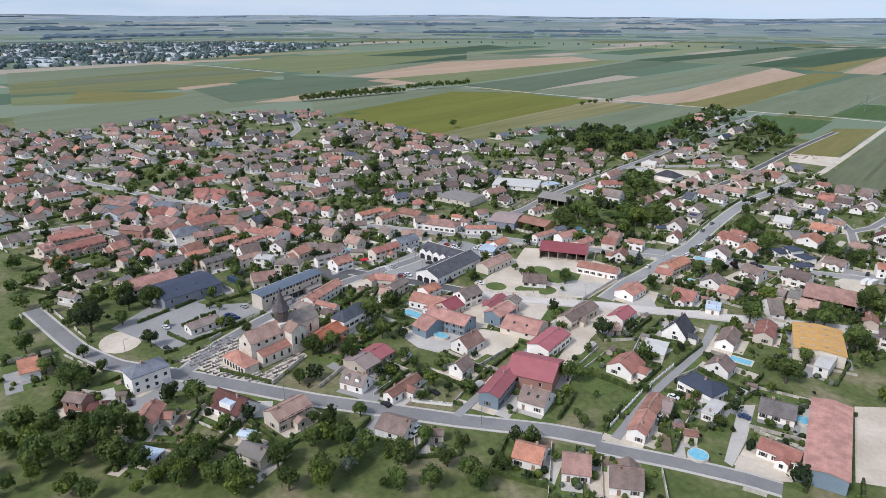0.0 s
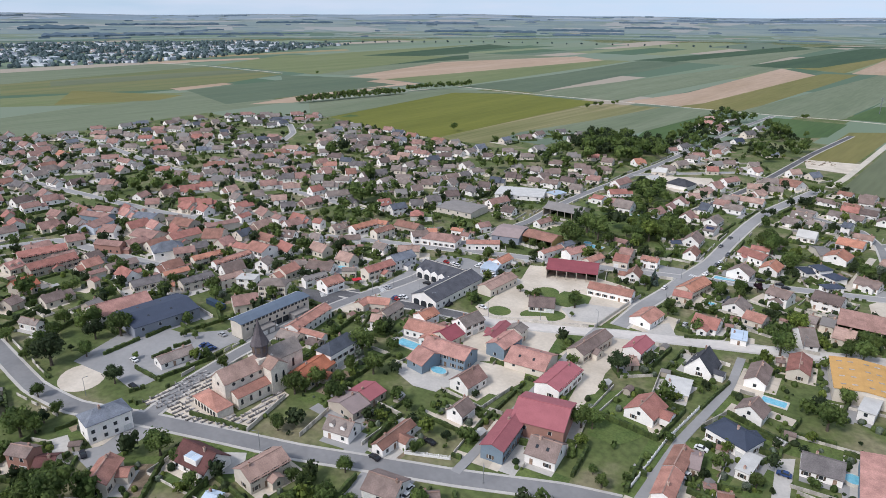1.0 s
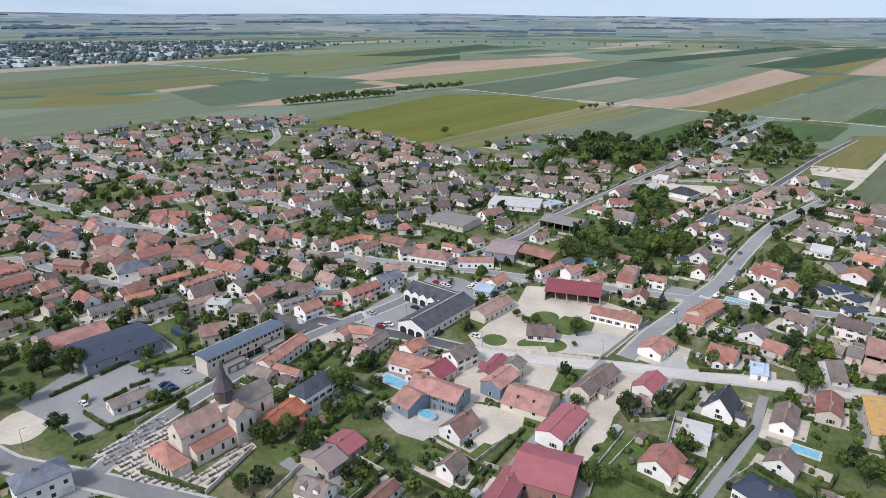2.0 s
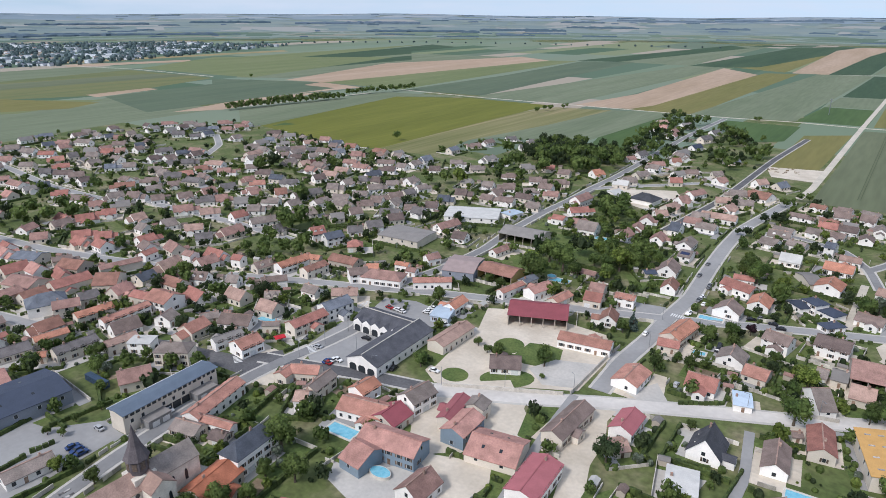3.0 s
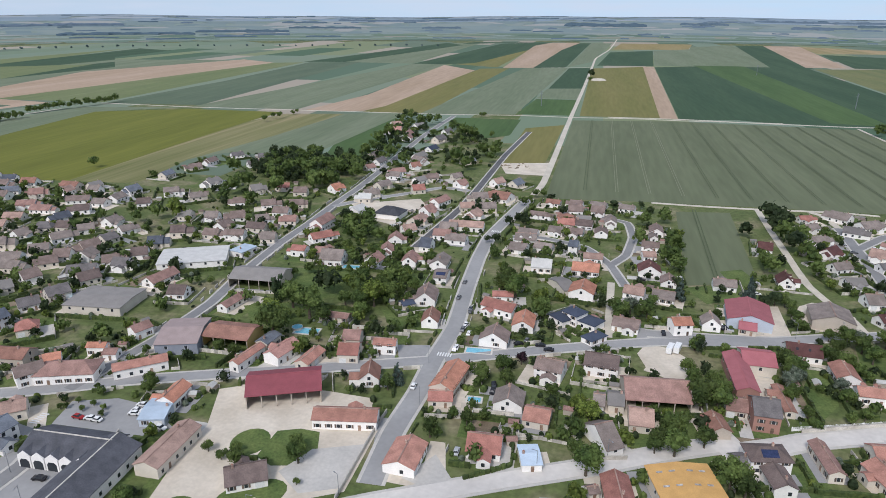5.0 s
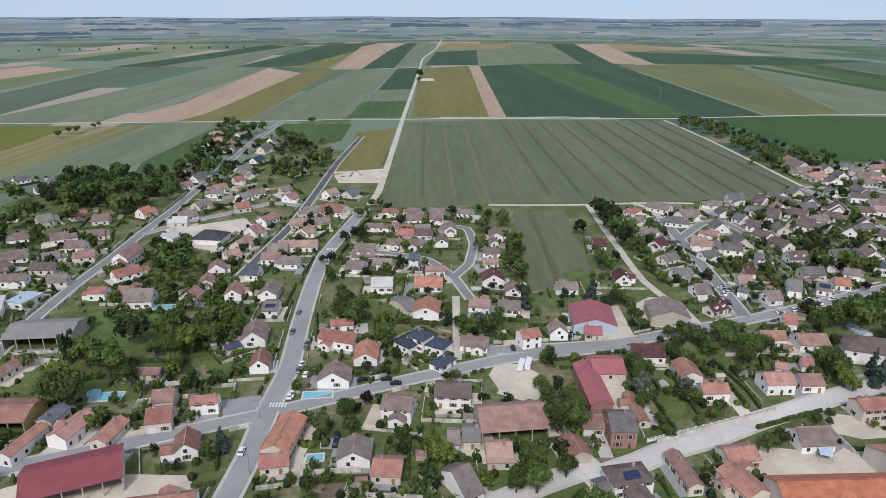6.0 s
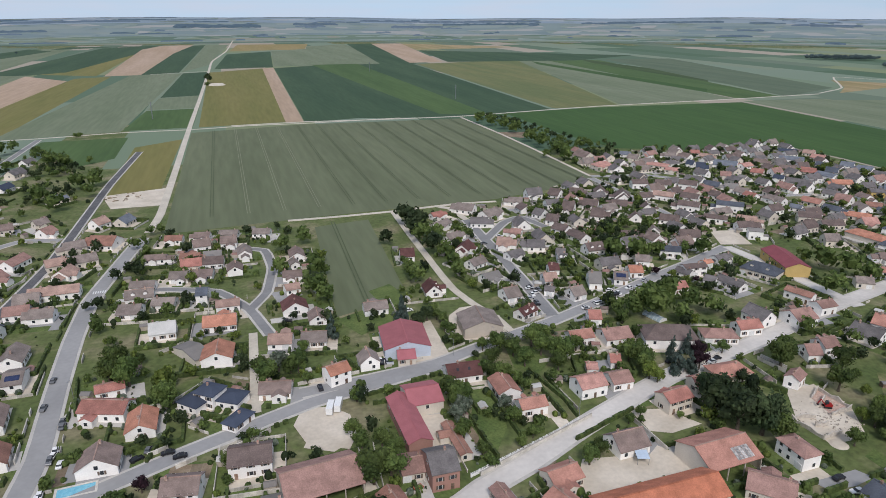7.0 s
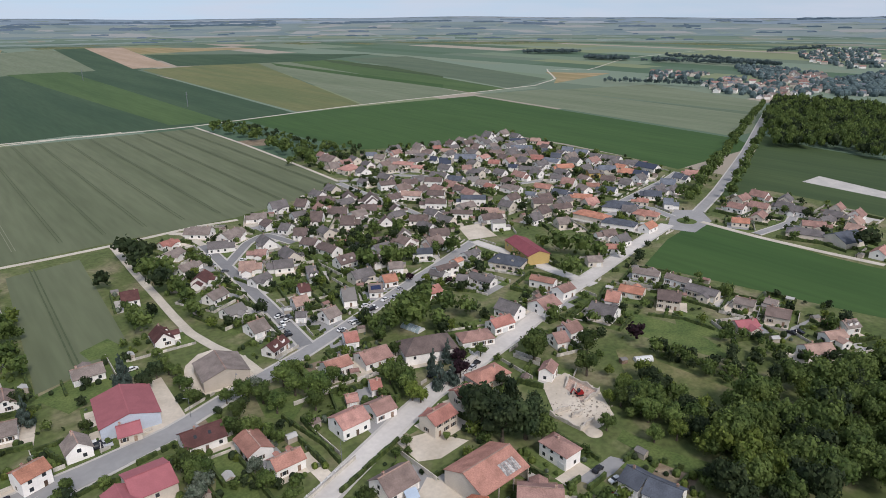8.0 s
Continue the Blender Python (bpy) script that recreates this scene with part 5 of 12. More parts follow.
house(303.9, 433.8, -68, 20.8, 9.4, 3.0, 0.50, "slate", "white", hip=True)
house(-78.6, 579.3, -9, 8.9, 8.6, 2.8, 0.50, "brown", "white")
house(-290.8, 459.2, -0, 9.9, 7.7, 3.1, 0.71, "brown", "cream")
house(-94.5, 578.8, -9, 9.9, 7.6, 2.8, 0.50, "rust", "white")
house(-63.2, 579.9, -15, 11.1, 7.3, 2.8, 0.50, "greybrown", "white")
house(-482.1, 188.0, 6, 9.8, 7.5, 3.4, 0.75, "greybrown", "white")
house(160.6, 565.1, -40, 7.9, 11.3, 3.0, 0.85, "darkbrown", "white")
house(-234.0, 493.2, 83, 17.0, 8.8, 4.8, 0.71, "redbrown", "white")
house(-346.7, 422.3, 62, 10.2, 8.9, 3.4, 0.69, "brown", "cream")
house(-374.3, 395.8, 21, 11.9, 8.0, 3.4, 0.70, "greybrown", "white")
house(90.3, 554.4, -21, 11.0, 9.3, 3.0, 0.60, "darkgrey", "white")
house(369.6, 307.6, 3, 10.8, 7.8, 3.3, 0.66, "pink", "white")
house(-405.9, 360.8, 28, 8.5, 8.4, 3.4, 0.62, "greybrown", "white")
house(-177.5, 514.7, 74, 12.6, 8.4, 3.4, 0.64, "pinkbrown", "cream")
house(240.8, 514.1, -45, 14.5, 5.7, 3.4, 0.60, "darkbrown", "white")
house(-132.7, 584.4, -18, 14.8, 14.6, 3.0, 0.50, "rust", "white")
house(257.5, 504.8, -46, 11.9, 7.5, 3.4, 0.60, "pinkbrown", "white")
house(-313.1, 458.1, 21, 8.5, 8.5, 3.4, 0.76, "darkbrown", "cream")
house(-494.0, 151.1, -8, 8.8, 8.3, 3.4, 0.75, "red", "cream")
house(-449.5, 187.5, 21, 21.3, 8.7, 5.0, 0.35, "redbrown", "bluemetal")
house(-399.7, 292.6, 52, 10.7, 8.1, 3.1, 0.61, "pinkbrown", "white")
house(304.6, 456.0, -81, 22.9, 10.7, 3.0, 0.45, "orange", "cream", hip=True)
house(-483.6, 255.1, 0, 10.4, 9.0, 2.9, 0.67, "red", "white")
house(-371.7, 412.7, 33, 10.3, 8.2, 2.9, 0.61, "greybrown", "cream")
house(-387.1, 449.7, 9, 8.6, 8.1, 3.4, 0.75, "darkbrown", "cream")
house(-346.3, 437.1, 72, 9.0, 8.9, 2.9, 0.60, "darkgrey", "cream")
house(179.5, 568.4, -40, 10.4, 8.7, 3.0, 0.85, "darkbrown", "white")
house(211.9, 548.9, 70, 6.8, 7.9, 3.0, 0.85, "darkbrown", "white")
house(133.0, 593.1, -26, 9.8, 8.5, 3.0, 0.60, "greybrown", "white")
house(-257.7, 496.5, 12, 8.5, 8.4, 2.9, 0.65, "redbrown", "cream")
house(-429.1, 251.8, 53, 9.3, 8.3, 2.9, 0.70, "red", "white")
house(-405.0, 382.9, 80, 8.5, 8.5, 3.1, 0.70, "greybrown", "white")
house(68.7, 577.8, 18, 8.7, 5.9, 3.0, 0.60, "red", "white")
house(198.4, 562.0, -33, 10.9, 7.8, 3.0, 0.85, "darkbrown", "white")
house(-144.5, 536.6, 70, 10.4, 8.9, 3.1, 0.62, "pinkbrown", "white")
house(-275.7, 492.9, 32, 8.5, 8.2, 3.4, 0.61, "greybrown", "white")
house(379.8, 330.3, -17, 18.4, 16.9, 3.4, 0.45, "slate", "cream")
house(373.8, 349.8, -69, 20.2, 10.7, 3.0, 0.50, "darkgrey", "cream", hip=True)
house(-199.4, 527.0, -8, 18.0, 15.0, 3.4, 0.50, "black", "white", hip=True)
house(334.2, 434.6, -71, 15.9, 9.7, 3.0, 0.50, "redorange", "cream", hip=True)
house(-403.1, 396.6, 66, 10.7, 8.5, 2.9, 0.67, "darkgrey", "cream")
house(-419.1, 287.7, 75, 8.5, 8.8, 3.1, 0.80, "greybrown", "white")
house(-461.3, 198.2, 23, 14.3, 7.5, 4.0, 0.50, "redbrown", "white")
house(301.8, 480.6, -17, 13.9, 8.0, 3.4, 0.60, "darkbrown", "cream")
house(-442.5, 245.5, 59, 10.2, 8.6, 2.9, 0.62, "red", "white")
house(-346.5, 453.6, 63, 8.5, 7.6, 3.1, 0.64, "greybrown", "white")
house(-176.5, 538.4, 68, 9.4, 8.6, 3.1, 0.76, "redbrown", "white")
house(242.1, 543.1, -46, 14.2, 8.0, 4.2, 0.60, "darkbrown", "white")
house(365.9, 386.3, -60, 10.4, 8.3, 3.0, 0.50, "orange", "cream")
house(-398.5, 324.2, 85, 9.3, 7.9, 3.4, 0.80, "red", "white")
house(-374.8, 432.2, 54, 11.1, 8.7, 3.1, 0.66, "greybrown", "white")
house(-421.9, 381.0, 55, 8.5, 8.6, 2.9, 0.79, "rust", "white")
house(334.1, 447.5, -64, 9.6, 10.9, 3.0, 0.50, "darkgrey", "white")
house(-294.2, 494.9, 30, 9.2, 8.9, 2.9, 0.78, "brown", "white")
house(-457.2, 228.5, 54, 9.1, 8.4, 2.9, 0.70, "redbrown", "cream")
house(299.5, 496.0, -34, 13.5, 9.1, 4.5, 0.50, "darkbrown", "cream")
house(-400.3, 413.7, 29, 8.5, 8.0, 3.4, 0.79, "greybrown", "cream")
house(-309.7, 490.3, 11, 8.5, 8.0, 3.4, 0.76, "greybrown", "white")
house(-138.2, 554.2, 21, 11.4, 7.9, 3.4, 0.73, "greybrown", "cream")
house(-151.9, 552.2, 21, 10.2, 7.9, 3.4, 0.71, "pinkbrown", "cream")
house(169.0, 601.1, -58, 8.8, 9.6, 3.0, 0.85, "darkbrown", "white")
house(268.2, 533.2, -40, 17.5, 7.8, 4.8, 0.50, "slate", "white")
house(336.2, 457.0, -65, 22.1, 13.9, 3.0, 0.50, "slate", "white", hip=True)
house(-441.1, 370.4, 67, 8.5, 8.7, 3.4, 0.65, "redbrown", "white")
house(-371.9, 449.2, 46, 9.2, 8.2, 3.1, 0.67, "greybrown", "white")
house(394.4, 353.5, -60, 13.3, 8.5, 3.0, 0.50, "redbrown", "cream")
house(213.1, 581.1, 63, 10.7, 11.5, 3.0, 0.85, "darkbrown", "white")
house(327.4, 475.9, -10, 10.5, 8.1, 3.4, 0.75, "pink", "cream")
house(316.8, 490.0, -4, 8.6, 7.6, 3.4, 0.75, "darkgrey", "cream")
house(-422.1, 317.5, 60, 8.5, 8.9, 2.9, 0.69, "pinkbrown", "white")
house(292.1, 518.8, 7, 11.6, 8.6, 3.4, 0.75, "darkbrown", "white")
house(-328.4, 488.9, 12, 8.6, 8.7, 3.4, 0.62, "grey", "cream")
house(-528.3, 168.8, -78, 11.2, 8.5, 3.2, 0.75, "darkbrown", "white")
house(-445.7, 283.1, 84, 8.5, 8.9, 3.4, 0.68, "pinkbrown", "white")
house(186.6, 601.5, -40, 9.5, 7.2, 3.0, 0.85, "darkbrown", "white")
house(310.0, 504.1, -9, 11.3, 9.0, 3.2, 0.75, "darkbrown", "white")
house(228.6, 576.3, -4, 12.0, 8.0, 2.9, 0.67, "darkbrown", "white")
house(-366.0, 464.9, 84, 9.1, 8.9, 3.4, 0.68, "greybrown", "white")
house(-402.5, 431.4, 76, 8.5, 8.7, 3.1, 0.65, "greybrown", "white")
house(-507.2, 302.3, 83, 10.9, 7.6, 3.4, 0.75, "greybrown", "white")
house(-173.4, 562.0, 67, 14.7, 7.9, 3.4, 0.66, "redbrown", "white")
house(241.6, 570.8, -52, 15.2, 7.9, 4.2, 0.60, "pinkbrown", "white")
house(256.3, 560.8, -47, 12.4, 8.5, 4.2, 0.60, "darkbrown", "white")
house(204.7, 598.5, 62, 10.9, 8.5, 3.0, 0.85, "darkbrown", "white")
house(-269.6, 532.2, 21, 9.4, 8.5, 3.1, 0.61, "brown", "cream")
house(-472.3, 248.0, 90, 11.4, 7.7, 3.4, 0.69, "brown", "cream")
house(-535.8, 187.9, -5, 11.6, 8.8, 3.1, 0.71, "redbrown", "white")
house(-479.8, 231.5, -67, 10.0, 8.0, 3.1, 0.62, "redbrown", "white")
house(366.8, 439.2, -53, 5.8, 11.4, 4.0, 0.50, "bluegrey", "white")
house(408.2, 352.6, -7, 12.8, 7.9, 3.0, 0.71, "darkgrey", "cream")
house(-439.6, 311.9, 60, 12.4, 8.2, 3.1, 0.78, "redbrown", "white")
house(-288.4, 526.2, 30, 9.8, 8.6, 3.1, 0.68, "brown", "white")
house(359.3, 454.7, -61, 7.9, 6.8, 3.0, 0.50, "redorange", "cream")
house(-399.7, 446.0, 21, 12.1, 8.1, 2.9, 0.77, "darkgrey", "cream", hip=True)
house(-437.1, 405.3, 33, 11.1, 7.6, 2.9, 0.79, "darkgrey", "white")
house(-226.7, 628.0, -3, 8.9, 7.5, 3.4, 0.75, "greybrown", "white")
house(336.0, 489.4, -53, 13.1, 9.4, 3.0, 0.40, "orange", "cream")
house(-470.4, 261.8, 70, 10.3, 8.0, 3.4, 0.80, "red", "white")
house(311.9, 518.4, -63, 7.6, 6.1, 3.0, 0.60, "bluegrey", "white")
house(-455.3, 389.0, 52, 8.6, 7.9, 3.1, 0.64, "redorange", "white")
house(-148.0, 579.9, 21, 11.2, 8.6, 3.4, 0.67, "greybrown", "cream")
house(-424.7, 348.0, 49, 9.5, 8.7, 2.9, 0.80, "grey", "white")
house(-430.4, 427.9, 73, 9.8, 8.2, 3.4, 0.77, "darkbrown", "white")
house(332.9, 507.7, -72, 12.0, 8.6, 3.0, 0.50, "slate", "white")
house(-457.0, 445.1, 5, 8.6, 7.7, 3.4, 0.75, "redbrown", "white")
house(-310.5, 526.7, 21, 8.7, 7.8, 3.1, 0.69, "brown", "white")
house(-472.8, 279.0, 58, 8.5, 7.6, 2.9, 0.71, "red", "white")
house(281.1, 562.6, -74, 8.7, 6.8, 3.0, 0.80, "darkbrown", "white")
house(408.2, 394.7, -84, 12.4, 8.9, 3.2, 0.62, "redbrown", "cream")
house(417.4, 373.6, -84, 10.4, 7.7, 3.4, 0.75, "darkgrey", "white")
house(313.3, 538.0, -79, 13.3, 7.7, 3.4, 0.60, "greybrown", "white")
house(-445.5, 335.0, 59, 9.1, 8.0, 3.4, 0.78, "darkgrey", "white")
house(-229.1, 570.3, 33, 8.5, 8.0, 3.1, 0.75, "greybrown", "cream")
house(-552.4, 216.2, 86, 9.7, 8.1, 3.4, 0.75, "darkbrown", "white")
house(-440.5, 343.2, 61, 8.5, 9.0, 3.1, 0.78, "redbrown", "white")
house(427.4, 354.2, -88, 11.0, 8.2, 2.9, 0.60, "darkgrey", "cream")
house(-456.6, 408.0, 21, 11.2, 8.3, 3.4, 0.66, "slate", "cream")
house(-470.6, 390.9, 79, 8.5, 8.0, 3.1, 0.73, "redbrown", "cream")
house(-405.0, 466.7, 71, 9.4, 8.1, 2.9, 0.76, "slate", "white")
house(-507.0, 375.7, 2, 8.9, 7.5, 3.4, 0.75, "brown", "white")
house(379.3, 460.0, -55, 12.1, 10.1, 3.0, 0.60, "slate", "white")
house(304.9, 553.6, -84, 9.7, 7.2, 3.0, 0.60, "red", "white")
house(-432.2, 443.7, 9, 13.5, 8.5, 2.9, 0.67, "pinkbrown", "cream")
house(421.4, 383.5, -84, 11.1, 8.2, 3.1, 0.75, "darkgrey", "white")
house(335.1, 527.1, -71, 13.4, 9.5, 3.0, 0.50, "redorange", "cream")
house(-481.0, 293.4, 64, 8.5, 8.2, 3.4, 0.76, "grey", "cream")
house(367.0, 490.0, -74, 11.9, 8.7, 3.0, 0.50, "slate", "white")
house(-197.2, 589.9, 31, 9.5, 8.1, 3.4, 0.79, "red", "cream")
house(245.6, 608.6, -15, 12.4, 8.1, 4.2, 0.60, "darkbrown", "white")
house(-435.7, 368.7, 74, 8.7, 8.3, 3.1, 0.61, "redbrown", "white")
house(-280.5, 562.8, 11, 9.9, 8.7, 3.4, 0.68, "brown", "cream")
house(261.8, 600.3, -31, 11.8, 9.3, 4.2, 0.60, "darkbrown", "white")
house(307.0, 564.3, -70, 10.4, 9.1, 3.0, 0.60, "greybrown", "white")
house(-518.5, 222.9, 62, 10.4, 8.7, 2.9, 0.68, "greybrown", "cream")
house(-374.9, 509.1, 31, 8.9, 8.1, 3.1, 0.72, "darkbrown", "white")
house(-404.7, 484.8, 30, 9.8, 8.1, 3.1, 0.74, "darkbrown", "white")
house(-476.7, 316.5, 64, 8.5, 7.8, 3.4, 0.76, "brown", "white")
house(-467.2, 331.9, 69, 9.9, 8.6, 3.4, 0.69, "brown", "white")
house(-569.8, 206.4, 6, 9.8, 8.1, 3.4, 0.75, "greybrown", "white")
house(-258.9, 577.4, 61, 8.5, 8.9, 3.4, 0.75, "orange", "white")
house(-434.7, 459.6, 14, 12.3, 8.0, 3.1, 0.66, "pinkbrown", "cream")
house(280.4, 593.6, -48, 13.5, 8.4, 4.2, 0.60, "darkbrown", "white")
house(367.3, 505.3, -50, 10.1, 8.2, 3.0, 0.50, "rust", "cream")
house(395.1, 466.0, 2, 12.7, 9.0, 3.0, 0.74, "darkgrey", "white")
house(-349.4, 532.9, 43, 9.0, 8.1, 2.9, 0.66, "greybrown", "cream")
house(-498.6, 283.7, 64, 8.5, 7.8, 2.9, 0.67, "redbrown", "white")
house(325.7, 555.6, -89, 9.5, 8.3, 3.4, 0.75, "darkbrown", "cream")
house(-478.2, 415.0, 28, 10.1, 8.9, 3.1, 0.67, "darkbrown", "cream")
house(-546.2, 334.1, -2, 10.3, 8.8, 2.9, 0.64, "brown", "white")
house(404.3, 459.8, -4, 11.0, 7.6, 2.9, 0.75, "darkgrey", "white")
house(-464.7, 349.7, 81, 10.3, 8.9, 3.1, 0.79, "redbrown", "white")
house(359.8, 523.1, -70, 10.6, 11.1, 3.0, 0.70, "redbrown", "white")
house(-579.5, 185.7, 8, 13.0, 8.2, 2.9, 0.74, "darkgrey", "cream")
house(307.8, 578.3, -29, 9.6, 10.9, 3.0, 0.50, "grey", "white")
house(-570.0, 259.2, 3, 9.6, 8.2, 3.4, 0.75, "pink", "cream")
house(-227.6, 597.1, 66, 13.0, 8.6, 2.9, 0.71, "greybrown", "cream")
house(-316.2, 560.8, 45, 8.8, 8.7, 3.4, 0.74, "grey", "cream")
house(-431.9, 530.4, 5, 8.9, 8.0, 3.4, 0.75, "greybrown", "white")
house(299.8, 589.6, -58, 12.3, 10.4, 3.0, 0.50, "slate", "white")
house(-493.1, 453.4, -86, 12.5, 8.5, 3.3, 0.75, "greybrown", "cream")
house(-169.5, 615.7, 57, 9.1, 8.8, 3.1, 0.62, "redbrown", "white")
house(-404.8, 502.6, 2, 10.1, 8.5, 2.9, 0.61, "greybrown", "white")
house(-431.7, 479.5, 8, 14.4, 8.3, 2.9, 0.62, "redbrown", "white")
house(-532.5, 232.2, 21, 13.0, 8.9, 3.1, 0.76, "redbrown", "cream")
house(-496.7, 311.2, 30, 9.5, 8.9, 3.1, 0.76, "brown", "white")
house(-543.3, 364.5, 2, 10.0, 8.2, 3.4, 0.75, "greybrown", "cream")
house(-301.1, 574.1, 21, 10.8, 8.2, 2.9, 0.61, "red", "cream")
house(392.5, 492.8, -76, 9.1, 8.3, 3.0, 0.85, "darkgrey", "white")
house(-127.1, 626.3, 67, 12.4, 8.9, 2.9, 0.75, "bluegrey", "cream")
house(-141.6, 625.3, 54, 10.1, 8.7, 3.4, 0.73, "pinkbrown", "white")
house(-514.8, 429.8, -1, 10.2, 8.7, 2.9, 0.60, "light", "cream")
house(-466.2, 367.7, 68, 11.5, 7.6, 2.9, 0.78, "darkgrey", "white")
house(-450.6, 522.8, -90, 9.4, 7.9, 3.4, 0.75, "pinkbrown", "white")
house(-401.7, 515.7, 88, 11.3, 8.7, 3.1, 0.62, "greybrown", "white")
house(-462.1, 459.9, -6, 13.8, 9.0, 3.4, 0.62, "brown", "cream")
house(-569.7, 312.0, -85, 9.1, 7.6, 3.3, 0.75, "darkbrown", "white")
house(-203.7, 618.5, 56, 9.9, 8.1, 3.1, 0.60, "grey", "white")
house(-223.1, 689.4, -39, 13.8, 9.0, 3.4, 0.70, "greybrown", "white")
house(366.1, 539.8, -60, 10.9, 8.1, 3.0, 0.60, "darkgrey", "white")
house(-374.3, 540.4, 31, 10.8, 8.3, 3.4, 0.62, "greybrown", "white")
house(-522.5, 284.6, 28, 15.8, 8.1, 2.9, 0.65, "brown", "white")
house(298.3, 608.6, -64, 14.4, 9.8, 3.0, 0.50, "darkgrey", "white")
house(393.0, 510.5, -60, 11.0, 7.6, 3.0, 0.75, "darkbrown", "cream")
house(419.0, 472.9, -59, 11.2, 11.1, 3.0, 0.60, "bluegrey", "white")
house(-425.4, 505.5, 27, 15.4, 8.2, 2.9, 0.60, "brown", "white")
house(-502.6, 420.2, 50, 8.5, 8.5, 3.4, 0.63, "greybrown", "white")
house(-449.9, 485.5, 21, 12.2, 7.7, 3.4, 0.65, "redbrown", "white")
house(-477.3, 456.7, 74, 8.5, 8.8, 3.4, 0.68, "pinkbrown", "cream")
house(-343.2, 569.6, 21, 9.6, 7.7, 3.4, 0.70, "bluegrey", "white")
house(-195.5, 629.9, 21, 8.9, 7.9, 3.1, 0.70, "brown", "cream")
house(-505.4, 331.4, 71, 10.2, 8.2, 2.9, 0.67, "greybrown", "white")
house(-484.8, 501.4, -2, 9.0, 7.9, 3.4, 0.75, "brown", "white")
house(-475.9, 462.9, 37, 8.5, 8.1, 2.9, 0.78, "maroonbrown", "white")
house(-177.3, 637.1, 35, 8.5, 8.0, 3.1, 0.62, "greybrown", "cream")
house(-604.7, 207.8, -81, 11.3, 8.3, 2.9, 0.74, "greybrown", "white")
house(363.9, 561.0, -85, 9.6, 8.2, 3.4, 0.75, "darkgrey", "white")
house(-468.3, 474.6, 68, 8.5, 8.1, 2.9, 0.80, "greybrown", "white")
house(415.6, 496.8, -3, 9.7, 7.9, 3.4, 0.75, "darkgrey", "white")
house(-405.8, 537.3, 78, 11.1, 8.7, 2.9, 0.77, "bluegrey", "white")
house(-531.5, 443.5, 83, 9.8, 8.0, 3.4, 0.75, "greybrown", "white")
house(-504.8, 347.9, 64, 9.0, 7.8, 3.1, 0.64, "brown", "white")
house(-558.0, 237.9, 55, 8.5, 8.1, 3.4, 0.70, "darkgrey", "white")
house(-360.9, 573.6, 81, 13.9, 8.8, 2.9, 0.62, "grey", "white")
house(400.2, 531.8, -28, 9.4, 8.8, 4.0, 0.40, "darkgrey", "yellow")
house(338.4, 600.0, -76, 6.9, 7.1, 3.0, 0.60, "grey", "white")
house(-501.1, 363.0, 22, 12.6, 8.8, 3.4, 0.64, "darkgrey", "cream")
house(258.6, 661.8, 80, 11.9, 9.5, 3.0, 0.70, "darkgrey", "white")
house(-545.3, 283.9, 54, 8.5, 8.2, 2.9, 0.68, "red", "white")
house(-529.4, 322.7, 55, 14.1, 8.6, 3.4, 0.61, "rust", "white")
house(370.8, 574.0, -60, 19.0, 10.6, 3.0, 0.50, "darkgrey", "white")
house(443.1, 477.7, -86, 7.8, 10.3, 3.0, 0.60, "slate", "white")
house(-622.1, 193.7, 5, 11.1, 7.8, 3.0, 0.67, "redbrown", "white")
house(332.7, 613.5, -40, 8.2, 8.8, 3.0, 0.60, "redbrown", "cream")
house(428.3, 503.8, -70, 11.9, 10.1, 3.0, 0.60, "navy", "white")
house(-521.5, 486.3, -89, 12.0, 8.1, 3.1, 0.68, "greybrown", "white")
house(-229.1, 644.4, 33, 10.7, 8.8, 2.9, 0.62, "redbrown", "white")
house(302.5, 642.9, -51, 11.5, 6.8, 3.0, 0.50, "pink", "cream")
house(-619.7, 247.7, 2, 11.7, 7.9, 3.2, 0.71, "brown", "white")
house(-622.7, 235.1, -1, 11.0, 8.5, 3.2, 0.74, "redbrown", "cream")
house(254.3, 677.8, 4, 16.1, 11.4, 3.0, 0.60, "pink", "cream", hip=True)
house(426.6, 516.1, -65, 9.7, 11.3, 3.0, 0.50, "orange", "cream")
house(-531.4, 476.7, -84, 10.6, 8.7, 3.3, 0.67, "greybrown", "white")
house(-528.3, 344.3, 50, 10.4, 7.9, 2.9, 0.72, "brown", "white")
house(-502.4, 470.9, 49, 8.5, 8.7, 3.4, 0.67, "darkbrown", "cream")
house(367.4, 591.8, -56, 7.9, 7.0, 3.0, 0.60, "navy", "white")
house(-466.7, 511.9, 32, 9.7, 8.4, 3.4, 0.78, "redbrown", "cream")
house(-495.9, 485.1, 58, 8.7, 8.6, 3.1, 0.69, "greybrown", "white")
house(246.4, 691.3, -8, 8.3, 11.3, 3.4, 0.70, "greybrown", "cream")
house(400.8, 562.8, -24, 15.5, 9.9, 3.0, 0.50, "orange", "cream")
house(423.6, 535.0, -49, 14.1, 10.8, 3.0, 0.50, "bluegrey", "cream")
house(462.0, 477.9, -61, 11.3, 11.3, 3.0, 0.50, "pink", "cream")
house(-442.5, 542.2, 73, 10.1, 7.7, 3.1, 0.66, "grey", "cream")
house(-527.8, 362.2, 49, 13.1, 8.2, 3.4, 0.75, "darkgrey", "cream")
house(302.6, 661.2, -57, 15.5, 7.6, 3.0, 0.50, "pink", "cream")
house(-257.4, 652.1, 53, 8.5, 7.7, 3.1, 0.64, "redbrown", "white")
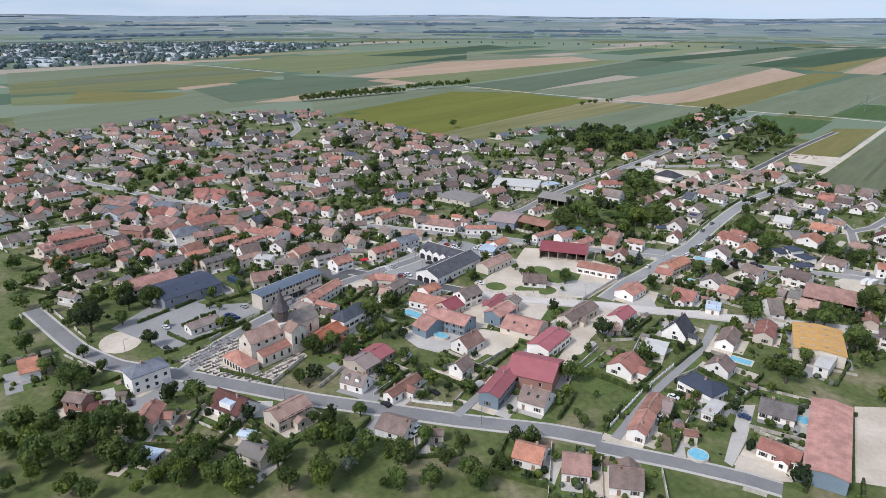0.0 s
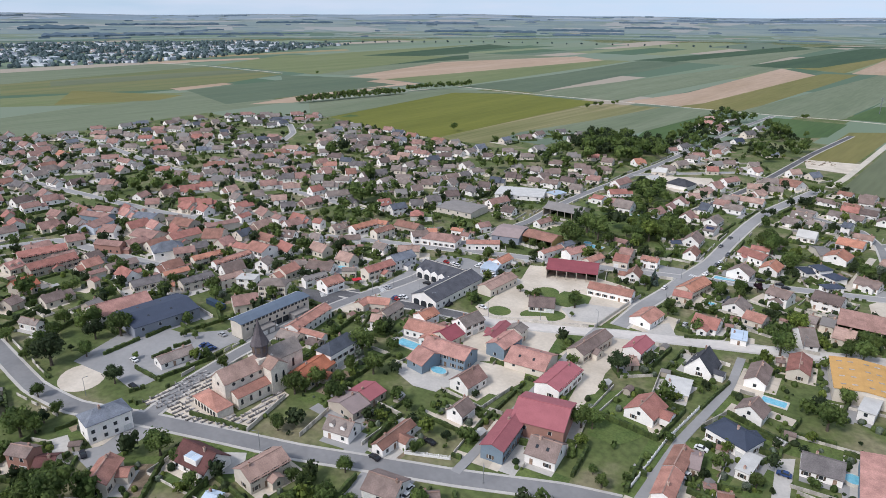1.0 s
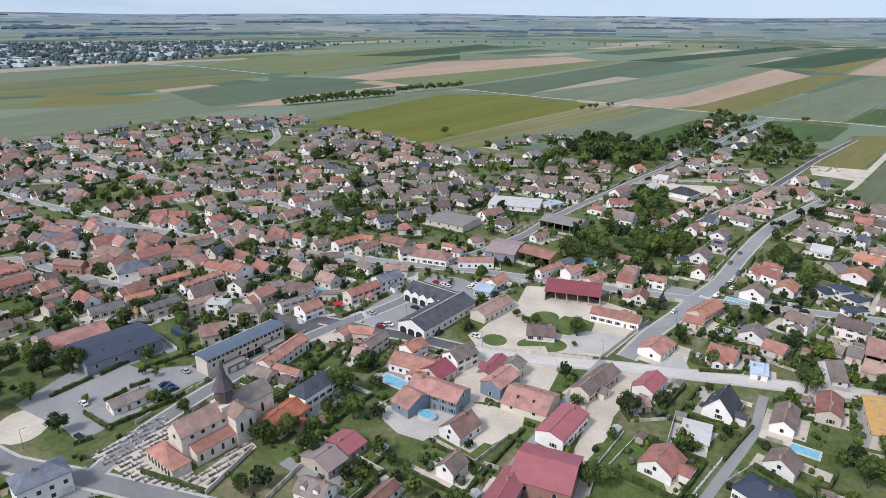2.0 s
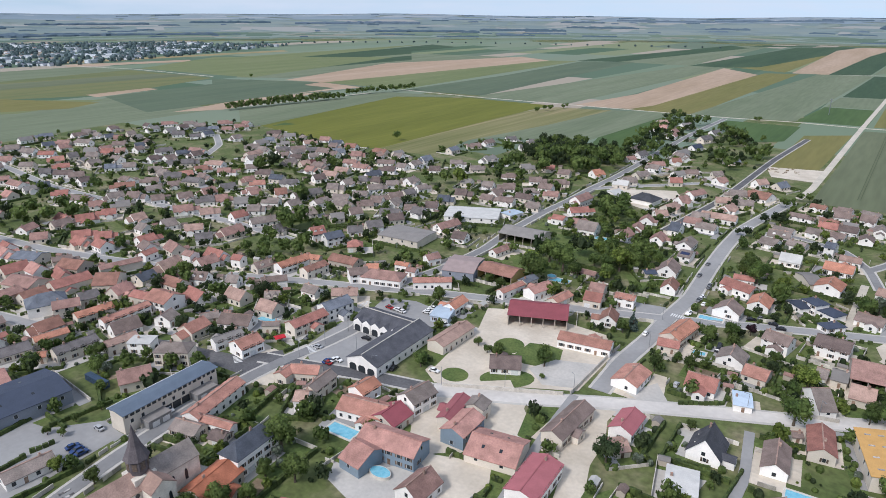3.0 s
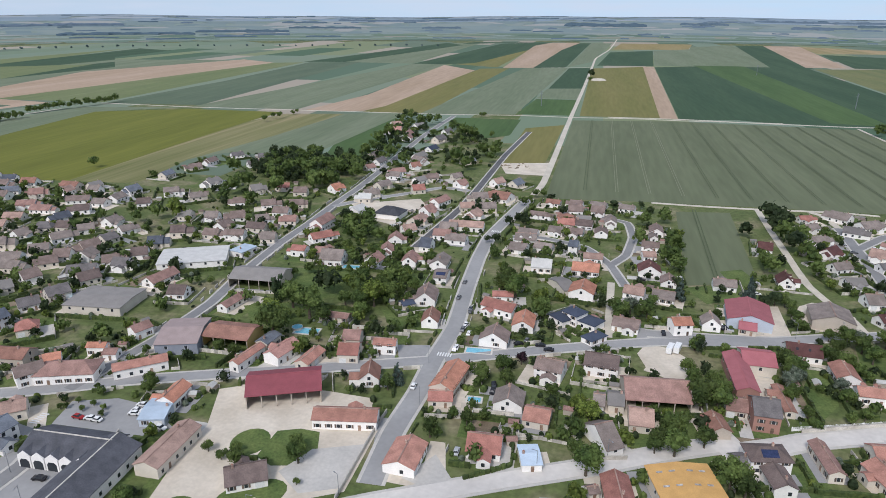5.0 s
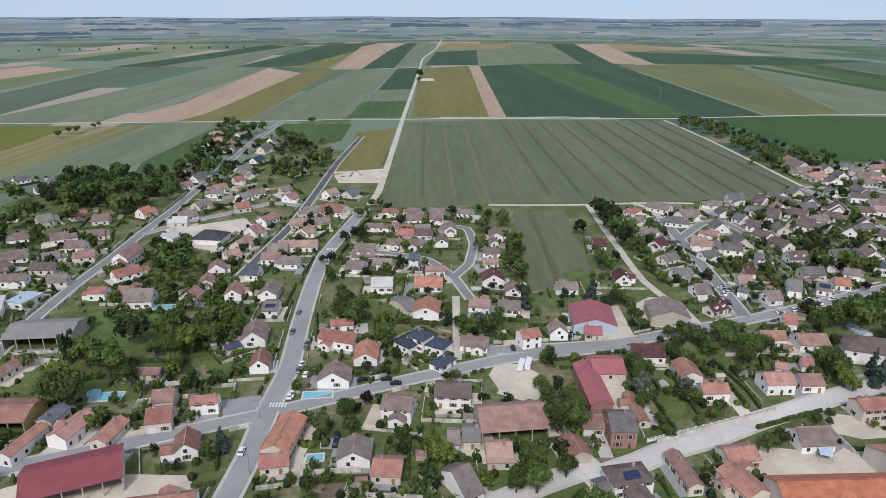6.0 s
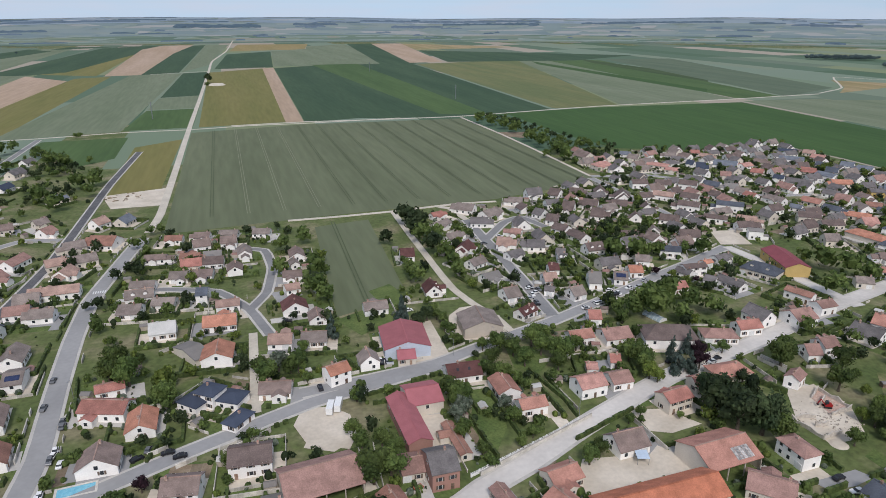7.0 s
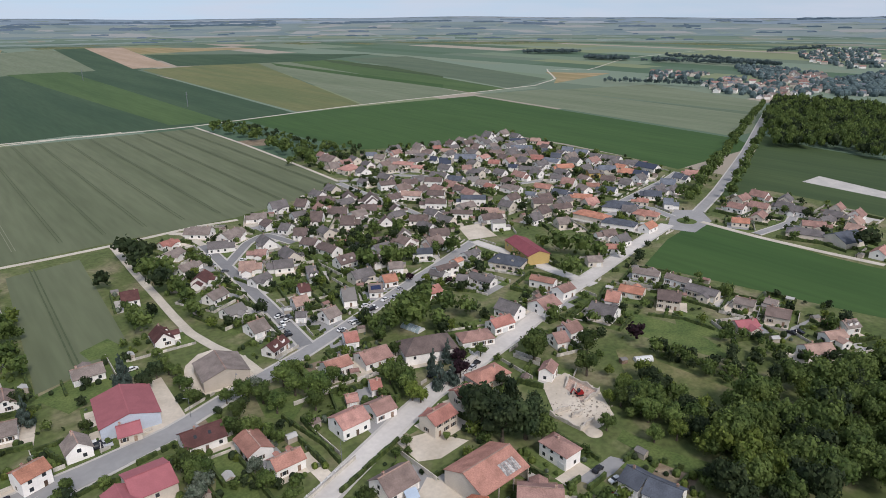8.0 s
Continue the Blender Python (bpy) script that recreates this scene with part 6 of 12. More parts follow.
house(-511.9, 528.9, 4, 9.4, 8.3, 3.4, 0.75, "brown", "white")
house(-577.6, 275.7, 83, 8.5, 7.6, 2.9, 0.61, "grey", "white")
house(-590.7, 399.8, -86, 10.2, 8.8, 3.2, 0.71, "brown", "white")
house(-526.9, 373.5, 65, 9.7, 8.9, 2.9, 0.66, "redorange", "white")
house(-510.1, 398.3, 40, 10.6, 7.7, 3.1, 0.75, "redbrown", "white")
house(-519.0, 472.3, 21, 8.5, 8.0, 3.1, 0.69, "brown", "white")
house(-458.5, 536.6, -2, 15.1, 8.8, 3.4, 0.64, "rust", "cream")
house(331.7, 643.8, -40, 7.5, 9.4, 3.0, 0.90, "navy", "white")
house(366.1, 614.2, -54, 9.7, 8.6, 3.0, 0.60, "red", "cream")
house(-221.0, 668.0, 39, 8.5, 7.9, 2.9, 0.77, "rust", "white")
house(-553.5, 475.3, 3, 10.9, 8.4, 3.4, 0.75, "greybrown", "white")
house(439.3, 531.9, -82, 9.7, 7.9, 3.0, 0.50, "orange", "cream")
house(-600.0, 389.7, -90, 9.4, 7.9, 3.3, 0.75, "darkbrown", "white")
house(-579.0, 286.3, 70, 8.5, 8.6, 3.1, 0.68, "slate", "white")
house(-541.0, 453.1, -84, 17.0, 8.1, 4.8, 0.66, "pinkbrown", "cream")
house(-491.2, 512.7, 30, 12.5, 7.8, 3.4, 0.73, "bluegrey", "white")
house(-587.2, 424.7, 87, 10.5, 9.0, 3.0, 0.74, "darkbrown", "white")
house(-650.9, 209.6, -6, 9.3, 8.3, 3.4, 0.75, "redbrown", "white")
house(406.6, 581.7, -78, 15.4, 10.0, 4.6, 0.40, "bluegrey", "white")
house(-410.2, 586.4, 85, 12.3, 7.7, 3.4, 0.71, "bluegrey", "cream")
house(-600.6, 241.6, 56, 12.0, 7.8, 3.4, 0.68, "greybrown", "white")
house(456.4, 516.5, 88, 19.7, 10.5, 3.0, 0.60, "navy", "white")
house(303.1, 677.4, -65, 11.2, 9.2, 3.0, 0.60, "greybrown", "white")
house(-503.5, 506.4, 5, 14.1, 8.9, 3.1, 0.74, "brown", "white")
house(332.8, 658.5, -61, 6.7, 6.7, 3.0, 0.90, "navy", "white")
house(-531.5, 390.7, 65, 10.5, 8.4, 3.4, 0.67, "rust", "white")
house(-627.2, 349.8, -87, 10.7, 8.9, 2.8, 0.69, "greybrown", "cream")
house(-603.7, 254.6, 65, 8.5, 7.8, 2.9, 0.62, "greybrown", "white")
house(-515.9, 502.4, 54, 10.6, 8.2, 3.1, 0.71, "darkgrey", "white")
house(447.7, 545.8, 4, 10.2, 8.1, 3.4, 0.75, "darkgrey", "cream")
house(457.1, 533.7, -65, 10.7, 11.8, 3.0, 0.50, "darkgrey", "white")
house(-599.3, 276.3, 6, 17.0, 7.9, 3.4, 0.64, "redbrown", "white")
house(258.4, 717.3, -82, 18.3, 12.5, 3.4, 0.70, "brown", "cream")
house(-625.2, 370.2, 1, 12.7, 8.7, 3.0, 0.71, "greybrown", "white")
house(-180.7, 696.6, 48, 10.3, 8.4, 2.9, 0.67, "bluegrey", "cream")
house(-256.6, 677.8, 79, 14.5, 8.0, 2.9, 0.78, "darkgrey", "white")
house(360.7, 646.9, -48, 19.4, 13.2, 3.0, 0.50, "bluegrey", "white")
house(374.1, 637.6, 11, 11.8, 7.8, 2.9, 0.61, "pink", "white")
house(408.9, 602.6, -53, 11.3, 10.2, 3.0, 0.60, "red", "cream")
house(299.5, 697.0, -54, 10.0, 10.0, 3.0, 0.60, "greybrown", "cream")
house(-540.5, 486.9, 53, 10.6, 8.2, 3.1, 0.79, "darkgrey", "cream")
house(-561.8, 367.5, 52, 10.2, 7.7, 2.9, 0.70, "greybrown", "cream")
house(-531.3, 499.1, 54, 14.2, 8.8, 3.1, 0.68, "brown", "cream")
house(400.6, 616.0, -40, 13.5, 8.9, 3.0, 0.60, "brown", "cream")
house(-360.8, 642.2, 44, 12.9, 8.4, 2.9, 0.70, "darkgrey", "white")
house(-592.7, 318.0, 62, 11.2, 7.9, 2.9, 0.76, "brown", "cream")
house(334.2, 679.3, -40, 11.1, 7.5, 3.0, 0.60, "darkgrey", "cream")
house(-499.4, 539.9, 11, 12.1, 8.4, 2.9, 0.75, "rust", "white")
house(-539.0, 411.8, 20, 13.7, 8.4, 3.1, 0.64, "pinkbrown", "white")
house(-404.6, 618.4, 50, 10.1, 8.0, 2.9, 0.67, "brown", "cream")
house(428.0, 596.3, -56, 9.3, 8.4, 3.0, 0.80, "slate", "white")
house(-672.0, 251.9, 2, 10.8, 8.4, 3.4, 0.75, "orange", "cream")
house(460.1, 557.5, -76, 16.9, 11.4, 3.0, 0.50, "darkgrey", "white")
house(301.1, 713.9, -40, 10.1, 7.6, 3.0, 0.60, "bluegrey", "white")
house(-623.8, 274.1, 56, 14.3, 8.2, 3.4, 0.67, "redbrown", "white")
house(-607.0, 315.2, 40, 14.7, 8.5, 3.1, 0.63, "darkbrown", "white")
house(456.7, 573.8, -77, 12.5, 10.4, 3.0, 0.50, "darkgrey", "white")
house(-228.0, 708.3, 73, 16.7, 8.7, 2.9, 0.73, "grey", "white")
house(263.5, 740.3, -89, 9.3, 8.1, 3.4, 0.75, "redbrown", "white")
house(348.0, 684.8, -80, 10.1, 8.0, 3.4, 0.75, "brown", "white")
house(-630.2, 261.5, 63, 9.8, 8.1, 2.9, 0.65, "greybrown", "white")
house(-562.4, 399.1, 54, 10.3, 8.5, 3.4, 0.72, "darkgrey", "cream")
house(-673.5, 290.9, 88, 9.7, 8.0, 3.4, 0.75, "greybrown", "white")
house(337.4, 694.8, -40, 10.2, 7.4, 3.0, 0.60, "greybrown", "white")
house(-571.3, 390.3, 53, 10.2, 8.3, 3.1, 0.62, "darkgrey", "white")
house(-588.9, 361.0, 53, 9.8, 7.9, 3.4, 0.77, "greybrown", "white")
house(398.3, 646.0, -54, 10.9, 9.3, 3.0, 0.50, "brown", "cream")
house(-573.3, 480.4, 54, 10.4, 8.0, 2.9, 0.76, "greybrown", "cream")
house(-689.3, 234.0, -86, 9.7, 8.4, 3.4, 0.75, "redbrown", "white")
house(-270.6, 703.6, 73, 13.6, 8.5, 3.1, 0.63, "greybrown", "cream")
house(-522.6, 544.6, 21, 10.2, 7.6, 3.4, 0.68, "slate", "white")
house(-599.9, 350.0, 55, 8.8, 8.3, 2.9, 0.68, "bluegrey", "white")
house(-403.5, 641.5, 82, 11.9, 7.7, 3.1, 0.76, "brown", "white")
house(-622.9, 308.0, 55, 8.5, 7.8, 3.4, 0.79, "darkgrey", "white")
house(368.2, 682.1, -55, 10.8, 7.4, 3.0, 0.60, "pinkbrown", "cream")
house(-649.3, 404.7, -78, 8.9, 7.8, 3.4, 0.75, "brown", "white")
house(-546.0, 526.6, 62, 9.8, 8.4, 3.1, 0.71, "pinkbrown", "white")
house(-562.3, 510.0, 52, 8.5, 7.8, 3.1, 0.62, "grey", "white")
house(-366.8, 671.3, 21, 10.4, 7.9, 2.9, 0.75, "darkgrey", "cream")
house(462.0, 593.5, -66, 12.1, 11.7, 3.0, 0.50, "bluegrey", "white")
house(440.8, 619.6, -60, 7.7, 7.9, 3.0, 0.60, "slate", "white")
house(-263.0, 794.5, -86, 10.7, 8.0, 3.4, 0.75, "redbrown", "white")
house(-583.2, 495.6, 86, 11.3, 8.1, 3.4, 0.78, "grey", "white")
house(-595.1, 528.4, -6, 8.5, 8.2, 3.4, 0.75, "brown", "cream")
house(368.6, 699.6, -21, 8.3, 8.0, 3.0, 0.60, "red", "cream")
house(-544.3, 548.9, 21, 10.9, 7.9, 3.4, 0.77, "redbrown", "white")
house(461.9, 611.2, -56, 10.4, 11.1, 3.0, 0.50, "bluegrey", "white")
house(-633.6, 327.1, 67, 9.9, 8.7, 2.9, 0.62, "red", "white")
house(-394.8, 671.7, 51, 11.3, 8.0, 2.9, 0.65, "darkgrey", "white")
house(434.8, 647.4, -40, 20.7, 8.9, 3.0, 0.50, "bluegrey", "white")
house(-676.4, 387.4, -88, 11.2, 8.7, 3.1, 0.75, "redbrown", "white")
house(-224.3, 742.9, 73, 14.6, 7.7, 3.4, 0.78, "navy", "white")
house(-626.0, 499.9, -90, 10.4, 8.1, 3.4, 0.75, "greybrown", "white")
house(-714.6, 257.7, 5, 11.7, 8.0, 3.2, 0.72, "darkbrown", "cream")
house(-664.1, 273.2, 40, 12.3, 8.8, 3.4, 0.65, "redbrown", "white")
house(-589.0, 513.9, 36, 8.6, 8.4, 3.1, 0.75, "bluegrey", "white")
house(433.3, 664.1, 2, 12.4, 7.6, 2.9, 0.63, "darkgrey", "white")
house(-570.6, 543.9, -21, 10.3, 7.9, 3.1, 0.65, "greybrown", "cream")
house(-727.3, 232.4, -10, 12.7, 8.4, 2.9, 0.73, "darkgrey", "white")
house(-674.2, 431.0, -8, 11.0, 8.0, 3.4, 0.75, "darkbrown", "cream")
house(-660.3, 310.6, 40, 11.4, 8.3, 3.4, 0.66, "greybrown", "cream")
house(-643.7, 348.5, -55, 9.8, 7.9, 3.1, 0.61, "grey", "cream")
house(-603.9, 420.6, 72, 10.3, 7.7, 3.1, 0.64, "slate", "white")
house(464.1, 643.7, -67, 13.3, 8.7, 3.0, 0.60, "pink", "cream")
house(-600.8, 434.5, 15, 13.3, 9.0, 3.4, 0.60, "redbrown", "white")
house(424.3, 687.9, 1, 10.7, 9.0, 2.9, 0.75, "darkgrey", "white")
house(451.2, 665.7, -2, 12.7, 8.0, 3.1, 0.71, "darkgrey", "white")
house(-590.5, 541.7, 44, 12.1, 7.7, 3.1, 0.73, "grey", "white")
house(-663.3, 336.8, 70, 9.9, 8.1, 3.1, 0.79, "redorange", "cream")
house(-714.8, 366.3, 87, 8.8, 8.4, 3.4, 0.75, "redbrown", "white")
house(425.9, 698.2, 9, 10.0, 8.1, 3.4, 0.75, "darkgrey", "white")
house(-624.2, 417.4, 69, 11.8, 8.3, 3.1, 0.76, "darkgrey", "white")
house(-290.6, 832.5, 5, 11.4, 8.5, 3.1, 0.67, "pink", "white")
house(-657.6, 365.5, 40, 10.7, 8.8, 2.9, 0.68, "greybrown", "cream")
house(-697.7, 275.7, 87, 9.4, 8.2, 3.1, 0.69, "pinkbrown", "white")
house(-667.4, 352.0, 80, 8.5, 8.9, 3.4, 0.74, "darkgrey", "cream")
house(459.9, 677.6, -40, 16.0, 6.7, 3.0, 0.60, "navy", "white")
house(445.3, 693.0, 14, 11.6, 8.0, 2.9, 0.75, "darkgrey", "white")
house(473.6, 664.6, -58, 10.2, 8.9, 3.0, 0.60, "pinkbrown", "cream")
house(-654.8, 390.8, 40, 9.3, 8.8, 2.9, 0.79, "redbrown", "white")
house(-290.8, 844.3, 0, 11.6, 8.1, 3.2, 0.73, "pink", "white")
house(-662.3, 382.3, 40, 10.9, 8.6, 2.9, 0.74, "red", "white")
house(-617.4, 545.7, 46, 11.7, 7.8, 2.9, 0.72, "darkbrown", "cream")
house(-697.2, 309.9, 40, 10.8, 8.8, 3.4, 0.72, "redbrown", "white")
house(-229.7, 796.8, 71, 17.0, 8.8, 3.4, 0.77, "darkgrey", "cream")
house(-677.6, 374.2, 40, 11.5, 8.3, 3.4, 0.75, "grey", "white")
house(-764.7, 287.5, 3, 8.9, 8.3, 3.4, 0.75, "darkbrown", "white")
house(-697.2, 343.6, 40, 14.0, 8.0, 3.1, 0.67, "red", "white")
house(-665.3, 415.6, 67, 8.5, 8.7, 3.4, 0.68, "slate", "cream")
house(-729.7, 282.1, -83, 11.9, 8.2, 3.1, 0.60, "bluegrey", "cream")
house(-733.7, 446.4, 81, 8.6, 7.6, 3.4, 0.75, "greybrown", "cream")
house(-726.6, 310.7, 40, 11.6, 9.0, 3.4, 0.68, "pinkbrown", "white")
house(-719.6, 337.8, 28, 13.7, 8.4, 3.4, 0.71, "greybrown", "white")
house(-791.0, 272.2, 2, 9.0, 7.9, 3.3, 0.75, "redbrown", "white")
house(-688.1, 408.3, 40, 12.7, 8.8, 3.4, 0.63, "brown", "cream")
house(-753.3, 421.0, 1, 9.6, 7.5, 3.3, 0.75, "greybrown", "white")
house(-270.3, 820.1, 83, 12.4, 8.4, 3.4, 0.70, "redbrown", "white")
house(-691.7, 566.0, -1, 11.8, 7.7, 3.3, 0.69, "redbrown", "white")
house(-770.3, 408.9, -88, 12.9, 8.4, 3.0, 0.69, "brown", "white")
house(-728.9, 506.3, 84, 10.8, 8.5, 2.9, 0.74, "darkbrown", "white")
house(-231.6, 844.3, 60, 11.8, 8.6, 2.9, 0.70, "darkgrey", "white")
house(-669.3, 481.1, 58, 11.4, 7.9, 3.1, 0.60, "darkgrey", "white")
house(-748.1, 335.8, 54, 12.2, 8.9, 3.1, 0.78, "greybrown", "white")
house(-724.8, 392.2, 19, 17.0, 7.8, 3.4, 0.78, "greybrown", "white")
house(-756.2, 323.4, 30, 15.7, 8.6, 3.4, 0.65, "redbrown", "cream")
house(-740.3, 364.5, 76, 10.6, 8.9, 2.9, 0.71, "slate", "white")
house(-669.8, 496.6, 81, 11.0, 9.0, 3.4, 0.63, "slate", "white")
house(-738.7, 379.2, 40, 12.2, 8.4, 2.9, 0.74, "redbrown", "cream")
house(-779.1, 450.7, -83, 8.7, 8.0, 3.4, 0.75, "brown", "white")
house(-712.5, 441.6, -84, 8.5, 7.9, 2.9, 0.66, "grey", "cream")
house(-722.6, 426.5, 61, 9.7, 8.8, 3.1, 0.66, "redbrown", "cream")
house(-693.5, 476.9, 57, 12.6, 8.6, 3.1, 0.78, "darkgrey", "white")
house(-767.4, 486.9, -3, 10.4, 7.6, 3.4, 0.75, "darkbrown", "white")
house(-781.4, 301.3, 63, 15.3, 7.8, 3.1, 0.61, "grey", "white")
house(-737.6, 424.8, 69, 8.5, 8.3, 2.9, 0.70, "slate", "white")
house(-677.7, 527.9, 41, 10.5, 8.8, 3.1, 0.65, "redbrown", "cream")
house(-272.5, 874.3, 58, 14.1, 8.8, 3.1, 0.70, "grey", "white")
house(-695.5, 507.9, 61, 10.8, 8.3, 3.4, 0.68, "slate", "white")
house(-299.9, 870.5, 42, 12.2, 8.4, 4.8, 0.64, "pinkbrown", "white")
house(-791.9, 333.8, 72, 12.2, 7.7, 3.4, 0.68, "redbrown", "white")
house(-693.4, 521.5, 41, 10.5, 7.6, 2.9, 0.74, "bluegrey", "white")
house(-720.1, 484.3, -79, 13.2, 7.8, 3.1, 0.71, "grey", "white")
house(-784.2, 362.4, -87, 12.6, 7.7, 3.4, 0.76, "grey", "white")
house(-680.3, 547.0, 60, 12.0, 8.8, 2.9, 0.78, "redbrown", "white")
house(-744.3, 479.8, 90, 10.4, 8.6, 3.4, 0.64, "grey", "white")
house(-792.9, 386.7, 75, 12.4, 8.4, 2.9, 0.63, "bluegrey", "cream")
house(-780.6, 422.9, 65, 8.8, 7.6, 3.4, 0.78, "greybrown", "cream")
house(-723.3, 524.5, 60, 12.5, 8.7, 2.9, 0.70, "greybrown", "cream")
house(-716.5, 552.1, 60, 12.9, 8.5, 2.9, 0.75, "redbrown", "white")
house(-742.4, 522.9, 63, 11.3, 8.3, 3.1, 0.76, "greybrown", "white")
house(-763.5, 509.6, 59, 13.8, 8.2, 2.9, 0.67, "redbrown", "white")

for a in (-9, -3, 3, 9):  # weathered plastic sheets in the yellow roof
    for b in (-6.2, -2.6, 2.6, 6.2):
        part("roof_sheet", SHEET_ME, ochre_barn, pose(a, b, 5.4 + (9 - abs(b)) * 0.1 + 0.06, -math.copysign(5.7, b)) @ Matrix.Diagonal((0.6, 0.42, 1, 1)), "weathered pale plastic roof sheet")
for x, y, yaw, L, w, e in ((-77.8, 391.4, -45, 9.0, 7.6, 3.0), (-65.2, 389.2, -32, 8.2, 8.0, 3.3)):
    wing = part("wing", mesh("wing", *shell_walls(L, w, e, 0.35, True), [WALL_M["white"]]), modern, modern.matrix_basis.inverted() @ pose(x, y, 0, 0, 0, yaw), "low white wing")
    part("wing_roof", mesh("wing_roof", *shell_hip(L, w, e, 0.35), [ROOF_M["navy"]]), wing)
    for c in (-2, 2):
        part("window", WINDOW, wing, pose(c, -w / 2 - 0.01, 0.9))

# ---- what is taken up by roads, fields and buildings, metre by metre ----
X0, Y0, NX, NY = -960, -40, 1560, 1060
TAKEN = np.zeros((NX, NY), bool)
FIELD_MASK = np.zeros((NX, NY), bool)
GX, GY = np.meshgrid(np.arange(NX) + X0 + 0.5, np.arange(NY) + Y0 + 0.5, indexing="ij")


def poly_mask(pts):
    hit = np.zeros((NX, NY), bool)
    for (a, b), (c, d) in zip(pts, pts[1:] + pts[:1]):
        if b != d:
            hit ^= ((b > GY) != (d > GY)) & (GX < (c - a) * (GY - b) / (d - b) + a)
    return hit


for pts in FIELD_POLYS:
    FIELD_MASK |= poly_mask(pts)
TAKEN |= FIELD_MASK
for half, pts in ROAD_POINTS:
    for (a, b), (c, d) in zip(pts, pts[1:]):
        n = int(math.hypot(c - a, d - b)) + 1
        for k in range(n + 1):
            x, y = a + (c - a) * k / n, b + (d - b) * k / n
            i, j, h = int(x - X0), int(y - Y0), int(half + 0.9)
            if 0 <= i < NX and 0 <= j < NY:
                TAKEN[max(i - h, 0):i + h + 1, max(j - h, 0):j + h + 1] = True


def stamp_house(x, y, yaw, L, w, margin=0.8):
    i0, i1, j0, j1 = int(x - X0 - L), int(x - X0 + L) + 2, int(y - Y0 - L), int(y - Y0 + L) + 2
    sx, sy = GX[max(i0, 0):i1, max(j0, 0):j1] - x, GY[max(i0, 0):i1, max(j0, 0):j1] - y
    c, s = math.cos(radians(yaw)), math.sin(radians(yaw))
    TAKEN[max(i0, 0):i1, max(j0, 0):j1] |= (abs(sx * c + sy * s) < L / 2 + margin) & (abs(-sx * s + sy * c) < w / 2 + margin)


for h in HOUSES:
    stamp_house(*h)
for h in ((-203.5, 246.1, 93, 36, 16.5), (-218.4, 262.5, 2, 27, 16.5), (-204, 138, 90, 44, 20)):  # the market hall and the church
    stamp_house(*h)


def free(x, y):
    i, j = int(x - X0), int(y - Y0)
    return 0 <= i < NX and 0 <= j < NY and not TAKEN[i, j]


WEST_EDGE = [(-325, 118), (-420, 160), (-664, 240), (-850, 305), (-870, 241), (-635, 160), (-480, 110)]
CENTRE = [(-472, 182), (-453, 239), (-369, 273), (-306, 271), (-273, 258), (-271, 234), (-279, 212), (-284, 187), (-318, 153), (-363, 144)]
QUARTER = [(95, 563), (169, 650), (272, 705), (407, 760), (485, 716), (454, 567), (339, 477), (260, 474), (190, 464), (137, 445), (88, 422), (79, 429), (91, 523)]
LOW_GROVE = [(128, 281), (150, 278), (167, 268), (163, 250), (140, 243), (118, 266)]
EAST = [(435, 427), (448, 353), (429, 333), (372, 325), (363, 388)]
GROVE = [(166, 283), (194, 281), (212, 270), (232, 262), (270, 260), (203, 236), (147, 228), (116, 255), (124, 271), (146, 280)]
BAND = [(177, 325), (174, 311), (173, 281), (181, 281), (190, 298), (188, 309), (187, 324)]
COPSES = [(149, 334), (151, 322), (157, 322), (160, 304), (147, 294), (153, 285), (135, 279), (135, 290), (132, 304), (143, 318)]
THICKET = [(204, 319), (222, 314), (221, 292), (221, 281), (187, 287), (190, 306)]
MEADOW = [(169, 336), (181, 328), (174, 320), (178, 284), (169, 285), (150, 293), (161, 304), (157, 323)]
UPPER_LAWN = [(203, 351), (208, 335), (206, 317), (199, 299), (193, 310), (188, 332), (185, 342)]
LOW_GRASS = [(126, 301), (128, 284), (135, 268), (134, 262), (123, 275), (120, 291), (120, 299)]
NORTH_GARDENS = [(-285, 718), (-308, 856), (-281, 936), (-243, 855), (-235, 702), (-240, 634)]
NORTH_PLOTS = [(-211, 717), (-218, 855), (-197, 907), (-162, 686), (-185, 659)]
SCHOOL_TREES = [(-233, 514), (-233, 537), (-212, 521), (-194, 475), (-209, 472)]
NORTH_TREES = [(-253, 957), (-216, 991), (-187, 928), (-178, 831), (-196, 758), (-221, 810)]
WEST_TREES = [(-361, 954), (-336, 1009), (-298, 963), (-252, 767), (-265, 691), (-303, 774)]
QUARTER_TREES = [(148, 518), (170, 527), (189, 518), (199, 496), (194, 473), (165, 462), (137, 475), (134, 493)]
QUARTER_GARDENS = [(194, 663), (285, 563), (238, 492), (217, 480), (161, 513), (151, 565)]
WOOD = [(802, 584), (985, 655), (1010, 600), (997, 500), (642, 390), (668, 436), (639, 493)]
LOW_WOOD = [(-243, 41), (-204, 62), (-179, 63), (-167, 80), (-151, 87), (-142, 108), (-135, 121), (-126, 108), (-108, 109), (-188, 26)]
STRIP = [(248, 1012), (282, 1017), (291, 906), (296, 811), (321, 762), (260, 685), (255, 736), (248, 831)]
COPSE = [(-356, 623), (-366, 688), (-328, 712), (-288, 719), (-261, 660), (-266, 591), (-318, 592)]
GARDEN_WOOD = [(-205, 432), (-209, 470), (-186, 460), (-162, 433), (-145, 404), (-151, 388), (-175, 391), (-192, 403)]
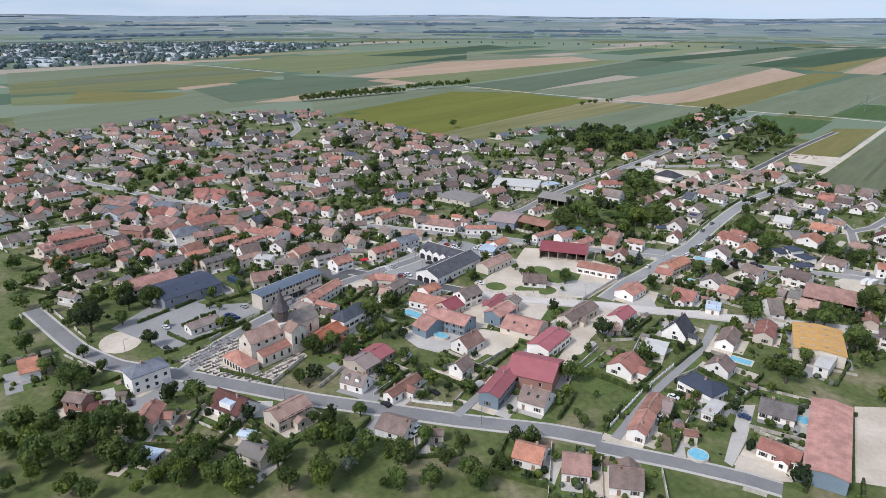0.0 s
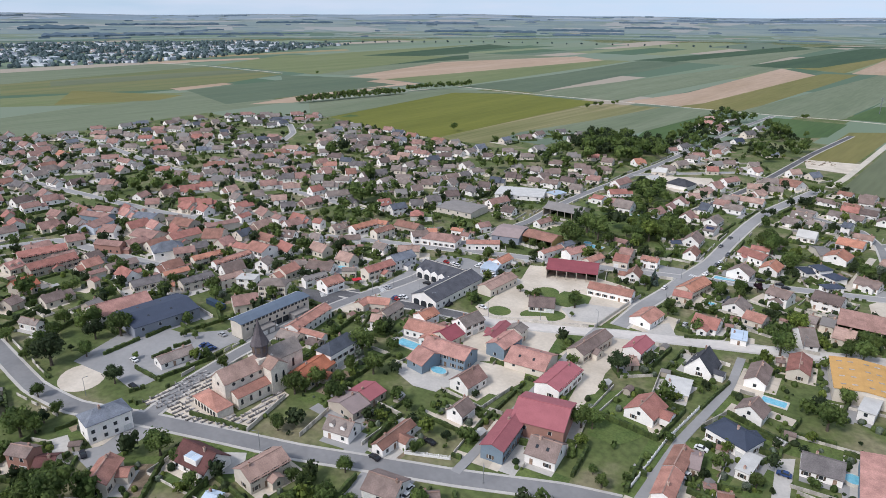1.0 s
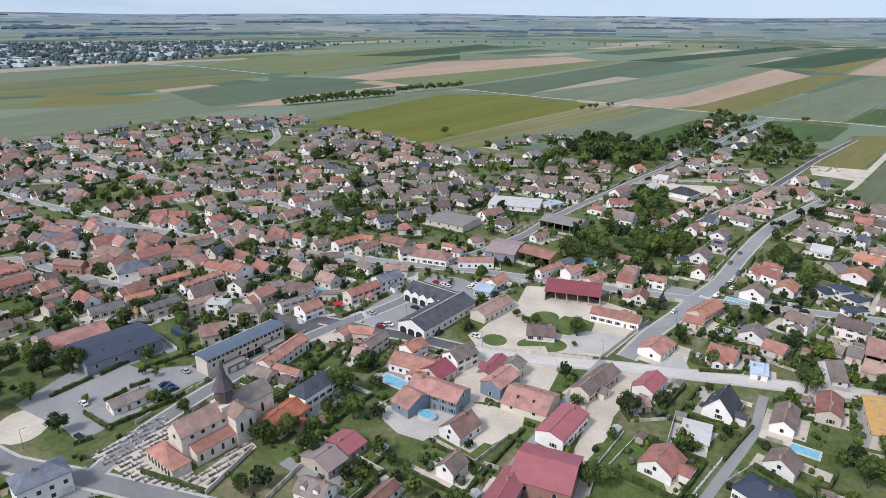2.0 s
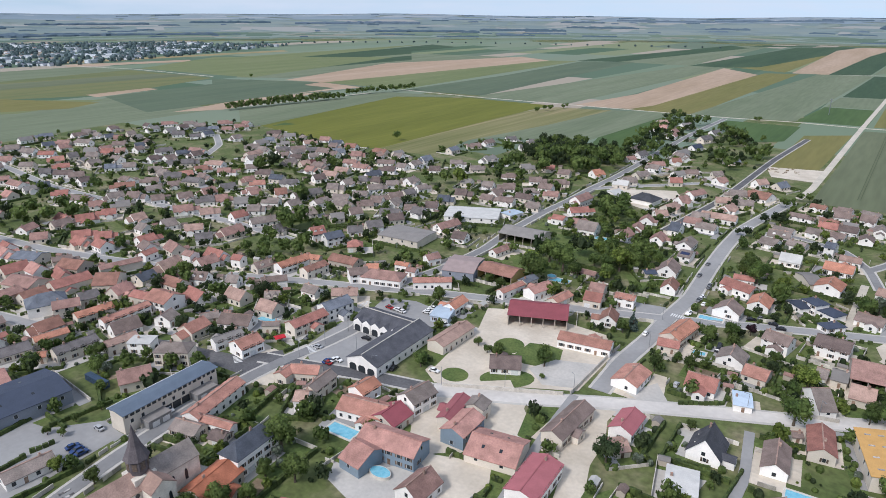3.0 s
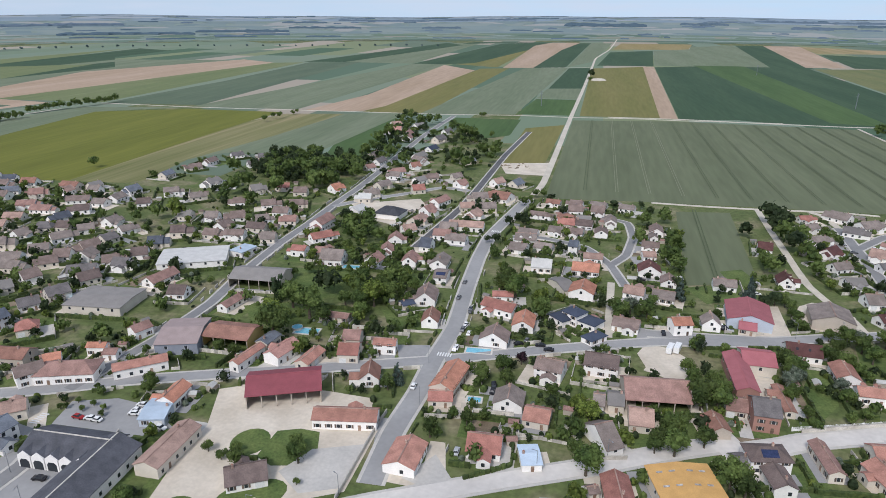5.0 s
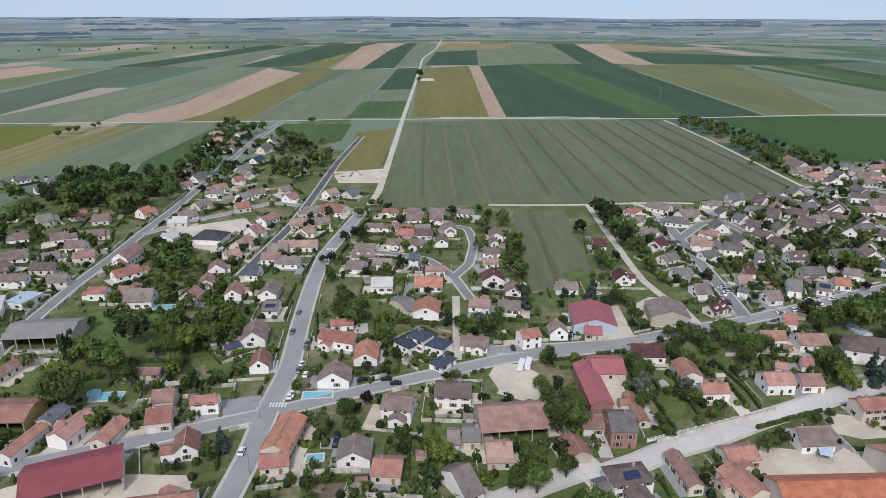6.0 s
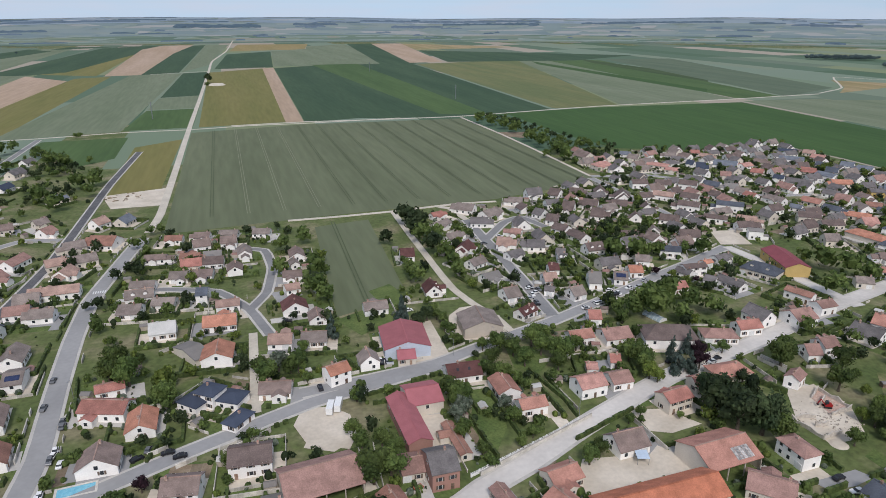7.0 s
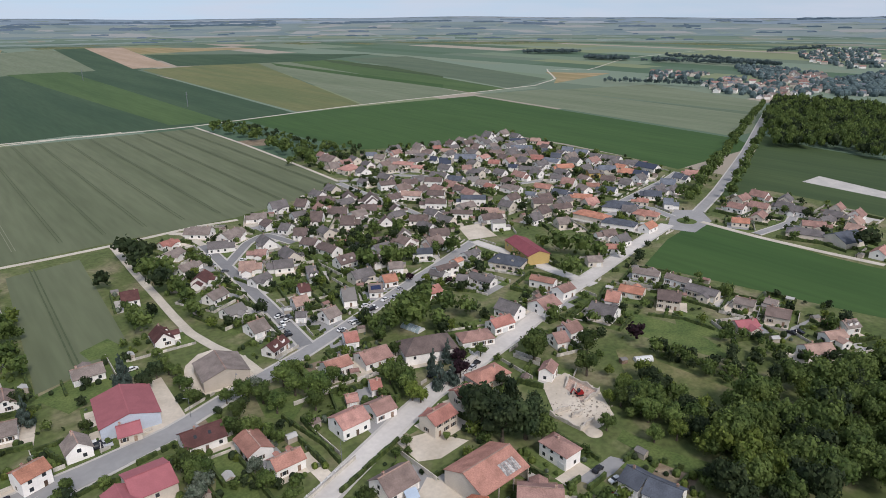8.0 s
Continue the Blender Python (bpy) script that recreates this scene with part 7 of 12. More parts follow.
# ---- surfaces in the village: yards, lawns, car parks ----
PATCH_M = {"gravel": GRAVEL, "paving": PAVING, "asphalt": ASPHALT, "soil": SOIL, "lawn": LAWN, "tarmac": TARMAC, "meadow": DRY_GRASS}
PATCH_WORDS = {"meadow": ("meadow", "yellowing rough meadow grass"), "tarmac": ("junction", "new dark tarmac road junction"), "gravel": ("yard", "pale gravel yard"), "paving": ("yard", "pale paved yard"), "asphalt": ("car_park", "grey asphalt car park"), "soil": ("bare_ground", "bare brown soil"), "lawn": ("lawn", "mown green lawn")}
PATCHES, PATCH_LEVELS = [], []


def patch(kind, points):
    name, words = PATCH_WORDS[kind]
    b4 = (min(a for a, _ in points), min(b for _, b in points), max(a for a, _ in points), max(b for _, b in points))
    level = 0
    while any(k == level and b4[0] < o[2] and b4[2] > o[0] and b4[1] < o[3] and b4[3] > o[1] for k, o in PATCH_LEVELS):
        level += 1
    PATCH_LEVELS.append((level, b4))
    me = mesh(name, [(a, b, 0.088 + 0.005 * level) for a, b in points], [tuple(range(len(points)))], [PATCH_M[kind]])
    if me.polygons[0].normal.z < 0:
        me.flip_normals()
    tagged(new(name, me), words, name.replace("_", " "), kind="structure")
    PATCHES.append((kind, points))
    if kind not in ("lawn", "meadow"):
        global TAKEN
        TAKEN |= poly_mask(points)


def oval(x, y, a, b, turn=0.0, n=18):
    c, s = math.cos(math.radians(turn)), math.sin(math.radians(turn))
    ring = [(a * math.cos(k * math.tau / n), b * math.sin(k * math.tau / n)) for k in range(n)]
    return [(x + u * c - v * s, y + u * s + v * c) for u, v in ring]


patch("gravel", [(-186.0, 245.5), (-188, 258), (-188, 286), (-196, 307), (-187.3, 312.1), (-157.3, 314.9), (-140, 314), (-132, 296), (-132.2, 266.3), (-149, 257), (-163, 246.8), (-169.4, 242.5), (-178, 240.5)])
patch("lawn", oval(-169.8, 281.4, 6.2, 7.0))
patch("lawn", oval(-174.9, 249.4, 5.4, 5.0))
patch("lawn", oval(-157.4, 258.6, 10.4, 6.6, 38))
patch("lawn", [(-164.4, 275.0), (-164.0, 288.6), (-157, 291.5), (-150.2, 291.2), (-146.1, 279.1), (-151.4, 273.6), (-158, 272)])
patch("lawn", [(-189, 249), (-190, 262), (-186.5, 262), (-184.5, 250)])
patch("paving", [(-154.5, 270.1), (-149.0, 282.3), (-133.6, 288.5), (-134.2, 267.3), (-144.8, 262.6)])
patch("gravel", oval(-258.8, 99.2, 10.4, 8.2, -20))
patch("gravel", [(-237.2, 223.5), (-236.6, 229.5), (-233, 230.5), (-229.6, 225.2), (-229.2, 220.4)])
patch("gravel", [(-232.9, 200.1), (-235.0, 205.2), (-231.6, 210.8), (-227.2, 210.0), (-224.7, 202.7)])
patch("gravel", [(-42.1, 363.0), (-33.0, 370.4), (-26.7, 365.5), (-29.5, 355.5), (-35.9, 351.8), (-44.8, 356.7)])
patch("gravel", [(9.1, 429.3), (19.8, 431.7), (18.1, 396.8), (3.2, 391.3), (6.4, 408.6)])
patch("gravel", [(64.9, 343.3), (76.4, 340.4), (83.3, 328.8), (70.7, 327.5), (64.4, 330.7)])
patch("gravel", [(53.7, 318.1), (62.1, 323.5), (66.2, 316.9), (65.4, 308.5)])
patch("gravel", [(27.0, 312.9), (36.0, 324.7), (50.8, 321.9), (65.5, 309.5), (31.3, 307.7)])
patch("gravel", [(-112.0, 201.1), (-119.3, 230.6), (-113.4, 235.7), (-108.2, 218.8), (-107.3, 200.7)])
patch("paving", [(-174.2, 180.2), (-162.9, 187.2), (-152.8, 198.7), (-148.4, 188.1), (-153.5, 179.6)])
patch("gravel", [(-156.8, 203.8), (-165.9, 227.8), (-167.5, 248.4), (-155.9, 258.5), (-140.6, 242.9), (-134.9, 222.8)])
patch("asphalt", [(-251.6, 107.5), (-258.6, 115.5), (-262.7, 143.6), (-252.4, 156.1), (-240.2, 155.0), (-236.8, 122.0), (-235.7, 107.4)])
patch("asphalt", [(-224.1, 223.0), (-236.8, 230.1), (-241.1, 260.6), (-214.0, 256.2), (-212.7, 239.1), (-211.3, 227.8)])
patch("asphalt", [(-238.7, 274.9), (-242.0, 287.9), (-227.5, 293.3), (-213.3, 291.7), (-198.3, 282.4), (-204.7, 276.1)])
patch("gravel", [(-225.6, 106.6), (-229.2, 127.0), (-228.9, 132.7), (-192.6, 122.5), (-195.5, 143.2), (-190.6, 142.6), (-185.1, 119.8), (-204.0, 110.5)])
patch("gravel", [(126.1, 336.4), (139.2, 336.9), (139.5, 321.2), (129.7, 306.5), (114.9, 306.5), (116.1, 322.1)])
patch("gravel", [(-152.1, 707.6), (-105.6, 720.6), (-108.4, 668.3), (-141.3, 668.7)])
patch("soil", [(239.0, 880.1), (272.9, 869.0), (251.0, 836.4), (233.1, 851.7)])
patch("gravel", [(225.2, 499.9), (241.1, 496.0), (232.1, 470.7), (213.8, 476.2)])
patch("meadow", MEADOW)
patch("lawn", UPPER_LAWN)
patch("lawn", LOW_GRASS)
patch("lawn", [(222.2, 343.7), (223.0, 316.7), (211.3, 312.9), (201.4, 327.8)])
patch("lawn", [(178.7, 450.4), (202.4, 453.7), (201.7, 436.8), (175.1, 432.4)])
patch("lawn", [(0.3, 472.2), (12.3, 478.1), (16.8, 461.6), (2.1, 461.8)])
patch("lawn", [(-20.3, 444.9), (3.9, 456.2), (15.5, 465.9), (13.3, 439.7), (-12.3, 426.8)])
patch("asphalt", [(243.7, 299.5), (261.7, 297.7), (247.5, 296.4), (227.8, 295.9)])
patch("gravel", [(-113.9, 295.0), (-109.0, 295.1), (-105.2, 278.9), (-112.6, 276.1)])
patch("soil", [(-46.8, 334.8), (-43.0, 336.2), (-43.1, 332.3), (-46.9, 330.9)])
patch("paving", [(515.3, 411.9), (509.2, 350.1), (530.8, 357.2), (546.0, 411.5)])
patch("gravel", [(-238.4, 551.8), (-225.1, 554.9), (-191.2, 573.7), (-182.1, 556.6), (-191.2, 530.6), (-192.3, 508.9), (-208.5, 515.8)])
patch("lawn", [(-109.5, 212.8), (-102.0, 224.3), (-92.5, 218.0), (-82.6, 205.1), (-88.3, 192.3), (-98.1, 191.8)])
patch("lawn", [(-154.1, 380.6), (-140.9, 385.1), (-131.2, 368.1), (-147.9, 366.6)])
patch("asphalt", [(364.0, 433.6), (378.9, 421.1), (360.6, 402.4), (330.8, 396.8), (324.3, 412.5)])
patch("gravel", [(22.5, 419.2), (29.8, 434.3), (36.7, 440.2), (45.0, 440.6), (50.9, 423.6), (51.6, 409.6), (43.9, 407.6), (35.2, 407.7), (24.5, 409.3)])
patch("gravel", [(-173.7, 234.4), (-165.3, 238.9), (-160.8, 221.1), (-152.6, 205.1), (-160.9, 202.7), (-169.1, 215.9)])
patch("gravel", [(-122.8, 264.4), (-115.8, 266.9), (-116.6, 248.8), (-112.2, 229.0), (-120.4, 223.8), (-123.0, 241.5)])
patch("gravel", [(-153.2, 206.4), (-146.0, 209.2), (-135.3, 207.9), (-132.4, 202.5), (-134.5, 191.2), (-139.7, 189.6), (-147.7, 189.2)])
patch("gravel", [(-123.7, 241.6), (-116.6, 255.9), (-112.5, 244.0), (-111.7, 230.5), (-119.3, 230.6)])
patch("paving", [(-118.0, 275.8), (-110.6, 288.8), (-103.7, 279.1), (-110.5, 273.3)])
patch("paving", [(-94.2, 240.3), (-80.9, 244.0), (-82.1, 235.1), (-92.2, 234.2)])
patch("gravel", [(-160.2, 247.9), (-144.9, 252.4), (-137.7, 229.4), (-146.9, 225.1)])
patch("asphalt", [(95.0, 294.7), (111.6, 295.1), (114.0, 290.6), (105.4, 289.4), (96.9, 290.0)])
patch("asphalt", [(-273.9, 102.2), (-283.5, 125.5), (-271.6, 140.7), (-261.8, 143.0), (-257.7, 115.1), (-251.2, 106.3)])
patch("gravel", [(-42.8, 378.8), (-33.1, 377.3), (-27.5, 370.4), (-27.3, 359.0), (-31.0, 351.6), (-43.6, 358.6), (-46.6, 369.7)])
patch("gravel", [(-6.0, 362.3), (1.9, 361.2), (1.4, 349.1), (-5.6, 338.9), (-8.4, 340.5)])
patch("gravel", [(-16.4, 244.7), (-5.9, 252.7), (-0.2, 203.6), (-8.5, 199.5)])
patch("paving", [(-47.7, 219.1), (-43.2, 222.9), (-39.4, 199.9), (-38.5, 183.2), (-41.3, 184.2), (-44.6, 203.0)])
patch("gravel", [(-38.8, 189.7), (-23.1, 195.8), (-22.7, 187.3), (-37.0, 178.2)])
patch("paving", [(-175.8, 185.9), (-165.0, 187.7), (-154.9, 188.4), (-152.2, 178.6), (-161.5, 176.2), (-171.4, 178.8)])
patch("asphalt", [(-216.0, 78.3), (-211.6, 85.9), (-216.0, 98.0), (-207.4, 106.3), (-204.1, 88.7), (-201.8, 78.3)])
patch("paving", [(-227.5, 76.0), (-225.8, 81.3), (-217.1, 79.3), (-217.7, 74.0)])
patch("paving", [(-185.9, 104.4), (-174.1, 113.8), (-166.7, 107.6), (-174.5, 99.6)])
patch("lawn", [(41.6, 397.5), (52.0, 396.3), (55.5, 383.6), (45.2, 374.4), (38.6, 381.9)])
patch("lawn", [(16.0, 366.6), (25.2, 365.2), (24.9, 352.6), (17.9, 348.6), (10.5, 354.7)])
patch("tarmac", [(-293.0, 199.0), (-267.8, 206.1), (-251.3, 210.8), (-242.0, 223.7), (-232.6, 218.1), (-238.1, 205.2), (-236.0, 201.2), (-242.2, 201.4), (-261.9, 199.7), (-284.1, 194.0)])
patch("lawn", [(-159.6, 385.0), (-136.1, 387.9), (-133.1, 368.7), (-149.8, 367.8)])
patch("lawn", [(-223.7, 374.4), (-204.4, 382.7), (-191.3, 378.1), (-192.3, 362.0), (-210.6, 358.6)])
patch("lawn", [(-165.4, 442.7), (-154.3, 447.9), (-142.9, 422.4), (-155.8, 414.1)])
patch("lawn", [(-224.3, 423.7), (-194.1, 430.4), (-171.1, 401.1), (-191.8, 389.3), (-211.2, 396.8)])
patch("asphalt", [(-142.8, 354.4), (-129.5, 357.1), (-125.4, 344.8), (-138.7, 342.7)])
patch("gravel", [(-3.8, 360.9), (3.2, 361.2), (3.2, 351.1), (-0.4, 343.8), (-5.0, 343.9)])
patch("lawn", [(14.7, 362.2), (24.5, 366.0), (20.7, 347.2), (11.1, 334.2), (8.5, 340.7)])
patch("paving", [(-175.9, 181.7), (-165.1, 186.6), (-156.6, 199.7), (-152.0, 186.7), (-152.4, 179.1), (-156.0, 177.9)])
patch("gravel", [(-157.9, 202.8), (-148.8, 208.2), (-136.2, 213.2), (-132.0, 204.9), (-134.3, 194.0), (-138.4, 192.4), (-144.7, 196.4)])
patch("gravel", [(-173.0, 216.8), (-169.3, 232.9), (-165.5, 238.8), (-161.4, 223.8), (-156.2, 211.7), (-155.6, 207.7), (-164.0, 212.1)])
patch("gravel", [(-148.1, 229.9), (-152.3, 244.2), (-148.1, 247.7), (-140.7, 231.3), (-132.5, 229.0)])

# ---- further houses that fill the quarters far from the path ----
def fill_houses(region, spacing, roofs, seed):
    r = random.Random(seed)
    xs, ys = [a for a, _ in region], [b for _, b in region]
    placed = [(h[0], h[1]) for h in HOUSES]
    for _ in range(2600):
        x, y = r.uniform(min(xs), max(xs)), r.uniform(min(ys), max(ys))
        if not in_poly(x, y, region) or any(abs(a - x) + abs(b - y) < spacing * 1.25 for a, b in placed):
            continue
        if not all(free(x + dx, y + dy) for dx in (-5, 0, 5) for dy in (-5, 0, 5)):
            continue
        L, w = r.uniform(9, 13), r.uniform(7.5, 9)
        house(x, y, r.choice((0, 90)) + r.gauss(0, 6), L, w, r.uniform(2.8, 4), r.uniform(0.6, 0.9), r.choice(roofs), r.choice(("white", "white", "cream")), stuff=True)
        stamp_house(*HOUSES[-1])
        placed.append((x, y))


BROWNS = ("brown", "greybrown", "brown", "redbrown", "brown", "pinkbrown", "redbrown", "rust")
fill_houses(WEST_EDGE, 17, BROWNS, 1)
fill_houses(CENTRE, 12, ("redorange", "pink", "redbrown", "rust", "pinkbrown", "brown", "red"), 6)
fill_houses(QUARTER, 14.5, ("darkgrey", "darkbrown", "darkgrey", "greybrown", "brown", "darkgrey", "redbrown"), 5)
fill_houses(EAST, 16, ("darkgrey", "redbrown", "pinkbrown"), 4)
tagged(new("village_houses", FAR_HOUSES.mesh("village_houses", FAR_MATS)), "many white-walled village houses with brown tiled roofs", "houses", kind="stuff")


WHEEL_M = material("tyre_rubber", (0.02, 0.02, 0.02), (0.03, 0.03, 0.03), 3)
STEEL = material("galvanised_steel", (0.25, 0.26, 0.27), (0.33, 0.34, 0.35), 3, 0.5, metal=0.6)
COPING = material("pool_coping", (0.5, 0.47, 0.42), (0.6, 0.57, 0.5), 1)
PAINTS = {"white": (0.72, 0.72, 0.7), "silver": (0.4, 0.41, 0.42), "grey": (0.14, 0.145, 0.15), "black": (0.02, 0.02, 0.024), "blue": (0.03, 0.06, 0.16), "red": (0.3, 0.025, 0.025)}
PAINT_M = {k: material("car_paint_" + k, lighter(c, 0.97), lighter(c, 1.03), 1, 0.25) for k, c in PAINTS.items()}


def profile_solid(profile, half):
    n = len(profile)
    v = [(x, -half * s, z) for x, z, s in profile] + [(x, half * s, z) for x, z, s in profile]
    f = [tuple(range(n))[::-1], tuple(range(n, 2 * n))] + [(i, (i + 1) % n, n + (i + 1) % n, n + i) for i in range(n)]
    return v, [t[::-1] for t in f]


def disc_solid(r, w, n=12):
    v = [(r * math.cos(k * math.tau / n), y, r * math.sin(k * math.tau / n)) for y in (-w / 2, w / 2) for k in range(n)]
    return v, [tuple(range(n)), tuple(range(2 * n - 1, n - 1, -1))] + [(k, n + k, n + (k + 1) % n, (k + 1) % n) for k in range(n)]


CAR_GLASS = mesh("cabin_glass", *profile_solid([(-1.55, 0.92, 0.98), (-1.2, 1.42, 0.8), (0.3, 1.46, 0.8), (1.0, 0.92, 0.98)], 0.8), [GLASS])
CAR_WHEEL = mesh("wheel", *disc_solid(0.32, 0.22), [WHEEL_M])
CAR_BODIES = {k: (mesh("body", *profile_solid([(-2.1, 0.3, 0.95), (-2.15, 0.75, 0.95), (-1.75, 0.95, 1), (1.0, 0.95, 1), (1.9, 0.8, 0.95), (2.12, 0.55, 0.9), (2.08, 0.28, 0.9)], 0.88), [m]),
                  mesh("car_roof", *profile_solid([(-1.2, 1.4, 0.82), (-1.1, 1.49, 0.78), (0.2, 1.51, 0.78), (0.35, 1.44, 0.82)], 0.8), [m])) for k, m in PAINT_M.items()}


def car(x, y, yaw, colour):
    r = random.Random(int(x * 7 + y * 13))
    root = new("car", None)
    root.matrix_basis = pose(x, y, 0.24 if not free(x, y) else 0.07, 0, 0, yaw + r.choice((0, 180)) + r.gauss(0, 6))
    tagged(root, f"{colour} hatchback car parked at the street", "car", "cars")
    body, top = CAR_BODIES[colour]
    part("body", body, root)
    part("cabin_glass", CAR_GLASS, root)
    part("car_roof", top, root)
    for a in (-1.3, 1.35):
        for b in (-0.78, 0.78):
            part("wheel", CAR_WHEEL, root, pose(a, b, 0.32))


def van(x, y):
    root = tagged(new("box_van", None), "white box van body parked on rubble", "van", "vans")
    root.matrix_basis = pose(x, y, 0.07, 0, 0, 72)
    part("body", mesh("body", *box(-3.2, -1.1, 0.5, 2.6, 1.1, 3.0), [PAINT_M["white"]]), root)
    part("cab", mesh("cab", *profile_solid([(2.6, 0.45, 1), (2.6, 2.3, 1), (3.2, 2.2, 0.95), (3.9, 1.3, 0.95), (4.0, 0.45, 0.95)], 1.0), [PAINT_M["white"]]), root)
    for a in (-2.0, 2.9):
        for b in (-1.0, 1.0):
            part("wheel", CAR_WHEEL, root, pose(a, b, 0.34))


def street_lamp(x, y):
    root = tagged(new("street_lamp", None), "tall grey steel street lamp at the kerb", "street lamp", "street lamps")
    root.matrix_basis = pose(x, y, 0, 0, 0, (x * 7) % 360)
    v, f = [], []
    for k, (r, z) in enumerate(((0.11, 0), (0.06, 7.5))):
        v += [(r * math.cos(i * math.tau / 8), r * math.sin(i * math.tau / 8), z) for i in range(8)]
    f = [(i, (i + 1) % 8, 8 + (i + 1) % 8, 8 + i) for i in range(8)] + [tuple(range(8, 16))]
    part("pole", mesh("pole", v, f, [STEEL]), root)
    part("arm", mesh("arm", *box(0, -0.04, 7.4, 1.4, 0.04, 7.5), [STEEL]), root)
    part("lantern", mesh("lantern", *profile_solid([(1.2, 7.34, 0.8), (1.25, 7.5, 1), (1.9, 7.47, 0.8), (1.9, 7.38, 0.7)], 0.16), [STEEL]), root)


def pool(x, y, L, w, oval):
    root = tagged(new("swimming_pool", None), "round above-ground pool with turquoise water" if oval else "rectangular garden pool with blue water and pale coping", "pool", "pools")
    root.matrix_basis = pose(x, y, 0.08, 0, 0, 0 if oval else 4)
    i, j = int(x - X0), int(y - Y0)
    if 8 < i < NX - 8 and 8 < j < NY - 8:  # no shrubs grow on the terrace
        TAKEN[i - 6:i + 7, j - 5:j + 5] = True
    n = 20
    if oval:
        ring = [(L / 2 * math.cos(k * math.tau / n), w / 2 * math.sin(k * math.tau / n)) for k in range(n)]
        h = 1.1
        out = [(a * 1.07, b * 1.07) for a, b in ring]
    else:
        ring = [(-L / 2, -w / 2), (L / 2, -w / 2), (L / 2, w / 2), (-L / 2, w / 2)]
        n, h = 4, 0.18
        out = [(a + math.copysign(0.7, a), b + math.copysign(0.7, b)) for a, b in ring]
    v = [(a, b, h) for a, b in ring] + [(a, b, h) for a, b in out] + [(a, b, -0.2) for a, b in out] + [(a, b, -0.1) for a, b in ring]
    f = []
    for k in range(n):
        j = (k + 1) % n
        f += [(k, n + k, n + j, j), (n + k, 2 * n + k, 2 * n + j, n + j), (3 * n + k, k, j, 3 * n + j)]
    part("rim", mesh("rim", v, f, [COPING]), root)
    part("water", mesh("water", [(a, b, h - 0.1) for a, b in ring], [tuple(range(n))], [POOL]), root)


# ---- trees ----
LEAF_KIND = {"broad": LEAF, "dark": LEAF_DARK, "bright": LEAF_BRIGHT, "grey": LEAF_GREY, "purple": LEAF_PURPLE, "column": LEAF_DARK, "spruce": LEAF_SPRUCE}


def crown_quads(seed, shape, leaves, size, core=True):
    """Leaf clumps of a crown 1 m wide and 1 m high, standing on the ground: corner points, four to a clump."""
    r = np.random.RandomState(seed)
    if shape == "round":
        lobes = [((0, 0, 0.58), 0.33)]
        for k in range(16 if leaves > 300 else 9):
            a, b = r.uniform(0, math.tau), r.uniform(-0.5, 1.0)
            lobes.append(((0.3 * math.cos(a) * math.cos(b), 0.3 * math.sin(a) * math.cos(b), 0.56 + 0.27 * math.sin(b)), r.uniform(0.1, 0.2)))
    elif shape == "bush":
        lobes = [((0, 0, 0.55), 0.4), ((0.2, 0.1, 0.6), 0.26), ((-0.18, 0.15, 0.5), 0.28)]
    elif shape == "column":
        lobes = [((r.normal(0, 0.05), r.normal(0, 0.05), z), 0.36 * (1.1 - abs(z - 0.45))) for z in np.linspace(0.15, 0.88, 8)]
    else:
        lobes = [((0.5 * (1 - z) * 0.55 * math.cos(a), 0.5 * (1 - z) * 0.55 * math.sin(a), z), 0.26 * (1.08 - z)) for z, a in zip(np.linspace(0.1, 0.95, 14), r.uniform(0, math.tau, 14))]
    quads = []
    weights = np.array([q * q for _, q in lobes])
    for (c, q), n in zip(lobes, np.maximum((weights / weights.sum() * leaves).astype(int), 4)):
        d = r.normal(size=(n, 3))
        d /= np.linalg.norm(d, axis=1)[:, None]
        p = np.array(c) + d * q * r.uniform(0.62, 1.24, (n, 1)) * ([1, 1, 0.95] if shape == "round" else [1, 1, 0.45])
        t = np.cross(d + r.normal(0, 0.5, (n, 3)), r.normal(size=(n, 3)))
        t /= np.linalg.norm(t, axis=1)[:, None]
        b = np.cross(d + r.normal(0, 0.35, (n, 3)), t)
        b /= np.linalg.norm(b, axis=1)[:, None]
        s = size * r.uniform(0.6, 1.25, (n, 1))
        quads.append(np.stack([p - t * s - b * s * 0.7, p + t * s - b * s * 0.5, p + t * s * 0.8 + b * s * 0.7, p - t * s * 0.7 + b * s], 1))
    m = 7 if leaves > 300 else 5
    for c, q in [p for p in lobes if p[1] > 0.14][:9 if leaves > 300 else 5 if leaves > 90 else 3] if core else ():  # the shaded mass of leaves inside
        ring = [np.array([math.cos(k * math.tau / m) * math.cos(t), math.sin(k * math.tau / m) * math.cos(t), math.sin(t)]) for t in ((-1.3, -0.5, 0.3, 1.0, 1.45) if m > 5 else (-0.9, 0.2, 1.3)) for k in range(m)]
        ring = [np.array(c) + d * q * 0.76 * r.uniform(0.8, 1.12) * (1 if shape == "round" else np.array([1, 1, 0.45])) for d in ring]
        quads.append(np.array([[ring[m * a + b], ring[m * a + (b + 1) % m], ring[m * a + m + (b + 1) % m], ring[m * a + m + b]] for a in range(len(ring) // m - 1) for b in range(m)]))
    return np.concatenate(quads).astype(np.float32)


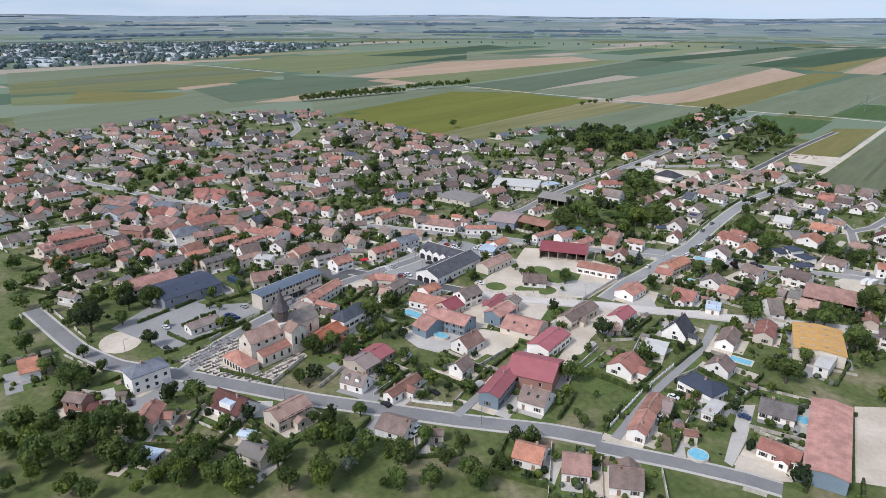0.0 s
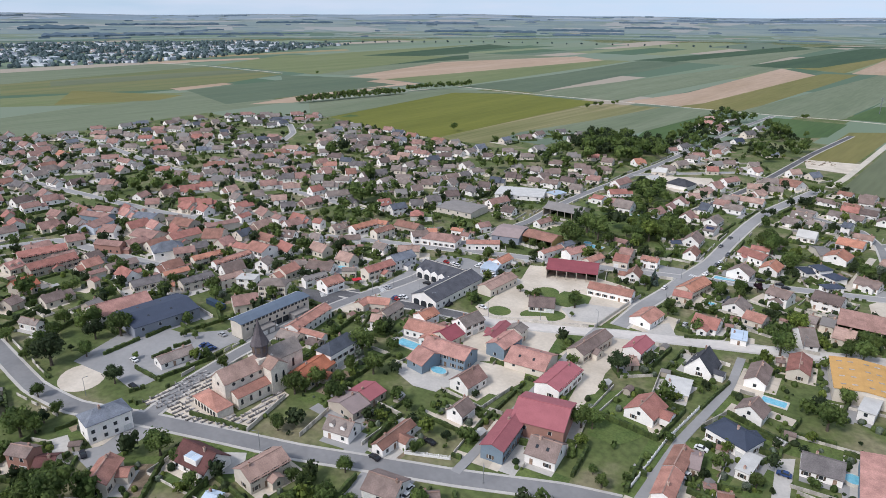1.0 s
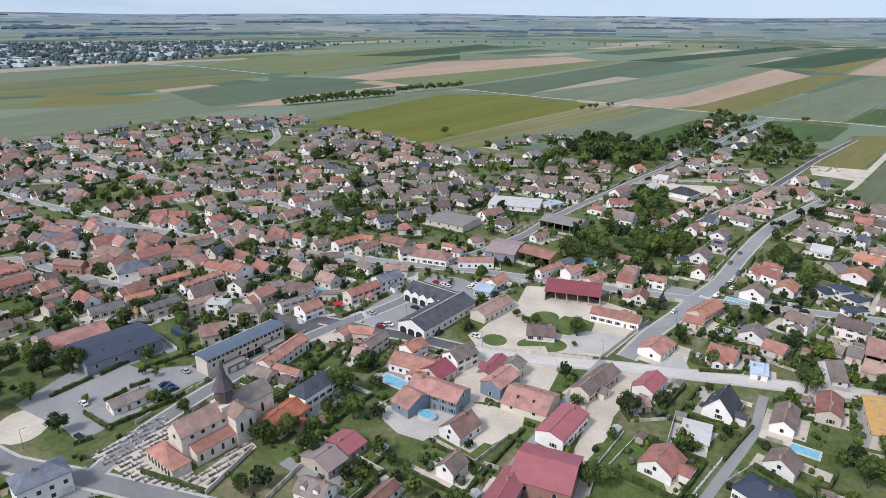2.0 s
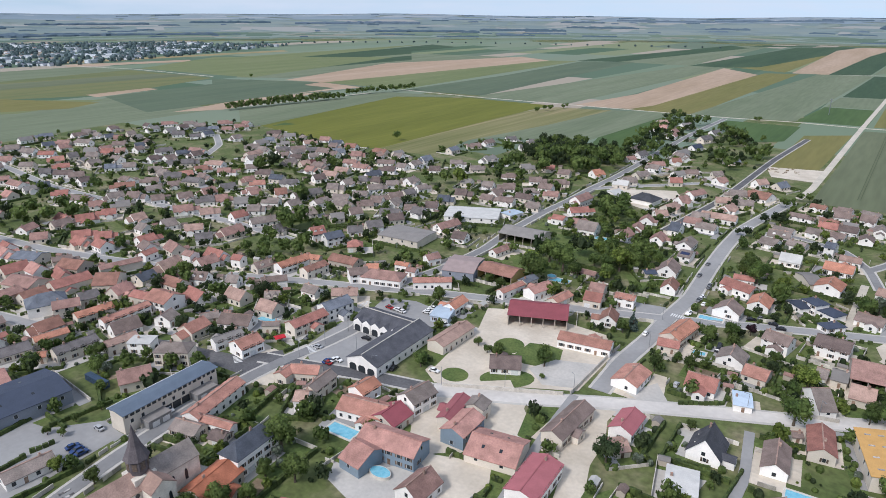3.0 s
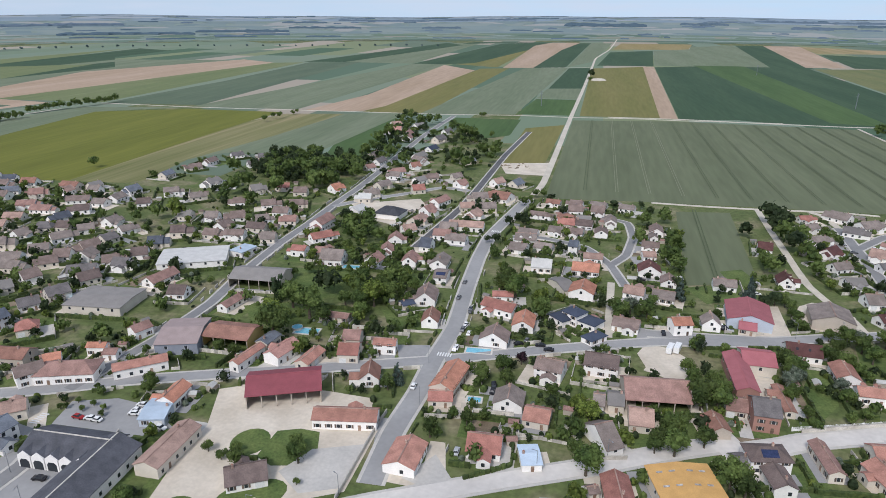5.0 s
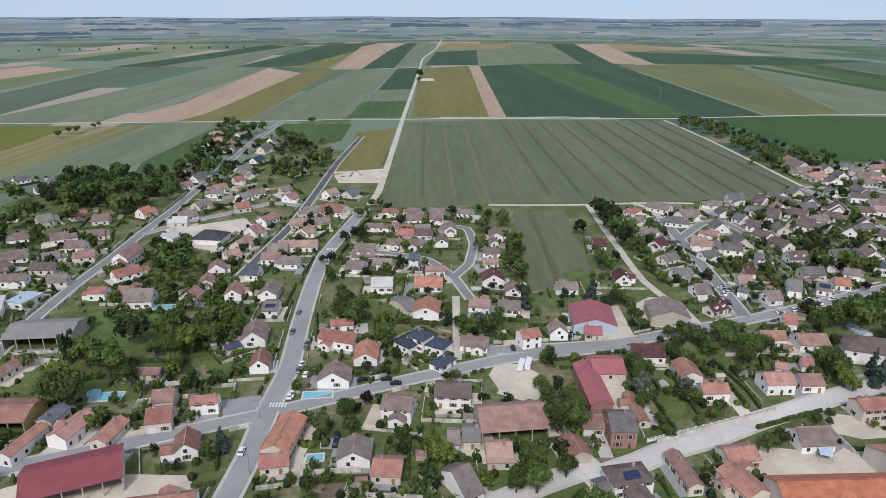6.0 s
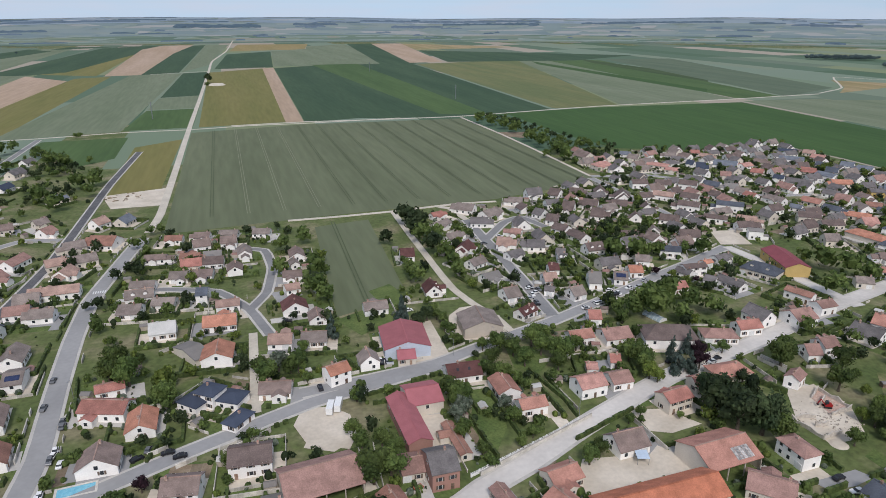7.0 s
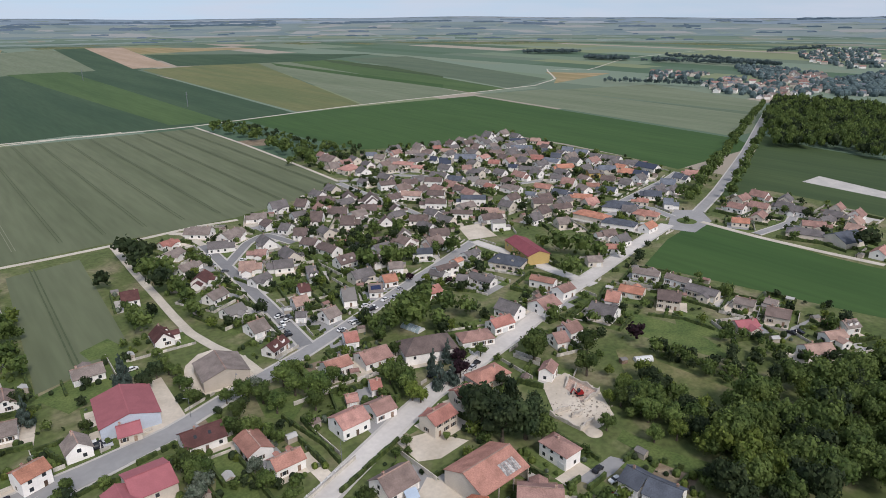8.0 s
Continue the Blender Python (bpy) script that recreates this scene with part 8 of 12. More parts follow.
class Bulk:
    """Four-cornered pieces by the thousand, joined."""

    def __init__(self):
        self.parts = []

    def add(self, quads, x, y, z, dia, h, turn):
        c, s = math.cos(turn), math.sin(turn)
        q = quads * [dia, dia, h]
        self.parts.append(np.stack([q[..., 0] * c - q[..., 1] * s + x, q[..., 0] * s + q[..., 1] * c + y, q[..., 2] + z], -1))

    def mesh(self, name, mat):
        v = np.concatenate(self.parts).reshape(-1, 3)
        me = bpy.data.meshes.new(name)
        n = len(v)
        me.vertices.add(n), me.loops.add(n), me.polygons.add(n // 4)
        me.vertices.foreach_set("co", v.astype(np.float32).ravel())
        me.loops.foreach_set("vertex_index", np.arange(n, dtype=np.int32))
        me.polygons.foreach_set("loop_start", np.arange(0, n, 4, dtype=np.int32))
        me.materials.append(mat)
        me.update(calc_edges=True)
        me.validate()
        return me


CROWNS = {"round": [crown_quads(k, "round", 850, 0.032) for k in range(5)], "column": [crown_quads(20, "column", 800, 0.05)], "spruce": [crown_quads(30, "spruce", 900, 0.045)]}
CROWNS_FAR = {"round": [crown_quads(50 + k, "round", 105, 0.076) for k in range(5)], "column": [crown_quads(60, "column", 90, 0.13)], "spruce": [crown_quads(61, "spruce", 110, 0.12)]}
CROWNS_MID = [crown_quads(80 + k, "round", 600, 0.037) for k in range(4)]
CROWNS_TINY = [crown_quads(90 + k, "round", 74, 0.085) for k in range(5)]
LUMP = np.array([[(math.cos((k + i) * math.tau / 6) * a, math.sin((k + i) * math.tau / 6) * a, z) for i, a, z in ((0, p, y), (1, p, y), (1, q, x), (0, q, x))]
                 for (p, y), (q, x) in (((0.4, 0.2), (0.46, 0.5)), ((0.46, 0.5), (0.3, 0.8)), ((0.3, 0.8), (0.06, 0.92))) for k in range(6)], np.float32)
TUFTS = [np.concatenate([crown_quads(70 + k, "bush", 19, 0.14, False), LUMP]) for k in range(6)]
SHRUBS = [crown_quads(75 + k, "bush", 15, 0.2, False) for k in range(4)]
SHAPE = {"column": "column", "spruce": "spruce"}
CROWN_ME, TRUNK_ME = {}, None
tv, tf = [], []
for k, (z, r) in enumerate(((0, 0.05), (0.2, 0.035), (0.45, 0.028), (0.7, 0.01))):
    tv += [(r * math.cos(i * math.tau / 7), r * math.sin(i * math.tau / 7), z) for i in range(7)]
    if k:
        tf += [(7 * k - 7 + i, 7 * k - 7 + (i + 1) % 7, 7 * k + (i + 1) % 7, 7 * k + i) for i in range(7)]
for a in (0.3, 2.2, 4.1, 5.2):  # limbs
    k = len(tv)
    for t, r in ((0, 0.02), (1, 0.007)):
        tv += [(0.3 * t * math.cos(a) + r * math.cos(i * math.tau / 3), 0.3 * t * math.sin(a) + r * math.sin(i * math.tau / 3), 0.3 + 0.35 * t) for i in range(3)]
    tf += [(k + i, k + (i + 1) % 3, k + 3 + (i + 1) % 3, k + 3 + i) for i in range(3)]
TRUNK_ME = mesh("trunk", tv, tf, [BARK])
LEAF_KIND["distant"] = LEAF_HAZE_TINT
BULK = {k: Bulk() for k in LEAF_KIND}
TREES = []
TREE_WORDS = {"broad": "broad-crowned green garden tree", "dark": "dense dark green tree beside the houses", "bright": "bright yellow-green leafy tree", "grey": "grey-green shrub tree in pale bloom",
              "purple": "dark purple-leaved plum tree", "column": "tall narrow dark green conifer", "spruce": "pointed blue-green spruce tree"}


def crown_for(x, y, shape, k):
    """Far from the path a crown has fewer, larger clumps."""
    if shape == "round" and math.hypot(x + 45, y - 110) > 390:
        return CROWNS_TINY[k % 5]
    return CROWNS_FAR[shape][k % len(CROWNS_FAR[shape])]


def tree(x, y, dia, h, kind):
    """A tree. The first 280 are things, the others go into one mesh."""
    if on_house(x, y, 0.3):
        return
    TREES.append((x, y))
    shape = SHAPE.get(kind, "round")
    k = int(abs(x * 3 + y * 7)) % len(CROWNS[shape])
    if len(TREES) > 280:
        BULK[kind].add(crown_for(x, y, shape, k), x, y, rise(x, y), dia, h, x)
        return
    key = (shape, k, kind)
    if key not in CROWN_ME:
        b = Bulk()
        b.add(CROWNS[shape][k], 0, 0, 0, 1, 1, 0)
        CROWN_ME[key] = b.mesh("crown", LEAF_KIND[kind])
    root = new("tree", None)
    root.matrix_basis = pose(x, y, 0, 0, 0, (x * 37) % 360) @ Matrix.Diagonal((dia, dia, h, 1))
    tagged(root, TREE_WORDS[kind], "tree", "garden trees")
    part("trunk", TRUNK_ME, root)
    part("crown", CROWN_ME[key], root)


# ---- yards, pools, cars and lamps where they stand ----
pool(-184.6, 198.5, 10.5, 5, False)
pool(-160.4, 189.5, 7, 4.5, True)
pool(-57.2, 252.0, 8, 4, False)
pool(-27.6, 222.3, 5, 5, True)
pool(-184.0, 357.0, 10, 5, False)
pool(-189.1, 358.3, 4.5, 4.5, True)
pool(-104.5, 321.5, 4.6, 3.0, False)
pool(-268.5, 238.8, 9, 4.5, False)
pool(-304.4, 364.1, 8, 4, False)
pool(-48.2, 180.9, 6, 6, True)
pool(-192.2, 432.5, 9, 4.5, False)
car(-118.5, 375.9, 90, "white")
car(-119.1, 391.9, 90, "grey")
car(-118.8, 355.4, 90, "white")
car(-127.6, 324.3, 90, "white")
car(-231.9, 233.5, 0, "silver")
car(-220.3, 227.4, 90, "blue")
car(-218.8, 229.1, 90, "white")
car(-198.4, 240.6, 90, "black")
car(-232.3, 279.6, 0, "red")
car(-227.9, 279.9, 0, "white")
car(-225.3, 279.6, 0, "white")
car(-215.4, 287.6, 0, "white")
car(-216.0, 290.9, 0, "white")
car(-215.4, 285.8, 0, "white")
car(-220.8, 250.6, 0, "black")
car(-182.3, 246.3, 0, "white")
car(-201.6, 280.6, 0, "white")
car(-104.5, 291.1, 90, "silver")
car(-98.9, 327.9, 90, "black")
car(-99.2, 332.2, 90, "black")
car(-81.5, 363.4, 0, "black")
car(-128.4, 425.0, 90, "grey")
car(-119.6, 394.5, 90, "grey")
car(-118.5, 377.8, 90, "white")
car(-118.3, 356.6, 90, "white")
car(-165.1, 365.4, 0, "white")
car(-98.9, 330.8, 90, "black")
car(-82.7, 385.6, 90, "black")
car(-85.2, 366.4, 0, "black")
car(-91.0, 370.2, 90, "grey")
car(-8.4, 401.1, 90, "black")
car(-6.0, 400.2, 90, "silver")
car(-34.9, 389.5, 90, "black")
car(-40.9, 449.7, 0, "black")
car(13.1, 443.9, 0, "white")
car(-9.6, 401.2, 90, "black")
car(-7.0, 400.9, 90, "silver")
car(113.8, 361.5, 0, "silver")
car(117.2, 363.1, 0, "black")
car(77.7, 451.0, 90, "black")
car(80.5, 447.2, 90, "grey")
car(74.8, 442.3, 90, "white")
car(73.0, 433.4, 90, "grey")
car(101.1, 424.1, 0, "white")
car(92.0, 421.0, 0, "white")
car(114.1, 430.1, 0, "black")
car(129.2, 434.9, 0, "silver")
car(103.1, 293.2, 0, "black")
car(103.3, 287.2, 0, "white")
car(96.8, 284.9, 0, "red")
car(98.7, 367.0, 0, "black")
car(100.8, 367.9, 0, "silver")
car(237.4, 296.8, 90, "black")
car(241.3, 295.0, 90, "black")
car(187.4, 392.6, 0, "white")
car(-256.2, 117.8, 0, "white")
car(-237.5, 108.5, 0, "black")
car(-246.2, 142.3, 90, "blue")
car(-243.5, 142.2, 90, "blue")
car(-241.0, 142.4, 90, "blue")
car(-240.3, 171.9, 0, "white")
car(-249.2, 152.2, 0, "silver")
car(-141.8, 137.8, 0, "black")
car(-159.9, 153.9, 0, "grey")
car(-134.1, 154.8, 0, "black")
car(-124.2, 134.0, 90, "white")
car(-122.7, 131.5, 90, "white")
car(-67.0, 208.2, 0, "white")
car(-43.8, 211.9, 0, "blue")
car(-65.6, 192.8, 90, "white")
car(-127.6, 405.6, 90, "grey")
car(-119.1, 373.2, 90, "grey")
car(-115.8, 370.5, 90, "white")
car(-196.0, 238.5, 90, "black")
car(-210.8, 80.0, 0, "black")
car(-217.7, 230.6, 0, "white")
car(-219.4, 226.5, 0, "red")
street_lamp(-231.7, 251.4)
street_lamp(-216.4, 240.1)
street_lamp(-231.7, 237.6)
street_lamp(-231.8, 223.5)
street_lamp(-201.0, 232.1)
street_lamp(-174.8, 240.7)
street_lamp(-154.0, 251.1)
street_lamp(-133.1, 264.5)
street_lamp(-122.5, 314.0)
street_lamp(-79.4, 287.9)
street_lamp(-58.7, 298.5)
street_lamp(19.2, 398.1)
street_lamp(46.6, 345.7)
street_lamp(38.2, 404.4)
street_lamp(-109.7, 150.6)
street_lamp(-172.2, 117.4)
street_lamp(-244.7, 94.9)
street_lamp(-119.2, 410.5)
street_lamp(-126.4, 342.6)
van(-33.5, 374.4)
van(-30.6, 375.4)
car(81.5, 548.4, 0, "white")
car(78.7, 531.3, 90, "silver")
car(80.0, 519.6, 0, "grey")
car(77.0, 450.1, 0, "white")
car(77.1, 444.1, 0, "white")
car(72.1, 438.9, 0, "silver")
car(71.6, 431.1, 0, "black")
car(104.7, 426.5, 23, "black")
car(124.1, 435.1, 23, "white")
car(137.4, 441.7, 23, "silver")
car(-94.0, 366.2, 24, "black")
car(-240.8, 236.8, 81, "grey")
car(-186.6, 218.9, -75, "white")
car(63.3, 447.6, 0, "white")
car(94.3, 529.6, 0, "white")
car(131.0, 447.6, 90, "white")
car(113.3, 435.6, 0, "white")
car(115.7, 431.2, 90, "white")
car(99.0, 424.4, 90, "white")
car(91.8, 421.2, 90, "grey")
car(100.6, 368.6, 90, "white")
car(-9.6, 402.3, 90, "white")
car(-6.9, 400.5, 90, "silver")
pool(-109.2, 356.9, 10, 4, False)

# ---- trees, from the path outwards ----
tree(-50.6, 197.7, 3.2, 3.3, "grey")
tree(-48.5, 200.6, 5.4, 5.6, "broad")
tree(-78.1, 178.5, 3.4, 3.6, "broad")
tree(-82.7, 171.5, 5.0, 5.3, "broad")
tree(-90.8, 124.9, 8.0, 8.4, "broad")
tree(-90.7, 135.6, 6.6, 6.9, "broad")
tree(-87.4, 175.4, 3.4, 3.6, "broad")
tree(-96.0, 126.4, 8.1, 8.6, "broad")
tree(-101.6, 115.7, 8.0, 8.4, "broad")
tree(-104.8, 126.8, 6.6, 7.0, "broad")
tree(-106.6, 137.1, 5.1, 5.4, "broad")
tree(-96.8, 184.5, 5.0, 5.3, "bright")
tree(-108.7, 109.6, 8.0, 8.4, "broad")
tree(-98.5, 195.6, 7.5, 7.9, "broad")
tree(-116.1, 117.2, 10.1, 10.6, "broad")
tree(-116.7, 130.3, 6.9, 7.3, "broad")
tree(-101.7, 193.8, 8.4, 8.9, "broad")
tree(-39.1, 245.5, 10.6, 11.2, "broad")
tree(-124.6, 105.0, 6.6, 6.9, "grey")
tree(-128.2, 115.1, 8.6, 9.0, "broad")
tree(-127.9, 97.5, 9.9, 10.4, "broad")
tree(-79.2, 240.4, 2.9, 3.1, "broad")
tree(-132.1, 123.5, 8.0, 8.4, "broad")
tree(-131.0, 159.2, 3.9, 4.1, "dark")
tree(-134.1, 147.9, 4.8, 5.1, "broad")
tree(-132.4, 89.1, 8.2, 8.6, "broad")
tree(-129.9, 175.6, 2.9, 3.1, "broad")
tree(-138.3, 159.2, 3.6, 3.8, "grey")
tree(-37.6, 266.9, 6.8, 7.1, "broad")
tree(-100.1, 238.9, 4.3, 4.5, "grey")
tree(-142.5, 92.7, 8.5, 9.0, "broad")
tree(-143.9, 127.7, 5.9, 6.2, "broad")
tree(-108.0, 233.2, 9.7, 10.2, "dark")
tree(-146.5, 115.0, 6.6, 6.9, "broad")
tree(-147.0, 80.8, 10.2, 10.7, "broad")
tree(-152.8, 114.8, 5.0, 5.3, "broad")
tree(-152.2, 163.2, 4.7, 4.9, "broad")
tree(-155.8, 94.0, 6.0, 6.3, "broad")
tree(-151.5, 76.4, 7.5, 7.9, "broad")
tree(-92.1, 266.4, 4.1, 4.4, "broad")
tree(-21.0, 289.1, 9.3, 9.7, "broad")
tree(-162.1, 167.9, 3.5, 3.7, "broad")
tree(-159.6, 76.0, 10.6, 11.1, "broad")
tree(-24.7, 291.3, 11.3, 11.8, "broad")
tree(-157.6, 69.6, 7.6, 7.9, "broad")
tree(-165.6, 157.3, 3.8, 4.0, "broad")
tree(-65.0, 289.3, 11.2, 11.7, "broad")
tree(-26.8, 299.3, 5.3, 5.6, "broad")
tree(-171.8, 93.6, 6.0, 6.3, "broad")
tree(-175.1, 150.2, 8.8, 9.3, "broad")
tree(-176.4, 127.2, 6.5, 6.8, "broad")
tree(-68.5, 297.8, 6.5, 6.8, "broad")
tree(-38.5, 304.6, 9.7, 10.2, "broad")
tree(-44.4, 304.8, 6.3, 6.6, "broad")
tree(-174.7, 70.2, 10.1, 10.6, "broad")
tree(-43.1, 307.7, 7.8, 8.2, "broad")
tree(-178.4, 172.5, 9.4, 9.9, "broad")
tree(-28.9, 311.2, 7.9, 8.3, "broad")
tree(-182.8, 159.4, 6.1, 6.4, "broad")
tree(-38.4, 313.4, 10.5, 11.1, "broad")
tree(-186.0, 97.0, 5.4, 5.7, "broad")
tree(-187.7, 147.6, 6.0, 6.3, "broad")
tree(-187.5, 152.8, 8.2, 8.6, "broad")
tree(-180.1, 61.2, 11.2, 11.7, "broad")
tree(-187.3, 169.0, 6.3, 6.6, "broad")
tree(-189.8, 144.4, 9.1, 9.6, "broad")
tree(-64.8, 315.8, 9.3, 9.8, "bright")
tree(-116.6, 290.1, 4.4, 4.6, "broad")
tree(-193.3, 95.8, 9.4, 9.9, "broad")
tree(-44.9, 321.3, 5.0, 5.3, "bright")
tree(-191.3, 177.0, 4.3, 4.5, "grey")
tree(-146.7, 265.9, 2.6, 2.7, "broad")
tree(-26.9, 323.4, 8.3, 8.7, "broad")
tree(-192.6, 180.0, 12.2, 12.9, "broad")
tree(-33.3, 324.0, 4.9, 5.2, "broad")
tree(-114.5, 296.8, 7.5, 7.9, "broad")
tree(-39.2, 324.6, 4.6, 4.8, "bright")
tree(-196.3, 163.9, 4.2, 4.4, "broad")
tree(-193.9, 73.4, 7.3, 7.7, "broad")
tree(-191.9, 65.3, 14.7, 15.4, "broad")
tree(-104.2, 306.0, 5.8, 6.1, "broad")
tree(-198.5, 156.3, 8.5, 8.9, "broad")
tree(-43.1, 326.9, 4.1, 4.3, "broad")
tree(-191.0, 53.2, 11.5, 12.1, "broad")
tree(-77.5, 322.1, 5.4, 5.6, "dark")
tree(-68.1, 325.6, 5.3, 5.6, "bright")
tree(-150.3, 275.0, 7.7, 8.1, "broad")
tree(-109.4, 308.9, 4.7, 4.9, "broad")
tree(-27.0, 333.3, 13.1, 13.8, "broad")
tree(-22.1, 333.5, 10.9, 11.4, "broad")
tree(-198.6, 58.6, 9.2, 9.7, "broad")
tree(-203.9, 69.6, 8.1, 8.5, "broad")
tree(8.6, 329.2, 4.4, 4.6, "broad")
tree(-78.2, 329.1, 6.2, 6.5, "broad")
tree(-159.7, 272.0, 2.9, 3.0, "broad")
tree(-153.1, 279.8, 6.5, 6.8, "broad")
tree(-196.9, 46.3, 11.7, 12.3, "broad")
tree(36.7, 321.7, 7.3, 7.6, "broad")
tree(-168.0, 269.8, 6.7, 7.0, "broad")
tree(-208.1, 64.2, 6.1, 6.4, "broad")
tree(7.4, 336.0, 5.4, 5.7, "broad")
tree(-18.3, 343.4, 7.2, 7.6, "broad")
tree(41.9, 324.1, 6.6, 7.0, "broad")
tree(-188.9, 246.5, 7.1, 7.4, "broad")
tree(-94.6, 333.3, 7.0, 7.4, "broad")
tree(20.8, 335.9, 4.4, 4.6, "broad")
tree(-174.0, 271.1, 3.7, 3.9, "broad")
tree(-171.0, 275.4, 4.1, 4.3, "broad")
tree(-103.7, 332.7, 8.0, 8.3, "broad")
tree(-21.2, 349.3, 7.3, 7.7, "broad")
tree(-27.4, 350.8, 6.8, 7.1, "broad")
tree(5.0, 345.9, 7.5, 7.8, "broad")
tree(26.2, 339.2, 4.9, 5.1, "broad")
tree(-224.6, 137.7, 5.5, 5.7, "broad")
tree(-180.0, 273.8, 4.2, 4.4, "broad")
tree(-104.6, 336.9, 6.4, 6.8, "broad")
tree(-97.2, 342.1, 8.0, 8.4, "broad")
tree(-136.3, 320.6, 6.2, 6.6, "broad")
tree(-67.5, 353.8, 5.8, 6.1, "broad")
tree(-220.0, 49.2, 10.6, 11.1, "broad")
tree(-28.7, 357.7, 6.9, 7.3, "broad")
tree(23.1, 348.0, 6.7, 7.0, "broad")
tree(6.0, 353.9, 7.5, 7.9, "grey")
tree(-134.0, 326.1, 6.0, 9.0, "spruce")
tree(-91.1, 350.2, 5.6, 5.8, "purple")
tree(-98.3, 347.8, 4.4, 4.6, "broad")
tree(-234.5, 74.9, 7.8, 8.2, "broad")
tree(9.5, 358.8, 7.8, 8.2, "grey")
tree(-238.6, 134.0, 5.7, 5.9, "bright")
tree(60.1, 336.5, 4.1, 4.3, "broad")
tree(23.5, 356.4, 6.0, 6.3, "grey")
tree(63.9, 335.3, 3.2, 3.3, "broad")
tree(-236.0, 71.1, 10.6, 11.2, "broad")
tree(9.2, 362.2, 10.5, 11.0, "broad")
tree(-238.6, 78.9, 5.3, 5.6, "dark")
tree(-240.3, 83.9, 5.4, 5.6, "broad")
tree(8.3, 364.7, 6.0, 6.3, "broad")
tree(66.0, 338.6, 4.3, 4.6, "broad")
tree(-240.4, 72.2, 6.8, 7.1, "broad")
tree(25.3, 361.4, 6.0, 6.3, "broad")
tree(-245.5, 105.5, 7.9, 8.2, "dark")
tree(90.7, 321.2, 16.0, 16.8, "dark")
tree(78.1, 333.7, 3.2, 3.3, "broad")
tree(-243.8, 71.5, 6.0, 6.3, "broad")
tree(8.4, 369.4, 8.9, 9.4, "broad")
tree(100.3, 313.0, 10.4, 10.9, "broad")
tree(97.8, 317.8, 16.0, 16.8, "dark")
tree(-23.8, 377.2, 6.1, 6.4, "broad")
tree(90.5, 329.0, 16.0, 16.8, "dark")
tree(-12.3, 377.8, 4.9, 5.2, "broad")
tree(-96.2, 368.7, 3.1, 3.2, "broad")
tree(-149.2, 341.5, 4.7, 4.9, "broad")
tree(-255.0, 143.3, 3.3, 3.5, "broad")
tree(-21.3, 383.1, 5.3, 5.6, "broad")
tree(-257.4, 119.2, 3.3, 3.4, "broad")
tree(34.8, 371.0, 5.5, 5.8, "broad")
tree(128.1, 290.6, 6.6, 7.0, "broad")
tree(-256.5, 83.5, 5.6, 5.9, "broad")
tree(94.1, 334.0, 13.2, 13.9, "dark")
tree(-110.7, 369.3, 5.5, 5.8, "broad")
tree(-254.8, 69.2, 6.6, 6.9, "broad")
tree(-92.2, 376.9, 3.0, 3.1, "broad")
tree(30.5, 374.4, 8.5, 8.9, "broad")
tree(-138.3, 355.0, 3.1, 3.2, "broad")
tree(121.4, 304.0, 6.7, 7.0, "broad")
tree(-259.6, 149.9, 3.7, 3.8, "broad")
tree(-260.0, 141.0, 3.4, 3.5, "broad")
tree(27.1, 377.2, 7.5, 7.8, "broad")
tree(-259.5, 158.6, 3.7, 3.9, "broad")
tree(134.3, 286.5, 7.5, 7.9, "bright")
tree(103.3, 330.0, 7.7, 14.6, "column")
tree(93.4, 340.2, 11.0, 11.5, "dark")
tree(-29.9, 390.7, 3.7, 3.9, "broad")
tree(-51.5, 393.4, 5.0, 5.3, "broad")
tree(-215.9, 293.9, 3.4, 3.6, "broad")
tree(-38.7, 394.7, 5.1, 5.4, "broad")
tree(138.9, 291.6, 9.7, 10.1, "broad")
tree(-225.3, 282.3, 2.6, 2.7, "broad")
tree(136.0, 298.2, 9.7, 10.2, "broad")
tree(84.7, 355.7, 6.6, 6.9, "bright")
tree(54.0, 375.1, 7.9, 8.3, "broad")
tree(-181.9, 334.1, 15.9, 16.7, "broad")
tree(-110.0, 382.0, 3.1, 3.2, "dark")
tree(83.2, 358.6, 7.7, 8.1, "bright")
tree(42.9, 381.7, 8.0, 8.4, "broad")
tree(144.5, 286.9, 9.8, 10.2, "broad")
tree(31.3, 387.0, 7.8, 8.2, "broad")
tree(-217.7, 298.5, 7.4, 7.8, "broad")
tree(-52.9, 397.8, 10.5, 11.0, "broad")
tree(-227.4, 285.8, 2.6, 2.7, "broad")
tree(137.5, 303.5, 7.8, 8.2, "broad")
tree(-273.8, 107.2, 7.3, 7.7, "broad")
tree(-87.1, 394.1, 10.8, 11.3, "broad")
tree(57.3, 379.7, 12.0, 12.6, "broad")
tree(136.5, 309.6, 7.9, 8.3, "broad")
tree(85.0, 363.6, 9.1, 9.5, "broad")
tree(26.7, 393.1, 3.9, 4.1, "dark")
tree(-44.0, 402.3, 7.4, 7.8, "broad")
tree(135.0, 313.2, 5.9, 6.2, "bright")
tree(-175.6, 349.4, 2.8, 3.0, "bright")
tree(-234.1, 283.5, 2.6, 2.7, "broad")
tree(-41.0, 403.4, 9.6, 10.1, "broad")
tree(-232.5, 287.2, 2.6, 2.7, "broad")
tree(-276.8, 95.5, 13.7, 14.4, "dark")
tree(41.8, 390.3, 9.1, 9.5, "broad")
tree(-222.2, 303.7, 5.6, 5.9, "broad")
tree(96.3, 358.9, 7.5, 11.5, "spruce")
tree(113.0, 344.2, 6.8, 7.2, "dark")
